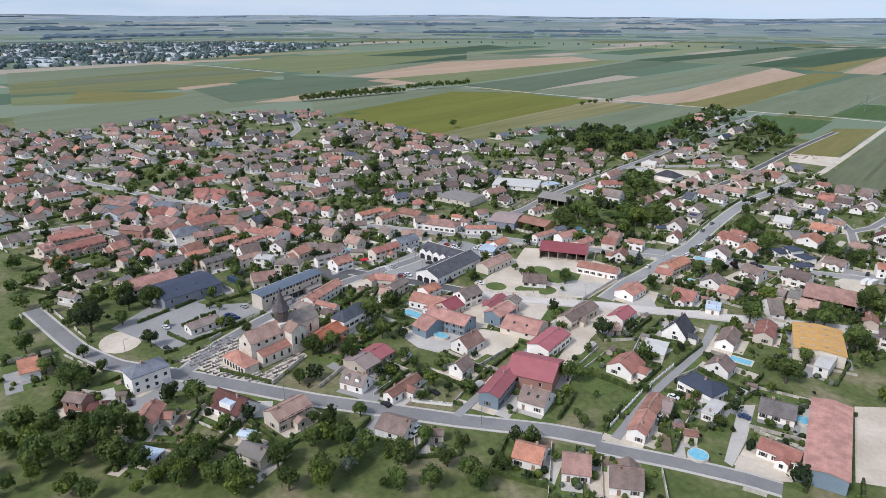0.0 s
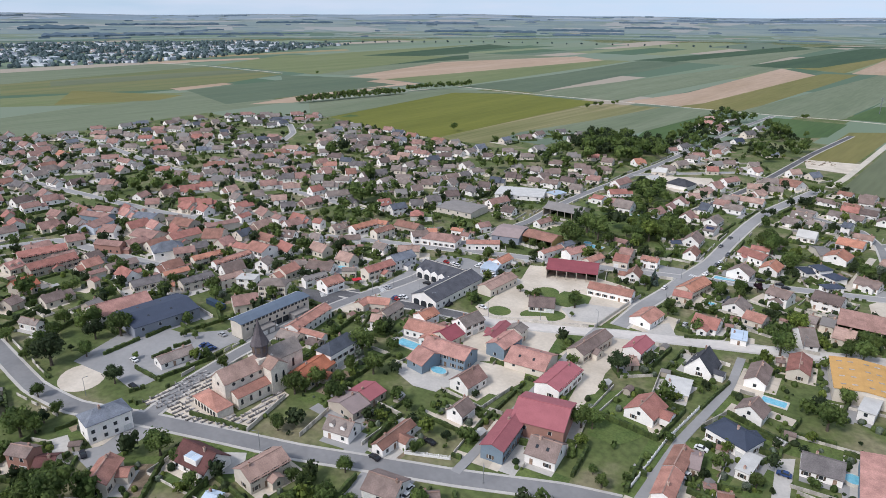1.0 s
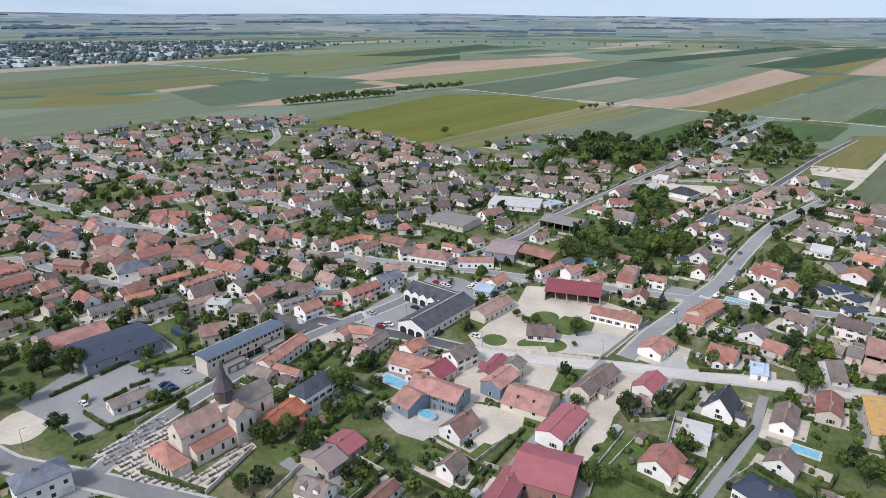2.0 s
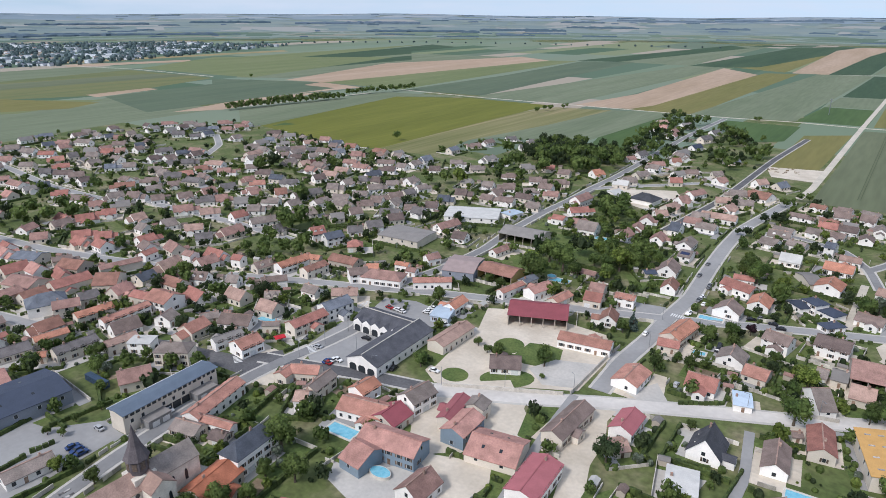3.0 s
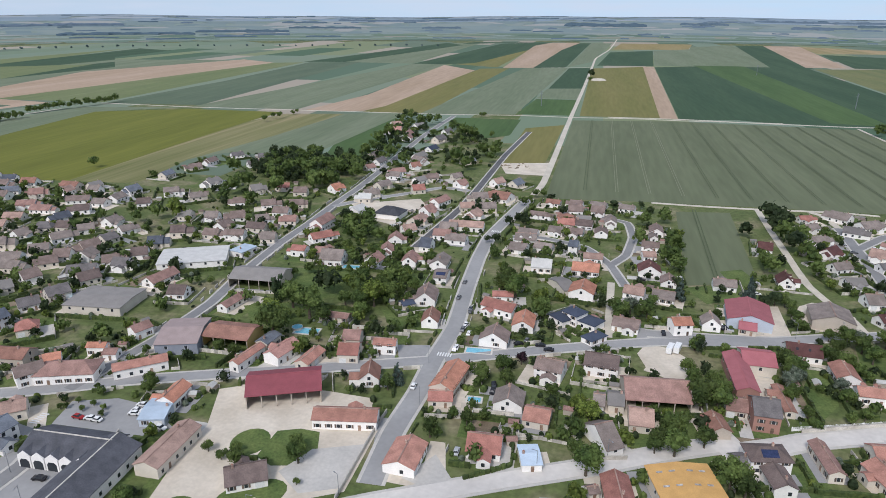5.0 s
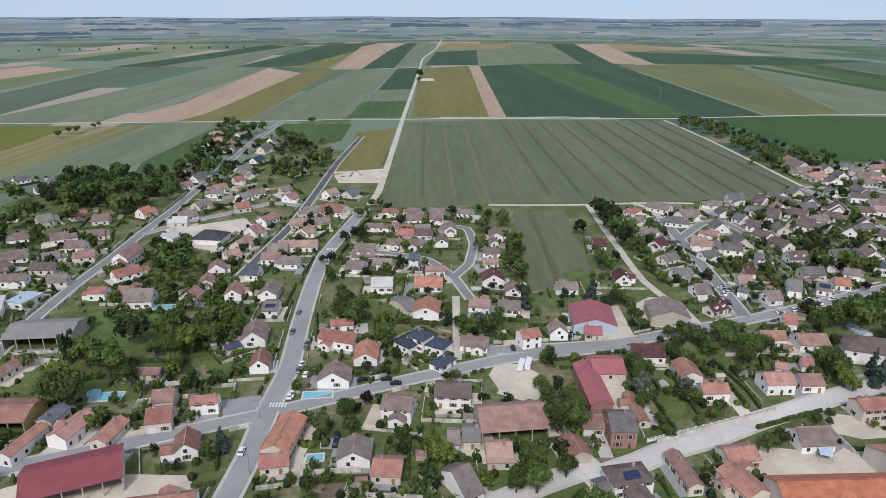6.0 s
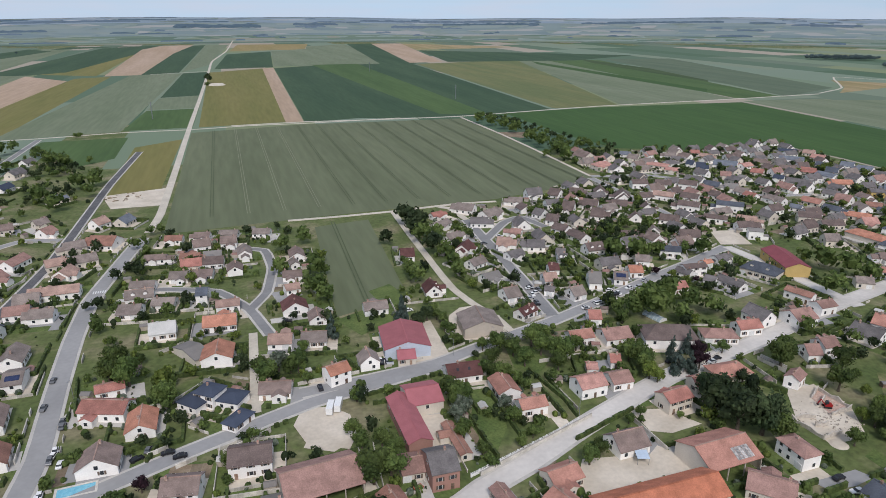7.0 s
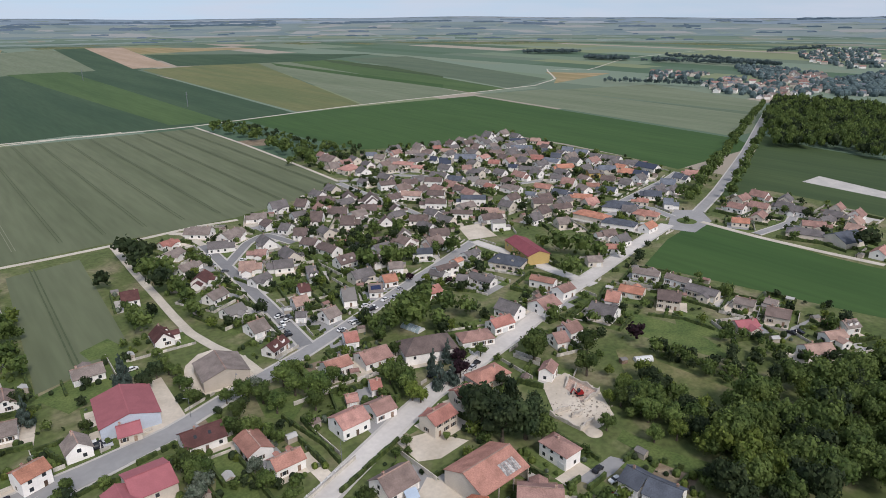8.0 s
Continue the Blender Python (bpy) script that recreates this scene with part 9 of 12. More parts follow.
tree(85.6, 368.5, 10.1, 10.6, "broad")
tree(52.8, 387.7, 9.6, 10.1, "broad")
tree(100.7, 357.8, 6.5, 10.0, "spruce")
tree(-202.9, 330.2, 6.2, 6.5, "broad")
tree(-48.1, 407.3, 8.9, 9.3, "grey")
tree(-55.1, 406.7, 8.0, 8.4, "broad")
tree(-280.9, 124.2, 11.6, 12.2, "broad")
tree(-277.9, 70.2, 9.2, 9.7, "broad")
tree(-158.0, 368.7, 5.4, 5.7, "broad")
tree(36.9, 396.2, 9.2, 9.6, "broad")
tree(83.6, 372.7, 9.3, 9.7, "broad")
tree(-240.6, 283.6, 2.6, 2.7, "broad")
tree(31.9, 398.4, 6.0, 6.3, "broad")
tree(-239.0, 287.5, 2.6, 2.7, "broad")
tree(-242.2, 282.8, 2.6, 2.7, "broad")
tree(-280.7, 172.0, 5.3, 5.6, "grey")
tree(-283.2, 105.1, 3.0, 3.1, "dark")
tree(106.1, 359.3, 8.2, 8.6, "purple")
tree(42.3, 398.1, 7.1, 7.5, "grey")
tree(67.9, 386.7, 7.3, 7.7, "broad")
tree(23.4, 405.0, 5.7, 6.0, "broad")
tree(-286.1, 116.0, 9.0, 9.4, "dark")
tree(-283.9, 170.5, 8.1, 8.5, "broad")
tree(-10.0, 411.8, 4.9, 5.1, "broad")
tree(-243.6, 286.9, 2.6, 2.7, "broad")
tree(52.3, 395.8, 10.4, 10.9, "broad")
tree(99.6, 367.7, 6.2, 11.7, "spruce")
tree(-211.0, 332.2, 6.0, 6.3, "broad")
tree(-238.8, 296.9, 2.6, 2.7, "broad")
tree(22.6, 407.9, 5.3, 5.6, "broad")
tree(-288.1, 94.0, 9.1, 9.6, "broad")
tree(-195.4, 348.3, 16.0, 16.8, "broad")
tree(-289.4, 90.8, 5.0, 5.2, "broad")
tree(-166.2, 373.7, 8.6, 9.1, "broad")
tree(-210.0, 337.6, 4.3, 4.5, "broad")
tree(-180.0, 365.0, 8.6, 9.0, "broad")
tree(58.5, 398.5, 8.4, 8.8, "broad")
tree(-37.6, 419.1, 6.0, 6.3, "broad")
tree(143.7, 330.3, 10.6, 11.1, "broad")
tree(-174.7, 371.2, 10.4, 19.8, "column")
tree(112.1, 367.3, 7.2, 7.6, "purple")
tree(-107.1, 409.9, 9.5, 10.0, "broad")
tree(23.9, 414.8, 5.9, 6.2, "broad")
tree(-101.2, 412.9, 12.3, 12.9, "broad")
tree(109.5, 371.1, 5.9, 11.1, "spruce")
tree(-296.5, 119.2, 10.7, 11.2, "broad")
tree(-294.9, 177.2, 6.7, 7.0, "broad")
tree(-298.5, 116.0, 7.4, 7.8, "broad")
tree(-168.7, 382.4, 10.2, 10.7, "broad")
tree(-290.1, 210.5, 7.3, 7.6, "dark")
tree(-188.1, 369.0, 16.0, 16.8, "broad")
tree(22.6, 419.6, 5.3, 5.6, "broad")
tree(-297.5, 74.0, 8.1, 8.5, "broad")
tree(136.7, 350.5, 12.5, 13.1, "broad")
tree(-300.1, 105.4, 7.9, 8.3, "broad")
tree(-300.2, 99.8, 5.7, 6.0, "broad")
tree(-24.6, 427.4, 6.6, 12.5, "spruce")
tree(-164.2, 387.7, 13.9, 14.6, "bright")
tree(122.8, 366.5, 6.1, 6.4, "broad")
tree(-108.2, 417.0, 10.6, 11.1, "broad")
tree(-158.0, 394.2, 10.4, 10.9, "broad")
tree(97.4, 388.7, 6.5, 6.8, "broad")
tree(12.7, 425.6, 8.7, 9.2, "dark")
tree(-304.7, 156.3, 8.4, 8.8, "broad")
tree(5.7, 429.5, 7.5, 14.2, "spruce")
tree(-177.6, 385.7, 7.9, 8.3, "broad")
tree(-204.0, 364.7, 10.4, 11.0, "bright")
tree(142.0, 354.4, 11.1, 11.7, "broad")
tree(-171.1, 391.4, 9.2, 9.6, "broad")
tree(24.0, 427.3, 6.1, 6.4, "broad")
tree(-286.6, 252.3, 9.5, 10.0, "dark")
tree(-309.1, 112.9, 8.1, 8.6, "broad")
tree(7.1, 432.6, 7.5, 14.2, "spruce")
tree(-194.0, 377.2, 10.4, 10.9, "broad")
tree(-289.6, 246.7, 12.5, 13.2, "dark")
tree(-162.0, 400.6, 7.0, 7.4, "bright")
tree(157.4, 341.4, 11.3, 11.8, "broad")
tree(-98.8, 428.7, 5.2, 5.5, "broad")
tree(18.4, 432.0, 7.5, 7.8, "dark")
tree(22.7, 431.6, 5.3, 5.6, "broad")
tree(-311.6, 91.1, 6.7, 7.0, "broad")
tree(-150.9, 409.9, 7.0, 7.4, "broad")
tree(-108.5, 428.5, 10.0, 10.5, "broad")
tree(-200.3, 377.8, 14.1, 14.8, "broad")
tree(99.7, 402.6, 7.7, 8.1, "broad")
tree(-106.9, 431.7, 8.5, 8.9, "broad")
tree(-166.3, 404.4, 8.8, 9.3, "broad")
tree(-309.4, 202.8, 5.3, 5.6, "broad")
tree(22.8, 436.3, 6.3, 6.6, "broad")
tree(177.3, 323.4, 8.0, 8.4, "broad")
tree(-176.8, 399.6, 9.4, 9.9, "broad")
tree(-292.0, 261.8, 4.8, 5.1, "broad")
tree(-156.6, 412.7, 9.3, 9.8, "broad")
tree(-303.9, 232.8, 6.2, 6.5, "broad")
tree(-163.1, 410.9, 10.8, 11.4, "broad")
tree(-189.5, 394.3, 14.5, 15.2, "dark")
tree(-253.9, 334.2, 8.7, 16.6, "column")
tree(-305.5, 239.3, 9.5, 9.9, "broad")
tree(-209.3, 381.7, 7.2, 13.7, "column")
tree(-260.4, 326.6, 10.2, 10.7, "broad")
tree(114.4, 401.3, 16.0, 16.8, "broad")
tree(107.3, 406.5, 10.6, 11.1, "broad")
tree(-305.2, 243.1, 7.9, 8.3, "broad")
tree(101.4, 410.7, 9.3, 9.8, "broad")
tree(124.0, 394.5, 10.6, 11.1, "broad")
tree(-324.0, 84.3, 8.8, 9.2, "broad")
tree(180.3, 334.8, 9.4, 9.9, "purple")
tree(22.6, 446.1, 5.6, 5.8, "broad")
tree(-178.9, 412.2, 9.9, 10.3, "broad")
tree(-159.3, 424.8, 7.4, 7.8, "broad")
tree(113.4, 411.0, 12.0, 12.6, "broad")
tree(102.1, 420.7, 7.1, 7.5, "bright")
tree(122.6, 406.9, 12.1, 12.7, "broad")
tree(-111.5, 448.1, 5.0, 5.3, "broad")
tree(-166.2, 427.3, 8.6, 9.0, "broad")
tree(142.0, 396.5, 11.0, 11.6, "broad")
tree(-22.3, 463.6, 11.1, 11.6, "broad")
tree(179.7, 356.0, 7.2, 7.6, "broad")
tree(-194.1, 411.7, 5.7, 6.0, "broad")
tree(169.4, 369.7, 8.8, 9.2, "broad")
tree(-337.8, 115.6, 15.1, 15.8, "dark")
tree(-303.3, 288.6, 6.3, 6.6, "bright")
tree(-256.5, 360.1, 7.8, 8.2, "broad")
tree(138.1, 406.2, 11.2, 11.7, "broad")
tree(123.6, 418.5, 11.2, 11.8, "broad")
tree(131.2, 413.1, 14.2, 14.9, "broad")
tree(-310.3, 282.4, 10.2, 10.8, "broad")
tree(-342.4, 158.3, 6.7, 7.1, "broad")
tree(-179.4, 429.5, 8.8, 9.2, "broad")
tree(49.9, 458.3, 6.2, 6.5, "bright")
tree(-260.1, 363.7, 3.9, 7.4, "column")
tree(-332.5, 231.6, 8.2, 8.6, "broad")
tree(-201.2, 417.0, 6.4, 6.7, "broad")
tree(-25.8, 472.4, 13.0, 13.7, "broad")
tree(-330.5, 240.1, 8.3, 8.7, "broad")
tree(-165.7, 440.9, 7.6, 8.0, "broad")
tree(-347.5, 156.0, 9.4, 9.8, "broad")
tree(-118.9, 463.1, 5.3, 5.6, "broad")
tree(-349.8, 97.5, 8.1, 8.5, "broad")
tree(-216.0, 412.3, 5.9, 6.1, "broad")
tree(-151.4, 452.4, 5.3, 5.5, "broad")
tree(-351.5, 112.9, 12.3, 12.9, "broad")
tree(-210.1, 418.2, 6.5, 6.8, "broad")
tree(25.5, 472.4, 11.6, 12.2, "broad")
tree(-21.9, 481.0, 9.2, 9.7, "broad")
tree(-192.0, 435.9, 9.6, 10.1, "broad")
tree(-317.2, 301.0, 9.9, 10.4, "broad")
tree(46.8, 472.8, 10.4, 10.9, "broad")
tree(50.0, 472.5, 4.1, 4.3, "broad")
tree(-251.7, 393.2, 4.8, 5.1, "broad")
tree(-327.4, 285.8, 9.1, 9.6, "broad")
tree(210.6, 351.4, 6.2, 6.5, "broad")
tree(-277.5, 366.5, 3.5, 6.6, "column")
tree(25.3, 481.4, 9.1, 9.6, "broad")
tree(-121.6, 474.2, 5.1, 5.3, "broad")
tree(-113.3, 479.9, 7.1, 7.5, "broad")
tree(-325.5, 299.9, 9.6, 10.1, "broad")
tree(-258.7, 393.3, 4.5, 4.7, "broad")
tree(-261.7, 390.7, 4.5, 4.7, "broad")
tree(-321.8, 311.9, 11.6, 12.1, "broad")
tree(-332.3, 291.8, 11.4, 12.0, "broad")
tree(-21.2, 496.8, 13.9, 14.6, "broad")
tree(25.7, 491.8, 8.0, 8.4, "broad")
tree(-16.8, 499.6, 6.4, 6.7, "broad")
tree(50.1, 489.3, 10.9, 11.5, "broad")
tree(-122.6, 488.4, 7.3, 7.7, "dark")
tree(160.9, 431.5, 4.3, 4.5, "purple")
tree(-127.3, 488.2, 5.3, 5.5, "dark")
tree(-344.5, 288.5, 8.7, 9.1, "broad")
tree(146.9, 445.9, 5.4, 5.7, "purple")
tree(-378.9, 99.6, 9.4, 9.9, "broad")
tree(-39.8, 506.4, 10.4, 10.9, "broad")
tree(-256.9, 415.9, 3.9, 4.1, "broad")
tree(-344.6, 306.1, 12.1, 12.7, "broad")
tree(-254.6, 423.8, 3.9, 4.1, "broad")
tree(211.2, 395.7, 14.3, 15.1, "broad")
tree(-191.0, 472.9, 11.8, 12.4, "broad")
tree(-199.8, 468.8, 10.3, 10.9, "broad")
tree(50.4, 504.1, 11.4, 12.0, "broad")
tree(-16.3, 517.0, 8.5, 8.9, "bright")
tree(180.8, 438.9, 5.1, 5.3, "broad")
tree(138.4, 471.6, 14.7, 15.4, "broad")
tree(44.7, 512.1, 14.7, 15.4, "dark")
tree(-339.8, 338.3, 9.3, 9.8, "broad")
tree(149.9, 467.3, 14.8, 15.6, "broad")
tree(-208.9, 476.9, 13.9, 14.6, "broad")
tree(-199.8, 483.1, 12.5, 13.2, "broad")
tree(-352.5, 326.8, 12.7, 13.3, "broad")
tree(-332.7, 363.0, 6.3, 6.6, "broad")
tree(-29.7, 530.5, 15.0, 15.7, "broad")
tree(136.1, 484.7, 11.9, 12.5, "broad")
tree(-118.9, 523.2, 7.9, 8.3, "dark")
tree(-358.5, 329.1, 16.0, 16.8, "broad")
tree(234.9, 402.0, 12.1, 12.7, "broad")
tree(-356.2, 340.4, 14.8, 15.5, "broad")
tree(44.9, 529.5, 15.4, 16.2, "broad")
tree(24.8, 534.7, 11.4, 11.9, "dark")
tree(169.9, 474.2, 9.1, 9.5, "bright")
tree(-35.3, 541.7, 11.3, 11.9, "broad")
tree(54.3, 530.4, 12.3, 12.9, "broad")
tree(-206.2, 498.1, 13.3, 14.0, "broad")
tree(189.5, 463.2, 12.4, 13.0, "broad")
tree(245.2, 404.4, 12.4, 13.0, "broad")
tree(-347.3, 372.5, 8.6, 9.1, "broad")
tree(240.9, 412.9, 15.8, 16.6, "broad")
tree(-214.7, 497.4, 11.0, 11.6, "broad")
tree(234.9, 423.9, 15.9, 16.7, "broad")
tree(-21.5, 552.8, 11.6, 12.2, "broad")
tree(-335.7, 399.7, 7.5, 7.8, "broad")
tree(258.8, 399.4, 9.4, 9.8, "broad")
tree(44.9, 545.4, 14.1, 14.8, "dark")
tree(-363.2, 362.1, 8.2, 8.7, "broad")
tree(-360.4, 369.8, 10.2, 10.7, "broad")
tree(235.7, 437.2, 9.5, 10.0, "broad")
tree(-432.9, 134.3, 9.3, 9.7, "broad")
tree(49.7, 558.7, 16.0, 16.8, "dark")
tree(-28.1, 576.2, 5.5, 5.8, "broad")
tree(44.2, 569.1, 16.0, 16.8, "dark")
tree(-115.0, 571.0, 8.5, 8.9, "broad")
tree(-407.9, 346.0, 10.8, 11.3, "broad")
tree(-110.9, 580.0, 6.6, 7.0, "broad")
tree(52.1, 583.6, 8.6, 9.0, "broad")
tree(-398.5, 378.6, 15.0, 15.8, "broad")
tree(-464.1, 179.0, 10.2, 10.7, "broad")
tree(-472.0, 174.0, 16.0, 16.8, "dark")
tree(-108.4, 596.2, 7.5, 7.8, "broad")
tree(-103.7, 597.9, 7.5, 7.9, "broad")
tree(-474.9, 207.6, 12.8, 13.5, "broad")
tree(-333.1, 486.4, 14.6, 15.3, "bright")
tree(-461.2, 293.9, 5.3, 10.1, "column")
tree(-346.0, 483.5, 12.1, 12.8, "broad")
tree(-355.1, 474.3, 8.7, 9.2, "broad")
tree(-380.2, 449.8, 8.7, 9.1, "broad")
tree(371.4, 316.1, 16.0, 16.8, "dark")
tree(-301.9, 527.7, 12.5, 13.1, "broad")
tree(-481.6, 252.3, 13.5, 14.2, "broad")
tree(-483.1, 262.0, 13.6, 14.3, "broad")
tree(-487.7, 246.6, 13.6, 14.2, "broad")
tree(343.5, 410.7, 5.1, 5.4, "broad")
tree(-323.4, 527.9, 12.7, 13.4, "broad")
tree(-499.7, 235.4, 13.7, 14.4, "broad")
tree(-350.2, 508.2, 9.2, 9.6, "bright")
tree(-299.7, 559.6, 16.0, 16.8, "broad")
tree(-503.6, 266.3, 14.2, 14.9, "broad")
tree(-509.5, 248.9, 14.1, 14.8, "broad")
tree(-278.4, 578.7, 16.0, 16.8, "broad")
tree(388.8, 363.0, 4.6, 4.8, "broad")
tree(-266.8, 589.2, 16.0, 16.8, "broad")
tree(287.1, 522.4, 10.2, 10.8, "broad")
tree(-329.6, 550.0, 16.0, 16.8, "broad")
tree(-277.2, 587.1, 16.0, 16.8, "broad")
tree(-317.8, 560.6, 16.0, 16.8, "broad")
tree(399.0, 362.2, 4.7, 4.9, "broad")
tree(286.0, 533.1, 10.4, 10.9, "broad")
tree(-328.2, 567.4, 16.0, 16.8, "broad")
tree(-256.7, 615.7, 16.0, 16.8, "broad")
tree(412.9, 379.5, 6.5, 6.9, "broad")
tree(-318.5, 593.5, 16.0, 16.8, "broad")
tree(-271.8, 623.5, 16.0, 16.8, "broad")
tree(-452.9, 466.9, 13.6, 14.3, "broad")
tree(-311.4, 603.5, 16.0, 16.8, "broad")
tree(-296.5, 613.9, 16.0, 16.8, "broad")
tree(-175.0, 671.1, 14.4, 15.1, "broad")
tree(-422.2, 513.8, 8.6, 9.0, "broad")
tree(398.1, 442.8, 7.6, 8.0, "broad")
tree(-541.9, 307.2, 12.3, 12.9, "broad")
tree(-264.5, 638.6, 16.0, 16.8, "broad")
tree(-278.5, 633.2, 16.0, 16.8, "broad")
tree(397.8, 448.9, 10.7, 11.3, "broad")
tree(-287.4, 629.7, 16.0, 16.8, "broad")
tree(-440.2, 504.7, 11.6, 12.2, "broad")
tree(-498.8, 425.2, 13.5, 14.2, "broad")
tree(-314.9, 619.0, 16.0, 16.8, "broad")
tree(408.1, 443.2, 6.0, 6.3, "broad")
tree(-494.5, 436.8, 16.0, 16.8, "dark")
tree(-307.9, 626.3, 16.0, 16.8, "broad")
tree(-297.4, 635.8, 16.0, 16.8, "broad")
tree(-233.0, 675.0, 12.9, 13.6, "broad")
tree(-189.3, 694.8, 16.0, 16.8, "broad")
tree(-159.0, 704.3, 13.1, 13.8, "broad")
tree(-562.8, 330.1, 9.5, 10.0, "broad")
tree(-364.2, 612.6, 16.0, 16.8, "broad")
tree(438.2, 456.7, 12.1, 12.7, "broad")
tree(271.0, 648.7, 8.3, 8.7, "broad")
tree(-252.6, 697.1, 16.0, 16.8, "broad")
tree(-170.6, 730.7, 16.0, 16.8, "broad")
tree(258.8, 665.0, 6.5, 6.8, "broad")
tree(-276.3, 697.3, 16.0, 16.8, "broad")
tree(-160.2, 740.2, 16.0, 16.8, "broad")
tree(236.8, 712.8, 15.2, 16.0, "broad")
tree(226.4, 730.4, 10.1, 10.6, "broad")
tree(-658.3, 284.0, 8.1, 8.5, "broad")
tree(240.0, 739.8, 16.0, 16.8, "broad")
tree(-494.7, 603.9, 11.1, 11.6, "broad")
tree(-285.7, 760.2, 16.0, 16.8, "broad")
tree(288.5, 725.5, 7.5, 14.2, "column")
tree(250.8, 749.5, 12.8, 13.5, "broad")
tree(-689.4, 287.0, 9.7, 10.2, "broad")
tree(328.7, 723.0, 5.3, 5.6, "broad")
tree(-197.2, 815.9, 16.0, 16.8, "broad")
tree(243.6, 775.4, 13.2, 13.9, "broad")
tree(247.0, 787.9, 16.0, 16.8, "broad")
tree(-209.6, 829.8, 16.0, 16.8, "broad")
tree(-288.6, 811.5, 16.0, 16.8, "broad")
tree(245.2, 809.1, 16.0, 16.8, "broad")
tree(253.1, 863.7, 15.7, 16.5, "broad")
tree(-273.4, 885.4, 16.0, 16.8, "broad")
tree(-264.9, 895.3, 15.6, 16.4, "broad")
tree(251.5, 892.1, 16.0, 16.8, "broad")
tree(-259.9, 915.9, 12.6, 13.2, "broad")
tree(247.2, 920.6, 16.0, 16.8, "broad")
tree(239.6, 942.6, 16.0, 16.8, "broad")
tree(-470.5, 872.2, 10.1, 10.6, "broad")
tree(-464.5, 901.0, 10.4, 10.9, "broad")
tree(-471.9, 899.2, 8.9, 9.3, "broad")
tree(-461.2, 932.6, 7.6, 7.9, "broad")
tree(-460.1, 944.8, 7.7, 8.0, "broad")
tree(-87.1, 1487.1, 11.6, 12.2, "broad")
tree(-1155.2, 947.8, 9.1, 9.6, "broad")


def wood(region, n, lo, hi, kinds, seed, mask=True, fine=False, tall=1.0):
    r = random.Random(seed)
    xs, ys = [a for a, _ in region], [b for _, b in region]
    k = tries = 0
    while k < n and tries < 12 * n:
        tries += 1
        x, y = r.uniform(min(xs), max(xs)), r.uniform(min(ys), max(ys))
        if not in_poly(x, y, region) or (mask and not free(x, y)):
            continue
        d = r.uniform(lo, hi)
        kind = r.choice(kinds)
        BULK[kind].add(r.choice(CROWNS_MID) if fine else crown_for(x, y, SHAPE.get(kind, "round"), k), x, y, rise(x, y), d, d * r.uniform(0.95, 1.3) * tall * (2 if kind in SHAPE else 1), r.uniform(0, 6))
        k += 1


for open_ground in (MEADOW, UPPER_LAWN, LOW_GRASS):  # mown strips stay open
    TAKEN |= poly_mask(open_ground)
wood(GROVE, 160, 6, 14, ("broad", "broad", "bright", "broad", "broad", "dark", "broad"), 1, fine=True)
wood(LOW_GROVE, 60, 3, 8, ("broad", "dark", "bright", "broad"), 16, fine=True)
wood(WOOD, 1000, 7, 11, ("broad", "broad", "dark", "broad"), 2, False, tall=1.5)
wood(QUARTER_TREES, 50, 4, 9, ("broad", "dark", "broad"), 14)
wood(QUARTER_GARDENS, 80, 2.5, 6, ("broad", "dark", "broad"), 15)
wood(NORTH_TREES, 45, 4, 9, ("broad", "dark", "broad"), 12)
wood(WEST_TREES, 50, 4, 10, ("broad", "dark", "broad"), 13)
wood(COPSES, 42, 4, 9, ("broad", "broad", "dark", "bright"), 7, fine=True)
wood(THICKET, 34, 3, 6, ("broad", "dark", "broad"), 8)
wood(BAND, 36, 3, 6, ("broad", "dark", "dark", "broad"), 9)
wood(LOW_WOOD, 40, 4, 9, ("broad", "bright", "broad"), 3, fine=True)
wood(STRIP, 190, 3, 8, ("broad", "dark", "broad"), 4)
wood(COPSE, 150, 7, 12, ("dark", "dark", "broad"), 5)
wood(NORTH_GARDENS, 90, 4, 9, ("dark", "broad", "dark"), 17)
wood(NORTH_PLOTS, 60, 3, 8, ("dark", "broad", "dark"), 18)
wood(SCHOOL_TREES, 22, 5, 9, ("dark", "broad", "dark"), 19)
wood(GARDEN_WOOD, 62, 3, 8, ("broad", "broad", "dark", "bright", "broad"), 6)


def tree_line(x0, y0, x1, y1, step, dia, seed, kind="broad"):
    r = random.Random(seed)
    n = int(math.hypot(x1 - x0, y1 - y0) / step)
    for k in range(n + 1):
        d = dia * r.uniform(0.75, 1.2)
        x, y = x0 + (x1 - x0) * k / n + r.uniform(-1.5, 1.5), y0 + (y1 - y0) * k / n + r.uniform(-1.5, 1.5)
        BULK[kind].add(r.choice(CROWNS_FAR["round"]), x, y, rise(x, y), d, d * 1.15, r.uniform(0, 6))


tree_line(385, 434, 930, 647, 15, 11, 1)
tree_line(420, 424, 900, 613, 19, 10, 2)
tree_line(-819, 636, -788, 817, 7, 11, 3)
tree_line(-812, 634, -780, 820, 9, 9, 4)
tree_line(-802, 854, -770, 985, 9, 11, 5)
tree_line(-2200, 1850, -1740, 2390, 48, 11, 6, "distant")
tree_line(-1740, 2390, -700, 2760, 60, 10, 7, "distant")

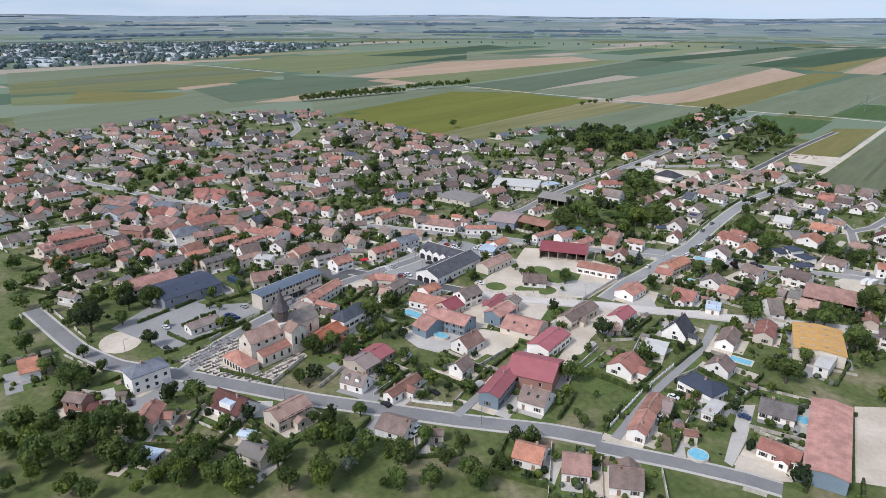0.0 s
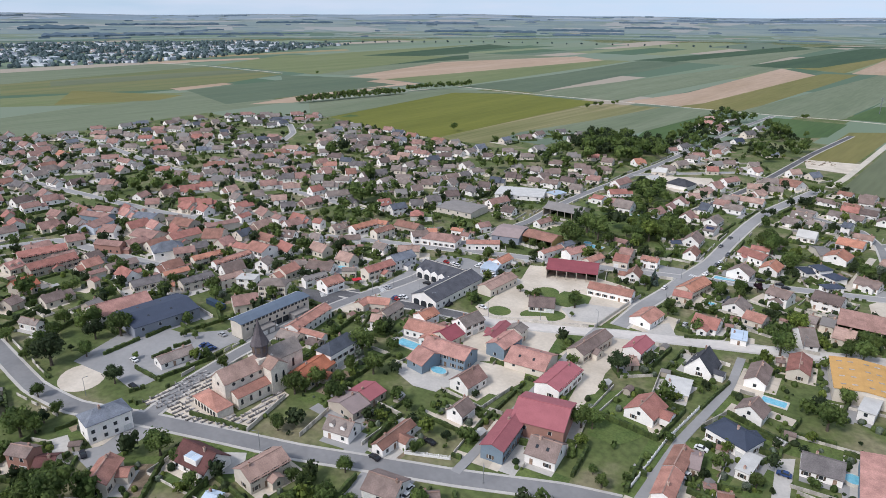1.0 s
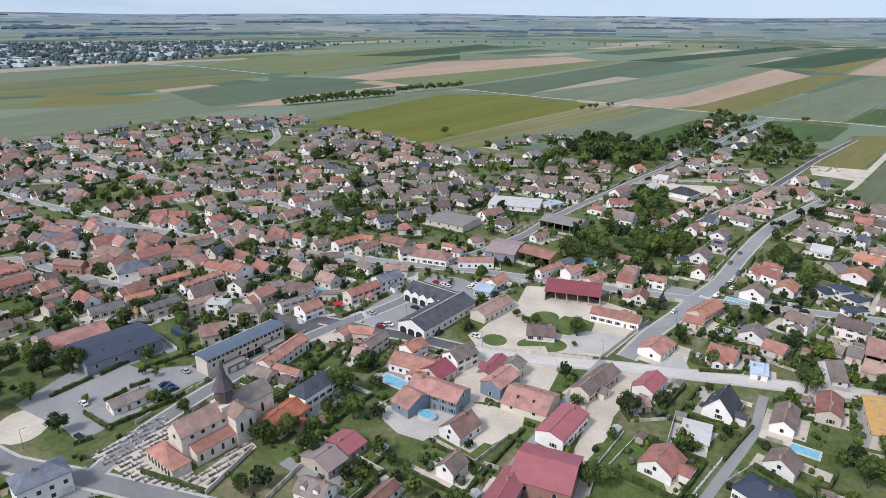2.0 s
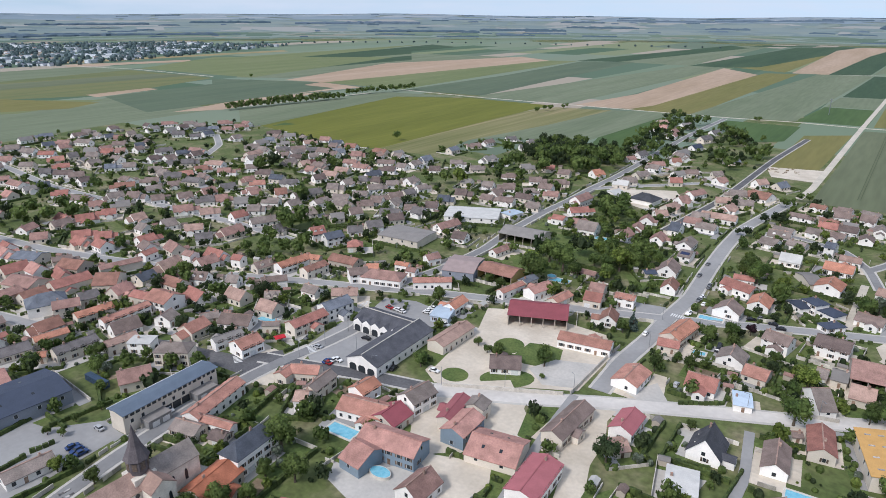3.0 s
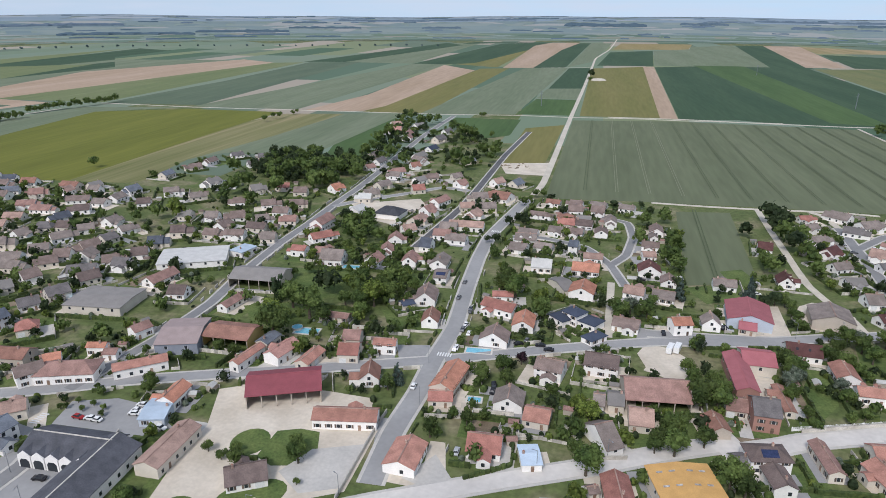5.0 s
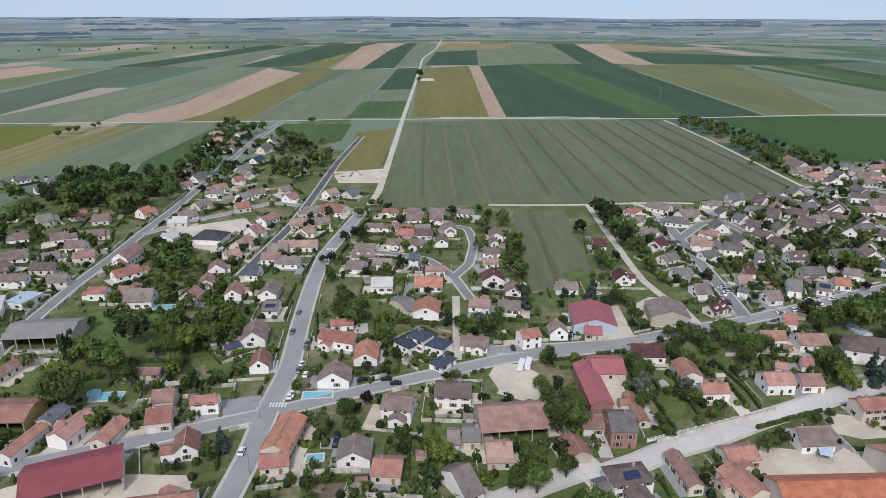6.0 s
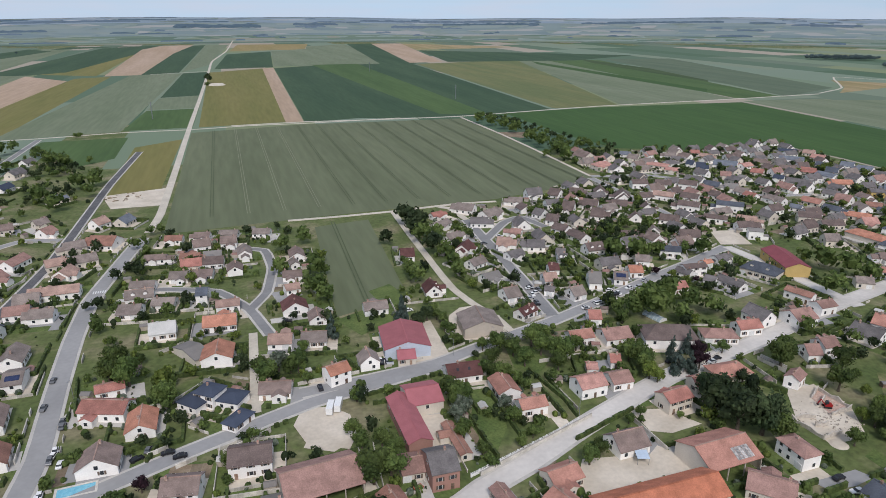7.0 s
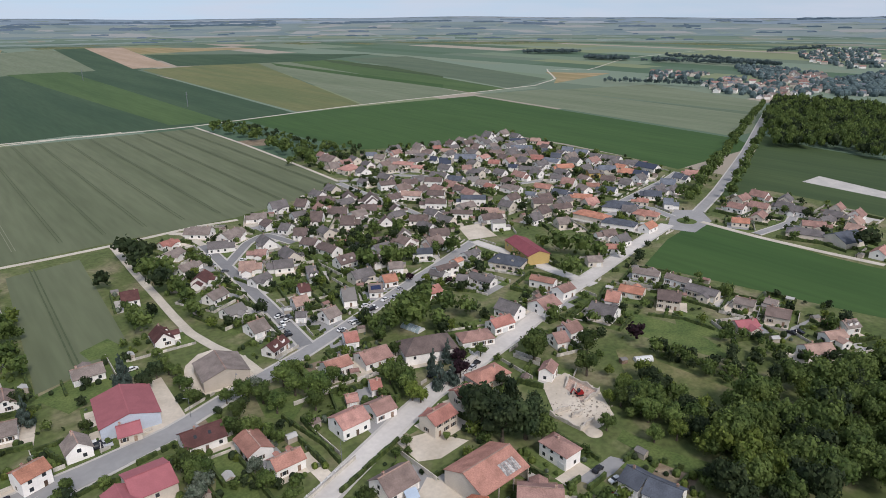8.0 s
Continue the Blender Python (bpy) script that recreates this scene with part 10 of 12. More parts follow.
# ---- gardens: hedges, walls, drives, beds and shrubs round each house ----
HEDGES, WALLS_PILE, DRIVES, LAWNS, BEDS, SHEDS = Pile(), Pile(), Pile(), Pile(), Pile(), Pile()
for n, (hx, hy, yaw, L, w) in enumerate(HOUSES):
    r = random.Random(n * 7 + 1)
    big = w > 12.5 or L > 24
    m = pose(hx, hy, 0, 0, 0, yaw)
    a, b0, b1 = L / 2 + r.uniform(3, 7), -w / 2 - r.uniform(4, 9), w / 2 + r.uniform(5, 12)
    if big:
        a, b0, b1 = L / 2 + 4, -w / 2 - 4, w / 2 + 4
    z = 0.012 + 0.0004 * (n % 60)

    def flat(pile, x0, y0, x1, y1, lift, slot=0):
        nx, ny = max(int((x1 - x0) / 3), 1), max(int((y1 - y0) / 3), 1)
        for i in range(nx):
            for j in range(ny):
                u0, u1, v0, v1 = x0 + (x1 - x0) * i / nx, x0 + (x1 - x0) * (i + 1) / nx, y0 + (y1 - y0) * j / ny, y0 + (y1 - y0) * (j + 1) / ny
                c = m @ Vector(((u0 + u1) / 2, (v0 + v1) / 2, 0))
                i2, j2 = int(c.x - X0), int(c.y - Y0)
                if 0 <= i2 < NX and 0 <= j2 < NY and not FIELD_MASK[i2, j2]:
                    pile.add([(u0, v0, z + lift), (u1, v0, z + lift), (u1, v1, z + lift), (u0, v1, z + lift)], [(0, 1, 2, 3)], slot, m)

    hard = r.choice((0, 0, 1, 2))
    if in_poly(hx, hy, CENTRE) and r.random() < 0.7:  # paved courts between the terraces
        flat(DRIVES, -a, b0, a, b1, 0.051, r.choice((0, 1, 1, 2)))
    if r.random() < 0.6:
        flat(LAWNS, -a, b0, a, -w / 2, 0.0)
    if r.random() < 0.6:
        flat(LAWNS, -a, w / 2, a, b1, 0.0)
    side = r.choice((-1, 1))
    x0 = side * L / 2 if side > 0 else -a
    if r.random() < 0.92:
        flat(DRIVES, x0, b0, x0 + (a - L / 2), w / 2, 0.05, hard)
        if r.random() < 0.8:
            flat(DRIVES, -L / 2, (b0 - w / 2) / 2 if r.random() < 0.5 else -w / 2 - 2.5, L / 2, -w / 2, 0.05, hard)
        if r.random() < 0.45:
            flat(DRIVES, -L / 2, w / 2, L / 2, w / 2 + r.uniform(2.5, 4.5), 0.05, hard)
    if r.random() < 0.25 and not big:
        flat(BEDS, -a * 0.7, w / 2 + 2.5, a * 0.5, b1 - 1, 0.025)
    if r.random() < 0.65 and not big:
        c = m @ Vector((r.choice((-1, 1)) * (a - 2), b1 - 2, 0))
        if free(c.x, c.y):
            at = pose(c.x, c.y, 0, 0, 0, yaw)
            SHEDS.add(*shell_walls(3.4, 2.6, 2.1, 0.5, False), 0, at)
            SHEDS.add(*shell_gable(3.4, 2.6, 2.1, 0.5, 0.2, 0.1), 1 + r.randrange(4), at)
    for (px, py, qx, qy) in ((-a, b0, a, b0), (a, b0, a, b1), (a, b1, -a, b1), (-a, b1, -a, b0)):
        kind = r.random()
        if kind > 0.64:
            continue
        step = 1.6 if n < 300 else 3.2
        n2 = max(int(math.hypot(qx - px, qy - py) / step), 1)
        half = step / 2 + 0.05
        h = r.uniform(1.2, 2.2) if kind < 0.42 else r.uniform(0.9, 1.7)
        for k in range(n2):
            u, v = px + (qx - px) * (k + 0.5) / n2, py + (qy - py) * (k + 0.5) / n2
            c = m @ Vector((u, v, 0))
            if not free(c.x, c.y):
                continue
            at = m @ pose(u, v, 0, 0, 0, math.degrees(math.atan2(qy - py, qx - px)))
            if kind < 0.42:
                t, hh = r.uniform(0.4, 0.7), h * r.uniform(0.85, 1.12)
                HEDGES.add([(-half, -t, 0), (half, -t, 0), (half, t, 0), (-half, t, 0), (-half, -t * 0.8, hh), (half, -t * 0.7, hh * 0.95), (half, t * 0.75, hh), (-half, t * 0.8, hh * 1.04)], BOX_F, 0, at)
            else:
                WALLS_PILE.add(*box(-half, -0.12, -0.2, half, 0.12, h), 0, at)
    for k in range(r.randrange(9, 17) if n < 330 else r.randrange(3, 7)):
        u, v = r.uniform(-a, a), r.choice((r.uniform(b0, -w / 2 - 0.8), r.uniform(w / 2 + 0.8, b1)))
        c = m @ Vector((u, v, 0))
        if free(c.x, c.y):
            d = r.uniform(0.9, 3.2)
            BULK[r.choice(("broad", "broad", "broad", "dark", "bright", "grey"))].add(r.choice(TUFTS), c.x, c.y, -0.25 * d, d, d * r.uniform(0.9, 1.3), r.uniform(0, 6))
    if r.random() < 0.75 and not big:
        u, v = r.uniform(-a, a), r.choice((b0 + 1, b1 - 1.5))
        c = m @ Vector((u, v, 0))
        if free(c.x, c.y) and min(abs(c.x - p) + abs(c.y - q) for p, q in TREES) > 4:
            d = r.uniform(3, 6)
            BULK[r.choice(("broad", "broad", "dark", "bright"))].add(crown_for(c.x, c.y, "round", n), c.x, c.y, 0, d, d * 1.15, r.uniform(0, 6))



def hedge_line(x0, y0, x1, y1):
    """A clipped hedge from point to point."""
    n, r = max(int(math.hypot(x1 - x0, y1 - y0) / 1.5), 1), random.Random(int(x0 * 3 + y1))
    for k in range(n):
        a, hh = 0.5 * r.uniform(0.85, 1.2), 1.5 * r.uniform(0.85, 1.15)
        at = pose(x0 + (x1 - x0) * (k + 0.5) / n, y0 + (y1 - y0) * (k + 0.5) / n, 0, 0, 0, math.degrees(math.atan2(y1 - y0, x1 - x0)))
        HEDGES.add([(-0.8, -a, 0), (0.8, -a, 0), (0.8, a, 0), (-0.8, a, 0), (-0.78, -a * 0.8, hh), (0.78, -a * 0.7, hh * 0.95), (0.78, a * 0.75, hh), (-0.78, a * 0.8, hh * 1.04)], BOX_F, 0, at)


def wall_line(x0, y0, x1, y1):
    """A rendered garden wall with a coping."""
    L = math.hypot(x1 - x0, y1 - y0)
    at = pose((x0 + x1) / 2, (y0 + y1) / 2, 0, 0, 0, math.degrees(math.atan2(y1 - y0, x1 - x0)))
    WALLS_PILE.add(*box(-L / 2, -0.13, -0.2, L / 2, 0.13, 1.5), 0, at)
    WALLS_PILE.add(*box(-L / 2, -0.2, 1.5, L / 2, 0.2, 1.6), 0, at)


hedge_line(-269.8, 112.0, -271.7, 127.7)
hedge_line(-271.3, 130.3, -273.9, 147.3)
hedge_line(-270.8, 145.8, -258.6, 146.0)
hedge_line(-263.6, 143.4, -260.6, 163.2)
hedge_line(-254.3, 133.1, -253.3, 140.3)
hedge_line(-252.5, 123.2, -253.4, 131.7)
hedge_line(-250.3, 115.5, -234.1, 117.0)
hedge_line(-235.3, 105.7, -234.1, 111.4)
hedge_line(-206.3, 113.2, -184.1, 120.6)
wall_line(-183.3, 120.1, -190.2, 140.5)
wall_line(3.5, 327.1, 50.3, 343.8)
wall_line(99.3, 359.7, 119.1, 364.4)
wall_line(135.2, 359.2, 138.0, 348.5)
hedge_line(47.4, 373.0, 45.7, 345.3)
hedge_line(38.9, 333.7, 66.1, 343.3)
hedge_line(214.2, 338.7, 215.8, 319.2)
hedge_line(-126.9, 167.6, -131.0, 204.2)
hedge_line(-75.3, 230.6, -73.4, 254.1)
hedge_line(-51.0, 234.4, -35.0, 238.5)
hedge_line(-100.2, 279.2, -92.8, 284.1)
hedge_line(-92.8, 284.1, -87.1, 288.6)
hedge_line(-87.1, 288.6, -88.5, 310.9)
wall_line(-67.9, 295.7, -52.7, 299.8)
hedge_line(-99.0, 319.3, -87.2, 321.8)
hedge_line(-87.7, 415.5, -71.6, 415.9)
hedge_line(-91.1, 364.0, -85.6, 380.4)
wall_line(-68.9, 361.1, -53.9, 368.5)
hedge_line(56.0, 552.7, 52.8, 505.8)
hedge_line(43.0, 378.3, 47.0, 351.4)
hedge_line(-174.6, 274.6, -172.1, 272.8)
hedge_line(-172.1, 272.8, -163.1, 273.4)
wall_line(120.9, 366.1, 98.6, 358.5)
wall_line(133.0, 358.4, 135.5, 346.5)
wall_line(49.4, 382.4, 64.7, 381.6)
wall_line(-133.4, 262.2, -133.0, 295.6)
wall_line(-174.0, 240.0, -135.3, 260.6)
wall_line(-103.6, 314.1, -89.6, 314.7)
wall_line(-271.2, 209.6, -250.0, 214.0)
hedge_line(79.8, 506.7, 87.0, 479.1)
hedge_line(87.0, 479.1, 101.6, 483.8)

# low walls and hedges along the streets
r = random.Random(77)
for half, pts in ROAD_POINTS:
    if half < 3.4:
        continue
    for (ax, ay), (bx, by) in zip(pts, pts[1:]):
        length = math.hypot(bx - ax, by - ay)
        ux, uy = (bx - ax) / length, (by - ay) / length
        for side in (-1, 1):
            t = 0.0
            while t < length:
                run, kind, h = r.uniform(5, 16), r.random(), r.uniform(0.8, 1.7)
                for k in range(int(min(run, length - t) / 1.6)):
                    q = t + 1.6 * k + 0.8
                    d = half + 1.7
                    x, y = ax + ux * q - uy * d * side, ay + uy * q + ux * d * side
                    if kind < 0.72 and free(x, y) and abs(x) < 700 and y < 640:
                        at = pose(x, y, 0, 0, 0, math.degrees(math.atan2(uy, ux)))
                        if kind < 0.24:
                            t2, hh = r.uniform(0.35, 0.6), h * r.uniform(0.9, 1.15)
                            HEDGES.add([(-0.85, -t2, 0), (0.85, -t2, 0), (0.85, t2, 0), (-0.85, t2, 0), (-0.8, -t2 * 0.8, hh), (0.8, -t2 * 0.7, hh * 0.95), (0.8, t2 * 0.75, hh), (-0.8, t2 * 0.8, hh * 1.04)], BOX_F, 0, at)
                        elif k % 2 == 0:
                            WALLS_PILE.add(*box(-0.81, -0.14, -0.2, 2.41, 0.14, h), 0, at)
                t += run + r.choice((0, 3.5))

# trees and bushes scattered through the gardens
r = random.Random(41)
near = np.array([h[:2] for h in HOUSES])
k = 0
while k < 3600:
    h = near[r.randrange(len(near))]
    x, y = h[0] + r.gauss(0, 13), h[1] + r.gauss(0, 13)
    k += 1
    if not free(x, y):
        continue
    d = r.choice((r.uniform(1.5, 3), r.uniform(2, 4.5), r.uniform(3, 7), r.uniform(4, 8.5)))
    BULK[r.choice(("broad", "dark", "dark", "broad", "broad", "dark", "bright"))].add(crown_for(x, y, "round", k) if d > 3.4 else r.choice(TUFTS), x, y, -0.15 * d, d, d * r.uniform(1, 1.3), r.uniform(0, 6))

for _ in range(3400):  # small dark shrubs
    h = near[r.randrange(len(near))]
    x, y = h[0] + r.gauss(0, 11), h[1] + r.gauss(0, 11)
    if free(x, y):
        d = r.uniform(0.9, 2.6)
        BULK["dark" if r.random() < 0.7 else "broad"].add(r.choice(SHRUBS), x, y, -0.2 * d, d, d * r.uniform(0.9, 1.6), r.uniform(0, 6))

tagged(new("lawns", LAWNS.mesh("lawns", [LAWN])), "patchy green garden lawns round the houses", "lawn", kind="stuff")
tagged(new("drives", DRIVES.mesh("drives", [GRAVEL, PAVING, ASPHALT])), "pale gravel drives and terraces at the houses", "gravel", kind="stuff")
tagged(new("vegetable_beds", BEDS.mesh("vegetable_beds", [SOIL])), "brown dug vegetable beds in gardens", "soil", kind="stuff")
tagged(new("hedges", HEDGES.mesh("hedges", [HEDGE])), "clipped dark green hedges between gardens", "hedge", kind="stuff")
tagged(new("garden_walls", WALLS_PILE.mesh("garden_walls", [STONE])), "low pale rendered garden walls", "wall", kind="stuff")
tagged(new("garden_sheds", SHEDS.mesh("garden_sheds", [WALL_M["stone"], ROOF_M["redbrown"], ROOF_M["grey"], ROOF_M["light"], ROOF_M["brown"]])), "small garden sheds behind the houses", "shed", kind="stuff")

# ---- distance: parcels, town, village, woods ----
PALETTE = bpy.data.materials.new("distant_crops")
PALETTE.use_nodes = True
pn, pl = PALETTE.node_tree.nodes, PALETTE.node_tree.links
pg, pr = pn.new("ShaderNodeNewGeometry"), pn.new("ShaderNodeValToRGB")
pr.color_ramp.interpolation = "CONSTANT"
# Crop colours lightened, so that some haze is painted into them.
for k, c in enumerate(((0.16, 0.21, 0.14), (0.08, 0.13, 0.08), (0.18, 0.22, 0.155), (0.13, 0.17, 0.12), (0.33, 0.29, 0.23), (0.19, 0.22, 0.125), (0.1, 0.15, 0.1), (0.17, 0.22, 0.16))):
    e = pr.color_ramp.elements[k] if k < 2 else pr.color_ramp.elements.new(k / 8)
    e.position, e.color = k / 8, (*c, 1)
pl.new(pg.outputs["Random Per Island"], pr.inputs["Fac"]), pl.new(pr.outputs["Color"], pn["Principled BSDF"].inputs["Base Color"])
pn["Principled BSDF"].inputs["Roughness"].default_value = 0.95
pn["Principled BSDF"].inputs["Specular IOR Level"].default_value = 0.1
far = Pile()
r = random.Random(11)
x = -3300.0
while x < 3300:
    wide = r.uniform(60, 150)
    y = -3000.0 + r.uniform(0, 300)
    while y < 3600:
        deep = r.uniform(350, 700)
        cx, cy = x + wide / 2, y + deep / 2
        d = math.hypot(cx, cy - 300)
        if 560 < d < 3150 and not (-960 < cx < 480 and -100 < cy < 760):
            far.add([(x, y, 0.02), (x + wide, y, 0.02), (x + wide, y + deep, 0.02), (x, y + deep, 0.02)], [(0, 1, 2, 3)])
        y += deep
    x += wide
tagged(new("distant_fields", far.mesh("distant_fields", [PALETTE])), "striped farm fields out to the distance", "field", kind="stuff")


def backdrop_material(name, colours):
    m = bpy.data.materials.new(name)
    m.use_nodes = True
    n, l = m.node_tree.nodes, m.node_tree.links
    g, ramp = n.new("ShaderNodeNewGeometry"), n.new("ShaderNodeValToRGB")
    ramp.color_ramp.interpolation = "CONSTANT"
    for k, c in enumerate(colours):
        e = ramp.color_ramp.elements[k] if k < 2 else ramp.color_ramp.elements.new(k / len(colours))
        e.position, e.color = k / len(colours), (*c, 1)
    l.new(g.outputs["Random Per Island"], ramp.inputs["Fac"]), l.new(ramp.outputs["Color"], n["Principled BSDF"].inputs["Base Color"])
    n["Principled BSDF"].inputs["Roughness"].default_value = 1.0
    n["Principled BSDF"].inputs["Specular IOR Level"].default_value = 0.0
    return m


# Three tones, paler and bluer with distance: haze painted into the land's colours.
HAZE_TINT_M = [backdrop_material("hazy_land_near", ((0.15, 0.2, 0.155), (0.115, 0.165, 0.13), (0.185, 0.225, 0.165), (0.24, 0.24, 0.195), (0.14, 0.19, 0.145), (0.17, 0.21, 0.17))),
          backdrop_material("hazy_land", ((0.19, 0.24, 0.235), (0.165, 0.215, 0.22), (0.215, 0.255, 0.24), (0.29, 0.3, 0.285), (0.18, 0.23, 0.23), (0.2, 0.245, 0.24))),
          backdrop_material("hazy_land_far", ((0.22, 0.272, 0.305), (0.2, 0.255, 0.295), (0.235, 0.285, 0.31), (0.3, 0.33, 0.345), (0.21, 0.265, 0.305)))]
# Woods tinted blue-grey, the colour standing in for haze before them.
HAZE_TINT_WOOD = backdrop_material("haze_tint_wood", ((0.085, 0.125, 0.155), (0.1, 0.14, 0.175), (0.115, 0.155, 0.195)))
haze, woods = Pile(), Pile()
ring = 3150.0
while ring < 4900:
    deep = r.uniform(35, 105)
    a = r.uniform(0, 0.1)
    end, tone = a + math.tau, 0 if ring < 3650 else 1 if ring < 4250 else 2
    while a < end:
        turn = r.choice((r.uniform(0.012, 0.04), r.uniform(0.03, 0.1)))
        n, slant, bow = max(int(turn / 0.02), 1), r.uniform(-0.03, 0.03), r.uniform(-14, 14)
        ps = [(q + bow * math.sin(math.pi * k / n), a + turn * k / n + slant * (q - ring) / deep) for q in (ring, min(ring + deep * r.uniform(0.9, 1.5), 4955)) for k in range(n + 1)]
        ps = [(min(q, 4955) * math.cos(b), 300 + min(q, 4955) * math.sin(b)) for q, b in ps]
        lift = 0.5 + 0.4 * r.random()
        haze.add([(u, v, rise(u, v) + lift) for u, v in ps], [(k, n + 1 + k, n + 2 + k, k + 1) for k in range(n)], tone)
        a += turn
    ring += deep


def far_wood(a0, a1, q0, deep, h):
    """A belt of haze-tinted trees along the land: uneven in depth and height."""
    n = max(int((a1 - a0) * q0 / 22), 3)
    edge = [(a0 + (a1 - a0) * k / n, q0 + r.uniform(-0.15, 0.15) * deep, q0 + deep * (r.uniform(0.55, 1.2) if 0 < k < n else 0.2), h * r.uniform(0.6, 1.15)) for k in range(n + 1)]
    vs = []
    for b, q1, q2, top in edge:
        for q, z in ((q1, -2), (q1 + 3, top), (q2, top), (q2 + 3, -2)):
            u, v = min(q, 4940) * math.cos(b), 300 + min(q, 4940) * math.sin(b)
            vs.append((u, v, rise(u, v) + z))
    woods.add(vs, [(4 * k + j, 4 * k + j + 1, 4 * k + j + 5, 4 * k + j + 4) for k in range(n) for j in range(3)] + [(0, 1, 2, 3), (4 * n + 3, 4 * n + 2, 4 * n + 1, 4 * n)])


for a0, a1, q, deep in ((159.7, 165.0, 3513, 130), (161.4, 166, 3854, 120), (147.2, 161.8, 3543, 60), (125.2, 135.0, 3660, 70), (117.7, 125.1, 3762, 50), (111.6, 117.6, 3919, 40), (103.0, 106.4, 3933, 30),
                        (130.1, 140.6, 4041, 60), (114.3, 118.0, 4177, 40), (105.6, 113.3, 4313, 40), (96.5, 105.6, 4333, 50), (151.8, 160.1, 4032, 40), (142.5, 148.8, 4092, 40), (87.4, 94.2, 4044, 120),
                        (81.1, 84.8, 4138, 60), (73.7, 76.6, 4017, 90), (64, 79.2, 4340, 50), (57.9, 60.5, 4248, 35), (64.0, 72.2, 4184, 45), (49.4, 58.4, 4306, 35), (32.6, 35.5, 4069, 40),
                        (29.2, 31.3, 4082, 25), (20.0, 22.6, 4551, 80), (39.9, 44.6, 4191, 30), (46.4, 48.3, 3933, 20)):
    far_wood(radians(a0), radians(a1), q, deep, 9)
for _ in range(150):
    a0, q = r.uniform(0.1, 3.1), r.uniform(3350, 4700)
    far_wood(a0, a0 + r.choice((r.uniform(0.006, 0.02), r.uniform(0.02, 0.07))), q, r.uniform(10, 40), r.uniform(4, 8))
tagged(new("backdrop", haze.mesh("backdrop", HAZE_TINT_M)), "farmland at the horizon with haze painted into its colours", "distance", kind="structure")
tagged(new("distant_woods", woods.mesh("distant_woods", [HAZE_TINT_WOOD])), "dark hazy woods near the horizon", "wood", kind="stuff")


# Town walls and roofs in bluish greys that paint haze over them.
TOWN_WALL = material("haze_tint_town_wall", (0.46, 0.5, 0.54), (0.64, 0.67, 0.7), 0.02, 0.9)
TOWN_ROOF = material("haze_tint_town_roof", (0.34, 0.37, 0.4), (0.6, 0.62, 0.65), 0.02, 0.9)


def settlement(name, region, houses, trees, big, seed, label):
    r = random.Random(seed)
    p = Pile()
    mats = [WALL_M["white"], WALL_M["cream"], ROOF_M["redbrown"], ROOF_M["greybrown"], ROOF_M["light"], ROOF_M["bluegrey"]]
    if big:  # the town lies far off, haze painted into its colours
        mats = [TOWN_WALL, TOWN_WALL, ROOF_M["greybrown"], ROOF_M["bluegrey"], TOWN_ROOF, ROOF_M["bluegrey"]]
    xs, ys = [a for a, _ in region], [b for _, b in region]
    k = 0
    while k < houses + trees:
        x, y = r.uniform(min(xs), max(xs)), r.uniform(min(ys), max(ys))
        if not in_poly(x, y, region):
            continue
        k += 1
        if k <= houses:
            at = pose(x, y, rise(x, y), 0, 0, r.choice((0, 90)) + r.gauss(20, 9))
            if big and r.random() < 0.55:
                L, w, e, s, roof = r.uniform(16, 46), r.uniform(12, 24), r.uniform(4, 8), 0.06, r.choice((4, 4, 5))
            else:
                L, w, e, s, roof = r.uniform(9, 15), r.uniform(8, 10), r.uniform(3, 6), 0.6, r.choice((2, 2, 3, 3, 5))
            p.add(*shell_walls(L, w, e, s, False), r.choice((0, 0, 1)), at)
            p.add(*shell_gable(L, w, e, s), roof, at)
        else:
            d = r.uniform(6, 15)
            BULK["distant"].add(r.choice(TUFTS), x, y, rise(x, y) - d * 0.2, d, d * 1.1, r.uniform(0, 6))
    tagged(new(name, p.mesh(name, mats)), label, "town", kind="stuff")


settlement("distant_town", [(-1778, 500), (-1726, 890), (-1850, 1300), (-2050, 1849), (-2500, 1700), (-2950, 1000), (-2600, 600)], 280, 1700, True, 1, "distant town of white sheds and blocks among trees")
VILLAGE = "distant village of red roofs among trees"
settlement("distant_village", [(1317, 1096), (1359, 980), (1231, 919), (1155, 987)], 26, 40, False, 2, VILLAGE)
settlement("distant_village", [(1150, 872), (1305, 887), (1246, 789), (1011, 676), (1030, 791)], 60, 60, False, 3, VILLAGE)
settlement("distant_village", [(1238, 796), (1556, 885), (1552, 811), (1232, 673), (1108, 650), (1054, 697)], 110, 60, False, 4, VILLAGE)
settlement("distant_village", [(2301, 1199), (2750, 1250), (2700, 1100), (1820, 780), (1753, 840), (1955, 1032)], 80, 260, False, 5, VILLAGE)
settlement("distant_village", [(1309, 733), (1682, 734), (1195, 575), (1144, 638)], 26, 260, False, 6, VILLAGE)
settlement("distant_village", [(1620, 1053), (1622, 889), (1299, 814), (1442, 946)], 14, 170, False, 7, VILLAGE)
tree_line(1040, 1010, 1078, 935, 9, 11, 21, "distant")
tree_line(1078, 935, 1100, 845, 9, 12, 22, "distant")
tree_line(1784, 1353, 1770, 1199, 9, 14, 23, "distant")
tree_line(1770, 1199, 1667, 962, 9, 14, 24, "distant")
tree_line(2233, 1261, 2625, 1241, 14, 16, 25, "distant")
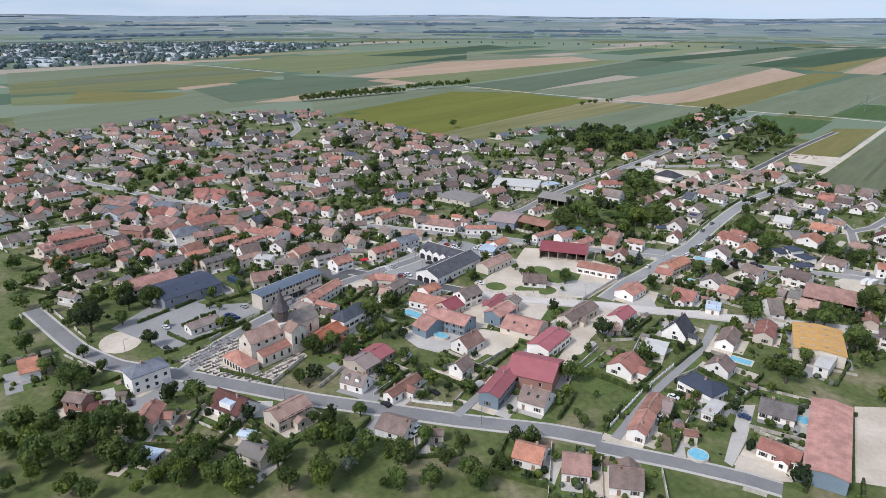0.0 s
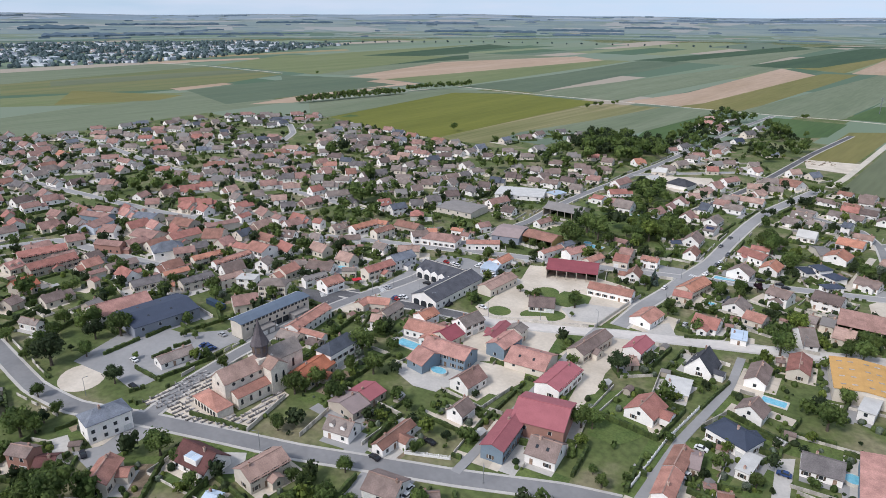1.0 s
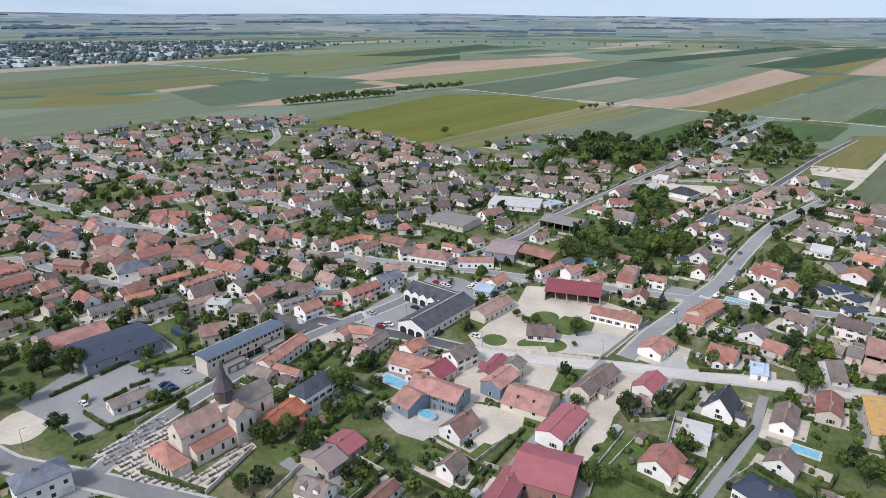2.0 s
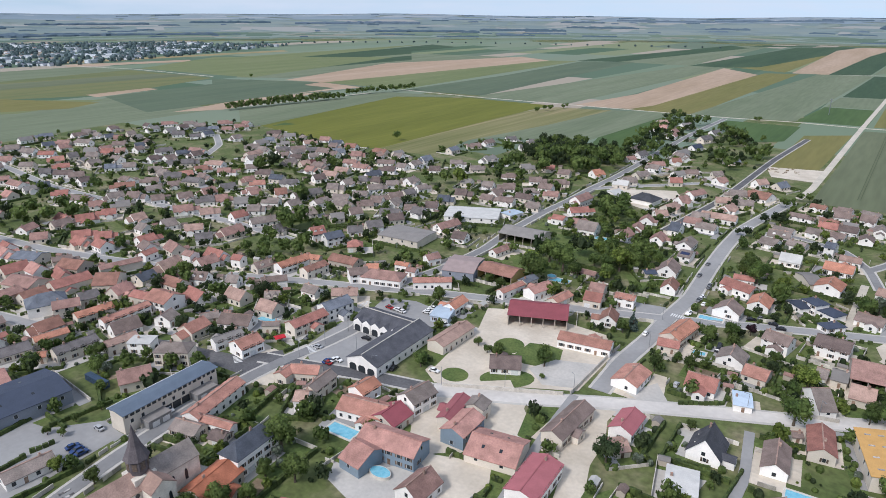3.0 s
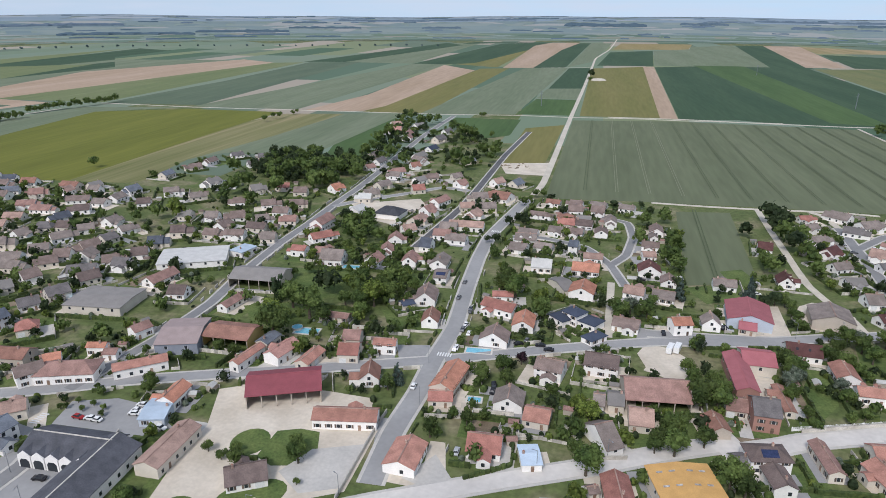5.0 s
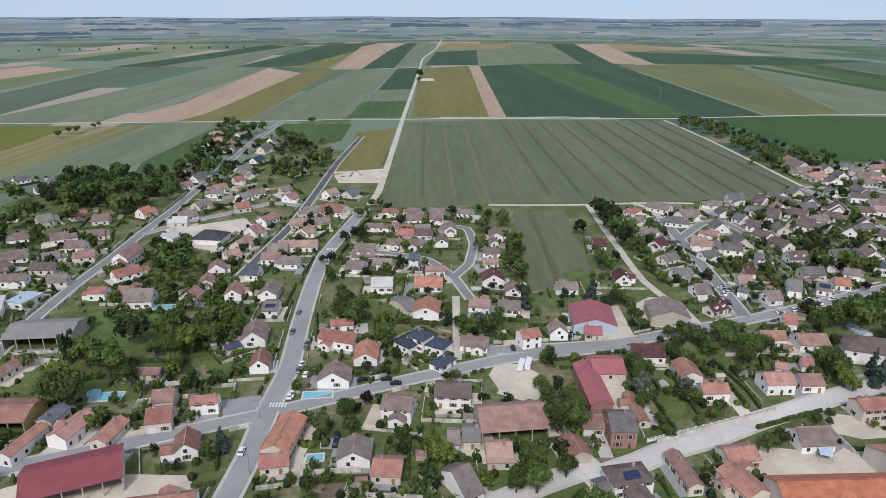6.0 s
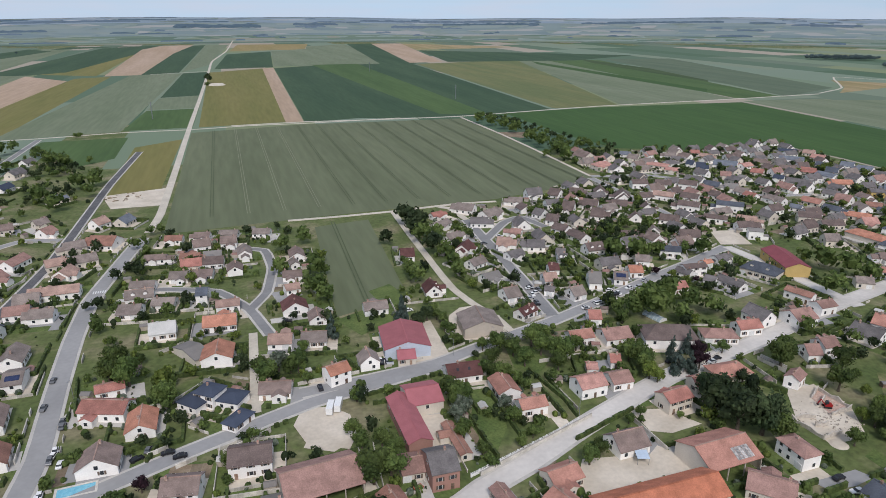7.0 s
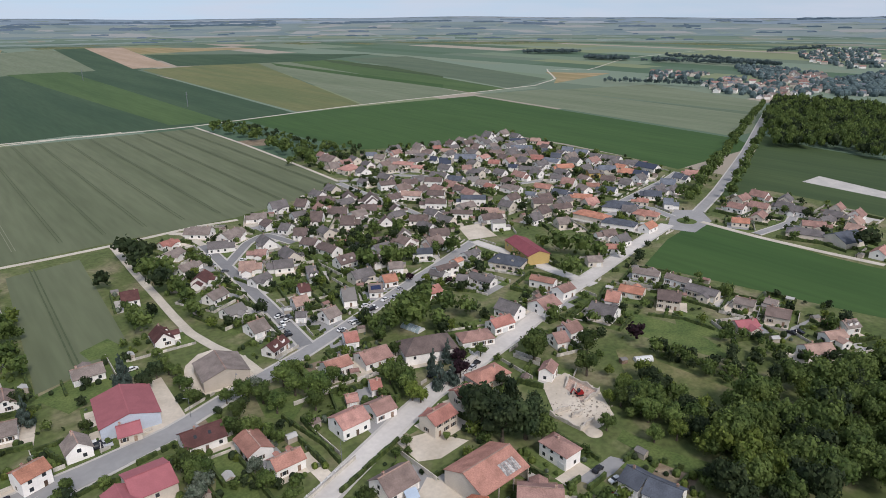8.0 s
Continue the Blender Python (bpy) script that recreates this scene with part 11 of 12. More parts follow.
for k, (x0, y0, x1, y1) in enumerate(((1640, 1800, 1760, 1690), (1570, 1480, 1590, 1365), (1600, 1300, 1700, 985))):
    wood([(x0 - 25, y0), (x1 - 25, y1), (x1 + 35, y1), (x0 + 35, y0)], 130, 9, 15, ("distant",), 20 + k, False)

# power-line poles in the fields, and a white heap beside a lone tree
for x, y in ((-149, 1105), (272, 1743), (294, 1189)):
    pole = tagged(new("power_pole", None), "tall slim grey power-line pole in the fields", "pole", "power poles")
    pole.matrix_basis = pose(x, y, 0, 0, 0, 40)
    part("mast", mesh("mast", *box(-0.35, -0.35, 0, 0.35, 0.35, 22), [STEEL]), pole)
    for z in (18, 20.5):
        part("crossarm", mesh("crossarm", *box(-2.6, -0.15, z, 2.6, 0.15, z + 0.3), [STEEL]), pole)
v = [(-70 + 16 * math.cos(a) * q, 1533 + 22 * math.sin(a) * q, z + 0.5 * math.sin(5 * a) * (z > 0)) for q, z in ((1, 0), (0.75, 2.0), (0.3, 3.0)) for a in [k * math.tau / 14 for k in range(14)]]
f = [(14 * j + k, 14 * j + (k + 1) % 14, 14 * j + 14 + (k + 1) % 14, 14 * j + 14 + k) for j in (0, 1) for k in range(14)] + [tuple(range(28, 42))]
tagged(new("chalk_heap", mesh("chalk_heap", v, f, [CHALK])), "white chalk heap beside the farm track", "heap")
BULK["dark"].add(CROWNS_FAR["round"][0], -84, 1577, 0, 20, 20, 1)

# ---- the building site: bare block walls, rubble, a red digger ----
site = tagged(new("building_site", None), "roofless pale block walls of a half-demolished house", "ruin")
BLOCKWORK = material("bare_blocks", (0.42, 0.38, 0.33), (0.58, 0.53, 0.46), 0.8, 0.95, bump=0.6)
r = random.Random(9)
for (ax, ay), (bx, by) in (((137.2, 333.3), (138, 320)), ((138, 320), (128.6, 319.3)), ((137.2, 333.3), (130.7, 329.6)), ((135, 328), (129.5, 325)), ((113.8, 321.8), (122.4, 319.9)), ((123.4, 310.5), (115, 309.6)), ((113.8, 321.8), (115, 309.6)), ((118, 316), (122.4, 315))):
    L, n = math.hypot(bx - ax, by - ay), 5
    top = [(-L / 2 + L * k / n, r.uniform(0.9, 2.3)) for k in range(n + 1)]
    part("wall", mesh("wall", *profile_solid([(-L / 2, 0, 1)] + [(u, z, 1) for u, z in top] + [(L / 2, 0, 1)], 0.2), [BLOCKWORK]), site, pose((ax + bx) / 2, (ay + by) / 2, 0, 0, 0, math.degrees(math.atan2(by - ay, bx - ax))))
part("floor_slab", mesh("floor_slab", [(130.7, 329.6, 0.16), (128.6, 319.4, 0.16), (137.9, 320.1, 0.16), (137.1, 333.2, 0.16)], [(0, 1, 2, 3)], [CHIMNEY]), site, None, "reddish bare floor slab")
rubble = Pile()
for _ in range(150):
    x, y = r.gauss(127, 5.5), r.gauss(318, 5)
    q = r.uniform(0.12, 0.45)
    rubble.add(*box(-q, -q * 0.6, 0, q, q * 0.6, q * r.uniform(0.3, 0.9)), 0, pose(x, y, 0.05, r.uniform(-20, 20), r.uniform(-20, 20), r.uniform(0, 360)))
tagged(new("rubble", rubble.mesh("rubble", [material("rubble", (0.3, 0.25, 0.2), (0.5, 0.45, 0.38), 1.5, 0.95, island=0.4)])), "scattered broken blocks and rubble on the site", "rubble", kind="stuff")
spoil = Pile()
for _ in range(220):
    x, y = r.uniform(-196, -122), r.uniform(688, 760)
    if any(k == "gravel" and in_poly(x, y, q) for k, q in PATCHES):
        a = r.uniform(0.3, 1.3)
        spoil.add(*box(-a, -a * 0.6, 0, a, a * 0.6, a * r.uniform(0.3, 0.9)), r.randrange(2), pose(x, y, 0.05, r.uniform(-15, 15), r.uniform(-15, 15), r.uniform(0, 360)))
if spoil.v:
    tagged(new("spoil", spoil.mesh("spoil", [SOIL, CHALK])), "scattered lumps of soil and chalk on bare plots", "spoil", kind="stuff")
digger = tagged(new("mini_digger", None), "small red tracked digger on the building site", "digger")
digger.matrix_basis = pose(131.1, 323.4, 0.18, 0, 0, 150)
for b in (-0.8, 0.8):
    part("track", mesh("track", *profile_solid([(-1.3, 0.1, 1), (-1.1, 0, 1), (1.1, 0, 1), (1.3, 0.1, 1), (1.3, 0.5, 1), (1.1, 0.6, 1), (-1.1, 0.6, 1), (-1.3, 0.5, 1)], 0.25), [WHEEL_M]), digger, pose(0, b, 0))
part("body", mesh("body", *profile_solid([(-1.3, 0.7, 1), (-1.4, 1.5, 0.95), (-0.3, 1.7, 0.95), (0.9, 1.2, 1), (0.9, 0.7, 1)], 0.95), [PAINT_M["red"]]), digger)
part("cab", mesh("cab", *profile_solid([(-0.2, 1.2, 1), (-0.2, 2.5, 0.9), (0.7, 2.5, 0.9), (0.9, 1.2, 1)], 0.55), [GLASS]), digger)
part("boom", mesh("boom", *profile_solid([(0.7, 1.0, 1), (2.2, 3.0, 1), (2.5, 2.9, 1), (1.0, 0.9, 1)], 0.16), [PAINT_M["red"]]), digger)
part("stick", mesh("stick", *profile_solid([(2.1, 3.1, 1), (2.5, 3.0, 1), (3.4, 1.2, 1), (3.1, 1.2, 1)], 0.13), [PAINT_M["red"]]), digger)
part("bucket", mesh("bucket", *profile_solid([(3.0, 1.2, 1), (3.5, 1.2, 1), (3.4, 0.6, 1), (2.8, 0.7, 1)], 0.35), [WHEEL_M]), digger)
v = [(117.4 + q * math.cos(a), 306 + q * math.sin(a), z) for q, z in ((2.9, 0.05), (2.0, 0.45), (0.6, 0.6)) for a in [k * math.tau / 16 for k in range(16)]]
f = [(16 * j + k, 16 * j + (k + 1) % 16, 16 * j + 16 + (k + 1) % 16, 16 * j + 16 + k) for j in (0, 1) for k in range(16)] + [tuple(range(32, 48))]
tagged(new("sand_mound", mesh("sand_mound", v, f, [GRAVEL])), "low round mound of pale sand on grass", "sand")
shelter = tagged(new("pool_shelter", None), "arched clear plastic pool shelter with pale ribs", "pool shelter")
shelter.matrix_basis = pose(116.9, 403.4, 0.05, 0, 0, -77)
arc = [(2.4 * math.cos(a), 1.7 * math.sin(a)) for a in [math.pi * k / 10 for k in range(11)]]
part("cover", mesh("cover", *profile_solid([(u, v, 1) for u, v in arc], 5.0), [material("clear_plastic", (0.3, 0.38, 0.4), (0.42, 0.5, 0.52), 0.6, 0.15)]), shelter, pose(0, 0, 0, 0, 0, 90))
for k in range(6):
    part("rib", mesh("rib", *profile_solid([(u * 1.03, v * 1.04, 1) for u, v in arc], 0.08), [FRAME]), shelter, pose(-5 + 2 * k, 0, 0, 0, 0, 90))
# a polytunnel and a hut on the meadow
tunnel = tagged(new("polytunnel", None), "small white plastic polytunnel on the meadow", "polytunnel")
tunnel.matrix_basis = pose(170, 323.5, 0, 0, 0, -28)
part("cover", mesh("cover", *profile_solid([(-1.6, 0, 1), (-1.5, 0.9, 1), (-1.0, 1.6, 1), (0, 1.9, 1), (1.0, 1.6, 1), (1.5, 0.9, 1), (1.6, 0, 1)], 3.6), [material("plastic_sheet", (0.55, 0.56, 0.54), (0.7, 0.7, 0.68), 0.8, 0.4)]), tunnel, pose(0, 0, 0, 0, 0, 90))
part("door", mesh("door", *box(3.55, -0.5, 0, 3.66, 0.5, 1.6), [FRAME]), tunnel)
hut = tagged(new("animal_hut", None), "small grey-roofed wooden hut on the meadow", "hut")
hut.matrix_basis = pose(162.6, 327.5, 0, 0, 0, -20)
part("wall", mesh("wall", *shell_walls(2.6, 2.2, 1.7, 0.3, False), [DOOR]), hut)
part("roof", mesh("roof", *shell_gable(2.6, 2.2, 1.7, 0.3, 0.15, 0.08), [ROOF_M["grey"]]), hut)

WORDS = {"broad": "green leafy trees and shrubs of gardens and woods", "dark": "dark green trees of woods and gardens", "bright": "bright green shrubs in gardens", "grey": "grey-green flowering shrubs", "purple": "purple shrubs", "column": "slim dark conifers", "spruce": "spruces", "distant": "trees of distant towns, tinted blue-green for haze"}
for k, b in BULK.items():
    if b.parts:
        tagged(new("trees_and_shrubs", b.mesh("trees_and_shrubs", LEAF_KIND[k])), WORDS[k], "trees", kind="stuff")

# ---- wheel tracks in the wheat ----
TRACK = material("wheel_track", (0.068, 0.09, 0.046), (0.085, 0.106, 0.056), 0.3)
PALE_TRACK = material("pale_wheel_track", (0.17, 0.19, 0.12), (0.2, 0.21, 0.14), 0.3)
tracks = Pile()
for k in range(13):
    x = -74 + 24.2 * k
    for dx in (-0.95, 0.95):
        ys = [628 + 8 * j for j in range(46)]
        for y in ys:
            if any(in_poly(x + 0.03 * (y - 612) * (k > 1), q, p) for q in (y, y) for p in (FIELD_POLYS[7],)):
                tracks.add([(x + dx - 0.25, y, 0.3), (x + dx + 0.25, y, 0.3), (x + dx + 0.25, y + 8, 0.3), (x + dx - 0.25, y + 8, 0.3)], [(0, 1, 2, 3)], int(k in (1, 2, 3)))
for dx in (-0.95, 0.95):
    tracks.add([(-3 + dx - 0.35, 455, 0.3), (-3 + dx + 0.35, 455, 0.3), (1.5 + dx + 0.35, 590, 0.3), (1.5 + dx - 0.35, 590, 0.3)], [(0, 1, 2, 3)])
tagged(new("wheel_tracks", tracks.mesh("wheel_tracks", [TRACK, PALE_TRACK])), "dark paired tractor tracks through the wheat", "tracks", kind="stuff")

# ---- zebra crossings ----
STRIPE = material("road_paint", (0.62, 0.62, 0.6), (0.7, 0.7, 0.68), 1)


def crossing(x, y, yaw, n=6):
    root = tagged(new("zebra_crossing", None), "white painted zebra crossing on the street", "crossing", "crossings")
    root.matrix_basis = pose(x, y, 0.27, 0, 0, yaw)
    me = mesh("stripe", *box(-1.5, -0.28, 0, 1.5, 0.28, 0.012), [STRIPE])
    for k in range(n):
        part("stripe", me, root, pose(0, (k - (n - 1) / 2) * 1.05, 0))


crossing(-122.0, 350.6, 90)
crossing(-244.8, 276.4, 0)
crossing(-232.9, 231.2, 60)
crossing(-125.4, 511.0, 90)
crossing(-250.4, 208.2, 60)

# ---- the roundabout ----
v, f = [], []
for q, z in ((0, 0.5), (6, 0.42), (6.3, 0.2)):
    v += [(348 + q * math.cos(i * math.tau / 32), 413 + q * math.sin(i * math.tau / 32), z) for i in range(32)]
f = [tuple(range(32, 64))] + [(32 + i, 64 + i, 64 + (i + 1) % 32, 32 + (i + 1) % 32) for i in range(32)]
tagged(new("roundabout", mesh("roundabout", v, f, [LAWN])), "grassy round island of the road junction", "roundabout", kind="structure")

# ---- the church ----
church = tagged(new("church", None), "cream stone church with red roofs and a slate spire", "church")
church.matrix_basis = pose(-204.2, 124.0, 0, 0, 0, 90)  # x runs along the nave
CW = material("church_stone", (0.6, 0.545, 0.465), (0.74, 0.685, 0.59), 0.5)


def block(name, x, y, L, w, e, s, roof, turn=0, hip=False):
    at = pose(x, y, 0, 0, 0, turn)
    part(name + "_wall", mesh("wall", *shell_walls(L, w, e, s, hip), [CW]), church, at)
    part(name + "_roof", mesh("roof", *(shell_hip if hip else shell_gable)(L, w, e, s, 0.3), [ROOF_M[roof]]), church, at)


block("nave", 8, 0, 17, 8, 9.2, 0.95, "pinkbrown")
block("aisle", 9, -5.2, 15, 6, 4.6, 0.5, "redorange")
block("aisle", 9, 5.2, 15, 6, 4.6, 0.5, "redorange")
block("porch", -3.5, -0.5, 6, 15, 3.2, 0.42, "redorange", 0, True)
block("transept", 18.5, -3.5, 11, 7, 10, 0.7, "pinkbrown", 90)
block("choir", 26, 0, 13, 8.5, 10, 0.85, "lead")
part("tower", mesh("wall", *box(14, -3.2, 0, 20.4, 3.2, 12), [CW]), church)
v, f = [], []
for q, z in ((2.3, 11.6), (2.9, 13.6), (2.9, 16.6), (3.5, 16.8), (1.75, 20.6), (0.75, 23.8), (0.05, 26.8)):
    v += [(17.2 + q * math.cos((i + 0.5) * math.tau / 8), q * math.sin((i + 0.5) * math.tau / 8), z) for i in range(8)]
for k in range(6):
    f += [(8 * k + i, 8 * k + (i + 1) % 8, 8 * k + 8 + (i + 1) % 8, 8 * k + 8 + i) for i in range(8)]
part("spire", mesh("spire", v, f, [ROOF_M["spire"]]), church, None, "octagonal purplish grey slate belfry and spire")
p = Pile()
for k in range(7):
    p.add(*box(-0.62, -0.12, 0.34 * k, 0.62, 0.1, 0.34 * k + 0.2))
LOUVRE = p.mesh("louvre", [SHUTTER])
for k in range(8):
    part("louvre", LOUVRE, church, pose(17.2, 0, 13.9, 0, 0, 45 * k) @ pose(0, -2.68, 0), "dark wooden belfry louvres")
LANCET = mesh("window", *profile_solid([(-0.45, 0, 1), (0.45, 0, 1), (0.45, 1.5, 1), (0.25, 2.0, 1), (0, 2.2, 1), (-0.25, 2.0, 1), (-0.45, 1.5, 1)], 0.08), [GLASS])
ROUND = mesh("window", *disc_solid(0.65, 0.16), [GLASS])
for side in (-1, 1):
    for k in range(4):
        part("round_window", ROUND, church, pose(3 + 3.6 * k, side * 4.06, 8.0))
        part("window", LANCET, church, pose(3 + 3.6 * k, side * 8.26, 1.6))
part("round_window", ROUND, church, pose(-0.6, 0, 8.2, 0, 0, 90))
for k in range(2):
    part("window", LANCET, church, pose(16.9 + 3.2 * k, -9.06, 4.5) @ Matrix.Diagonal((1, 1, 1.6, 1)))
    part("window", LANCET, church, pose(24 + 4 * k, -4.3, 4.5) @ Matrix.Diagonal((1, 1, 1.6, 1)))
for k in range(7):
    part("arch", LANCET, church, pose(-6.6, -6 + 1.9 * k, 0.4, 0, 0, 90))

# graves in the churchyard
GRAVE = material("grave_stone", (0.16, 0.15, 0.145), (0.34, 0.32, 0.3), 0.6, island=0.65)
graves, rows = Pile(), set()
r = random.Random(5)
for _ in range(2600):
    x, y = -235 + 2.4 * r.randrange(25), 95 + 1.35 * r.randrange(54)
    if (x, y) in rows:
        continue
    rows.add((x, y))
    c = church.matrix_basis.inverted() @ Vector((x, y, 0))
    if any(k == "gravel" and in_poly(x, y, p) for k, p in PATCHES) and not (-8 < c.x < 34 and -10 < c.y < 9):
        at = pose(x, y, 0.08, 0, 0, 90 + r.gauss(0, 4))
        a, b = r.uniform(0.7, 0.95), r.uniform(0.3, 0.45)
        graves.add(*box(-a, -b, 0, a, b, r.uniform(0.2, 0.5)), 0, at)
        if r.random() < 0.6:
            graves.add(*box(-1.1, -0.4, 0, -0.95, 0.4, r.uniform(0.7, 1.3)), 0, at)
tagged(new("graves", graves.mesh("graves", [GRAVE])), "rows of grey stone graves round the church", "grave", kind="stuff")

# ---- the market hall on the square: two slate wings, white gables over an arcade ----
hall = tagged(new("market_hall", None), "white L-shaped hall with dark grey slate roof and gabled arcade", "hall")
HALL_W, HALL_R = WALL_M["white"], ROOF_M["hall"]
for x, y, yaw, L, w in ((-204.8, 248.2, 92, 37, 14.4), (-218.4, 262.8, 2, 27, 13.5)):
    at = pose(x, y, 0, 0, 0, yaw)
    wing = part("wing", mesh("wall", *shell_walls(L, w, 4.6, 0.42, False), [HALL_W]), hall, at)
    part("roof", mesh("roof", *shell_gable(L, w, 4.6, 0.42, 0.5), [HALL_R]), wing)
    part("ridge_cap", mesh("ridge_cap", *box(-L / 2, -0.2, 4.7 + 0.21 * w, L / 2, 0.2, 4.95 + 0.21 * w), [STONE]), wing)
    for k in range(int(L / 4)):
        part("window", WINDOW, wing, pose(-L / 2 + 2 + 4 * k, -w / 2 - 0.01, 1.2) if yaw > 50 else pose(-L / 2 + 2 + 4 * k, w / 2 + 0.01, 1.2, 0, 0, 180))
    if yaw > 50:
        for b in (-4.4, 0, 4.4):
            part("arch_opening", mesh("arch_opening", *profile_solid([(-1.7, 0, 1), (1.7, 0, 1), (1.7, 2.0, 1), (1.0, 2.8, 1), (-1.0, 2.8, 1), (-1.7, 2.0, 1)], 0.06), [GLASS]), wing, pose(-L / 2 - 0.05, b, 0.2, 0, 0, 90))
    else:
        for k in range(5):
            gable = part("gablet", mesh("gablet", *shell_walls(4.5, 4.4, 4.3, 0.75, False), [HALL_W]), wing, pose(-L / 2 + 2.6 + 4.7 * k, -w / 2 + 0.9, 0, 0, 0, 90))
            part("gablet_roof", mesh("gablet_roof", *shell_gable(4.4, 4.4, 4.3, 0.75, 0.1, 0.12), [HALL_R]), gable, pose(0.35, 0, 0))
            part("arch_opening", mesh("arch_opening", *profile_solid([(-1.6, 0, 1), (1.6, 0, 1), (1.6, 2.2, 1), (0.9, 3, 1), (-0.9, 3, 1), (-1.6, 2.2, 1)], 0.06), [GLASS]), gable, pose(-2.28, 0, 0.2, 0, 0, 90))

# ---- the long building behind the church: a zinc roof over a band of windows, two grey annexes ----
long_hall = tagged(new("long_building", None), "long cream building with dark blue-grey zinc roof and window band", "building")
long_hall.matrix_basis = pose(-244.1, 173.9, 0, 0, 0, -87)
part("wall", mesh("wall", *shell_walls(36.6, 7.4, 7.0, 0.14, False), [WALL_M["cream"]]), long_hall)
part("roof", mesh("roof", *shell_gable(36.6, 7.4, 7.15, 0.14, 0.7, 0.22), [ROOF_M["zinc"]]), long_hall)
part("gutter", mesh("gutter", *box(-18.8, -4.75, 7.0, 18.8, -4.45, 7.2), [FRAME]), long_hall, None, "pale gutter along the eave")
PANE_ME = mesh("window", *box(-0.72, -0.06, 0, 0.72, 0.04, 1.15), [GLASS])
PANEL_ME = mesh("panel", *box(-0.5, -0.05, 0, 0.5, 0.04, 1.15), [material("dark_cladding", (0.05, 0.052, 0.06), (0.075, 0.078, 0.085), 1, 0.6)])
for side in (-1, 1):
    for k in range(18):
        at = pose(side * 0, 0, 0, 0, 0, 0 if side < 0 else 180) @ pose(-17.1 + 2.0 * k, -3.74, 5.7)
        part("window" if k % 3 else "panel", PANE_ME if k % 3 else PANEL_ME, long_hall, at)
    for k in range(9):
        if k % 4 != 2:
            part("window", WINDOW, long_hall, pose(0, 0, 0, 0, 0, 0 if side < 0 else 180) @ pose(-15.5 + 3.9 * k, -3.72, 3.3))
ANNEX = material("annex_cladding", (0.19, 0.19, 0.19), (0.26, 0.255, 0.25), 0.8, 0.8)
for a in (-8.5, 10.6):
    annex = part("annex", mesh("annex", *box(-4.2, -2.2, -0.2, 4.2, 2.2, 3.0), [ANNEX]), long_hall, pose(-a, 5.85, 0), "low grey flat-roofed annex")
    part("annex_roof", mesh("annex_roof", *box(-4.4, -2.2, 3.0, 4.4, 2.4, 3.2), [ROOF_M["grey"]]), annex)
    for b in (-2.2, 1.6):
        part("garage_door", GATE_ME, annex, pose(b, 2.21, 0, 0, 0, 180))
# Dark plates on the wall paint the shade inside open car ports.
for k in (-1, 0, 1):
    part("car_port", mesh("car_port", *box(-1.6, -0.04, 0, 1.6, 0.05, 2.5), [GLASS]), long_hall, pose(3.6 * k - 1.0, 3.73, 0.05), "dark open car port")

# a blue container and a red cafe awning by the square
container = tagged(new("shipping_container", None), "dark blue ribbed steel container on bare ground", "container")
container.matrix_basis = pose(-277.3, 166.7, 0.05, 0, 0, 2)
BLUE_STEEL = material("blue_steel", (0.035, 0.06, 0.1), (0.05, 0.08, 0.13), 1, 0.5)
part("body", mesh("body", *box(-6.05, -1.2, 0, 6.05, 1.2, 2.5), [BLUE_STEEL]), container)
RIB_ME = mesh("rib", *box(-0.12, -1.26, 0.1, 0.12, 1.26, 2.4), [BLUE_STEEL])
for k in range(14):
    part("rib", RIB_ME, container, pose(-5.6 + 0.86 * k, 0, 0))
awning = tagged(new("cafe_awning", None), "bright red cafe awning on slim posts", "awning")
awning.matrix_basis = pose(-247.8, 227.6, 0.1, 0, 0, 66)
part("canopy", mesh("canopy", *shell_gable(4.4, 3.4, 2.5, 0.28, 0.1, 0.08), [material("red_canvas", (0.42, 0.02, 0.03), (0.5, 0.035, 0.045), 1.5)]), awning)
POST_ME = mesh("post", *box(-0.05, -0.05, 0, 0.05, 0.05, 2.5), [STEEL])
for a in (-2.1, 2.1):
    for b in (-1.6, 1.6):
        part("post", POST_ME, awning, pose(a, b, 0))

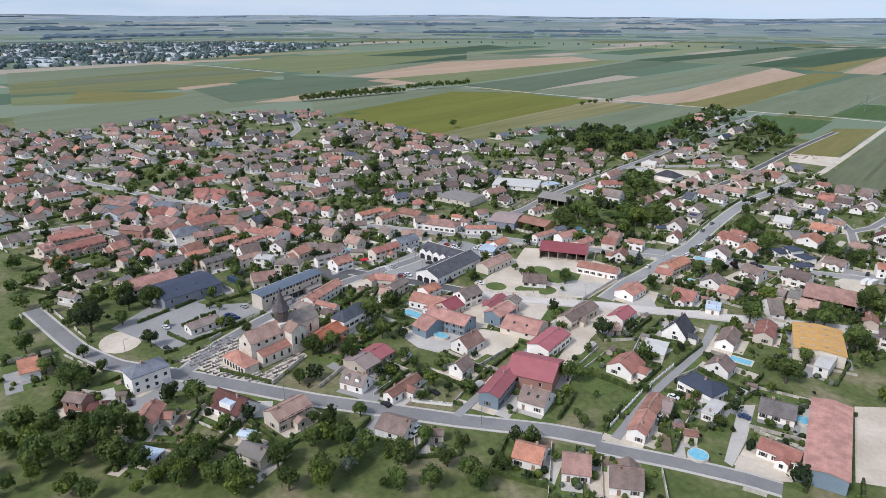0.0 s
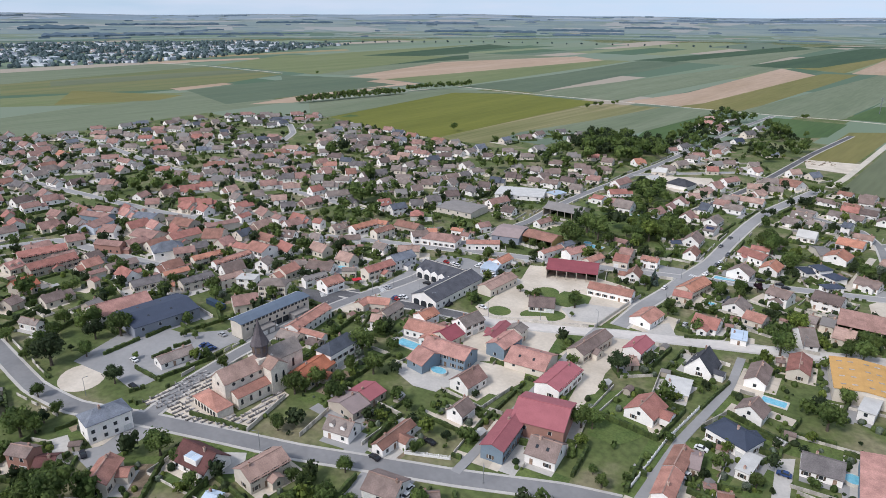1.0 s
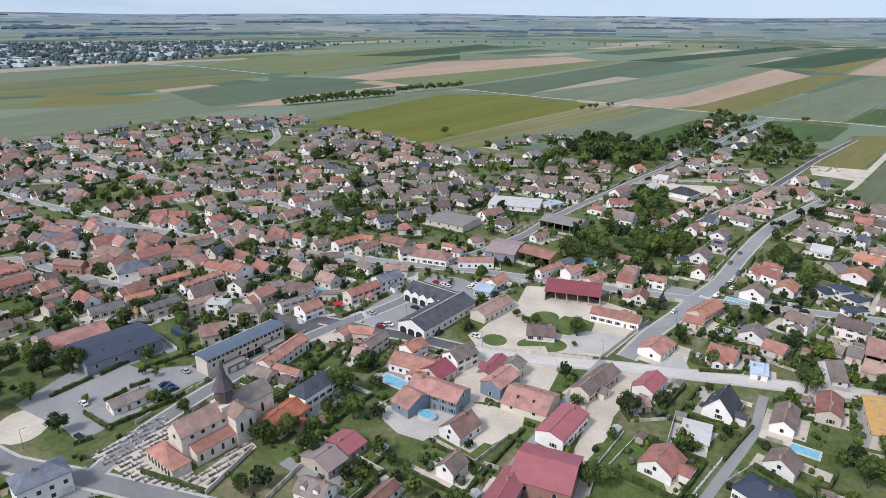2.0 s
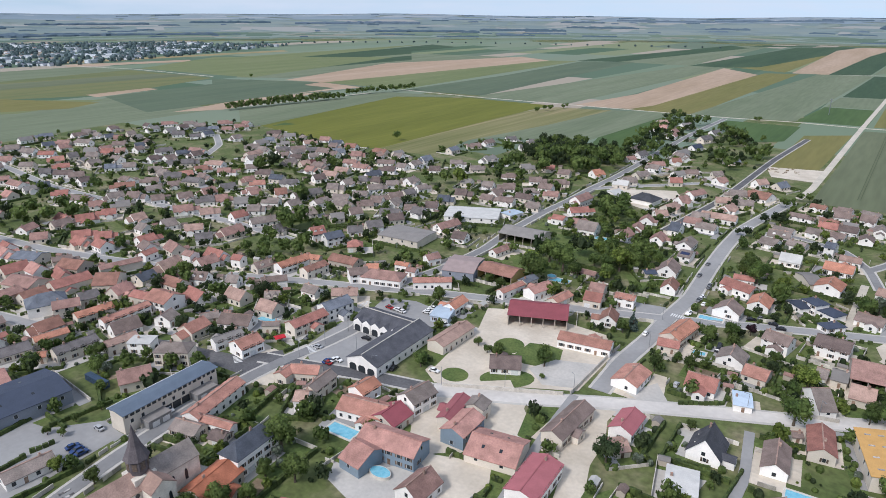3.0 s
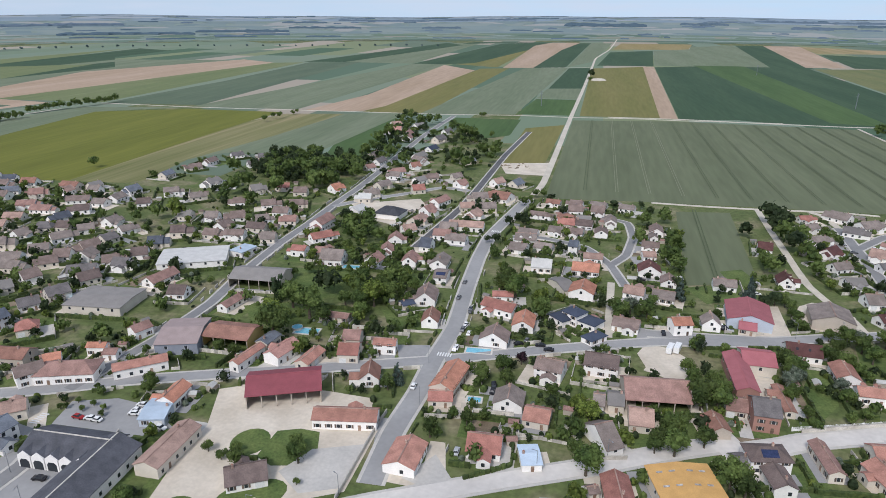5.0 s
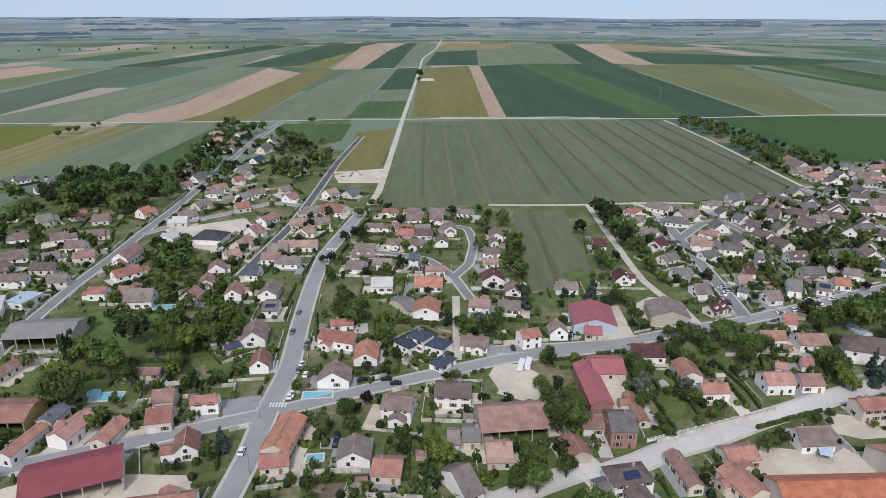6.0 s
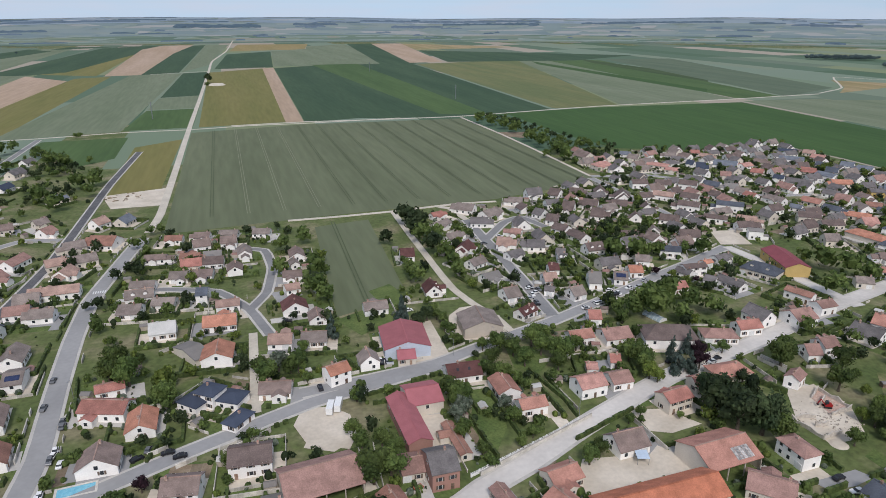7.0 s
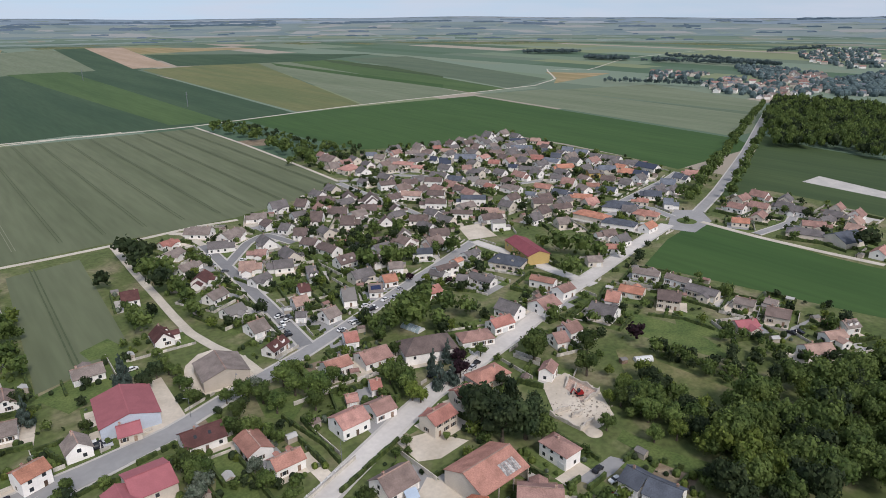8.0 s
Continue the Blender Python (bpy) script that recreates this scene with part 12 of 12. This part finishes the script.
# white fences along the main street, a red skip, a glass carport
WHITE_PAINT = material("white_fence_paint", (0.7, 0.69, 0.66), (0.8, 0.79, 0.76), 1.5)


def white_fence(ax, ay, bx, by):
    L = math.hypot(bx - ax, by - ay)
    root = tagged(new("white_fence", None), "low white wall with white railing above", "fence", "street fences")
    root.matrix_basis = pose(ax, ay, 0.05, 0, 0, math.degrees(math.atan2(by - ay, bx - ax)))
    part("base_wall", mesh("base_wall", *box(0, -0.12, -0.2, L, 0.12, 0.7), [WHITE_PAINT]), root)
    for z in (0.95, 1.3):
        part("rail", mesh("rail", *box(0, -0.04, z, L, 0.04, z + 0.09), [WHITE_PAINT]), root)
    me = mesh("post", *box(-0.16, -0.16, -0.2, 0.16, 0.16, 1.5), [WHITE_PAINT])
    for k in range(int(L / 3) + 1):
        part("post", me, root, pose(k * L / int(L / 3), 0, 0))


white_fence(0.6, 327.5, 24.2, 335.4)
white_fence(24.6, 335.6, 44.6, 342.6)
white_fence(122.6, 379.5, 121.0, 366.4)
white_fence(-76.2, 177.5, -77.2, 205.0)
white_fence(-77.2, 205.4, -75.8, 230.0)
white_fence(-136.6, 145.6, -124.0, 152.6)
skip = tagged(new("skip", None), "small orange-red steel skip in a yard", "skip")
skip.matrix_basis = pose(-15.8, 326.9, 0.1, 0, 0, 20)
part("tub", mesh("tub", *profile_solid([(-1.0, 0, 1), (-1.4, 1.2, 1), (1.4, 1.2, 1), (1.0, 0, 1)], 0.9), [material("orange_steel", (0.5, 0.09, 0.04), (0.6, 0.12, 0.06), 1, 0.5)]), skip)
part("load", mesh("load", *box(-1.25, -0.8, 1.16, 1.25, 0.8, 1.26), [SOIL]), skip)
carport = tagged(new("glass_carport", None), "pale glass-roofed carport at a house", "carport")
carport.matrix_basis = pose(52.8, 318.4, 0.08, 0, 0, 70)
part("roof", mesh("roof", *box(-2.2, -1.9, 2.4, 2.2, 1.9, 2.5), [ROOF_M["paleblue"]]), carport)
for a in (-2.0, 2.0):
    for b in (-1.7, 1.7):
        part("post", POST_ME, carport, pose(a, b, -0.08))
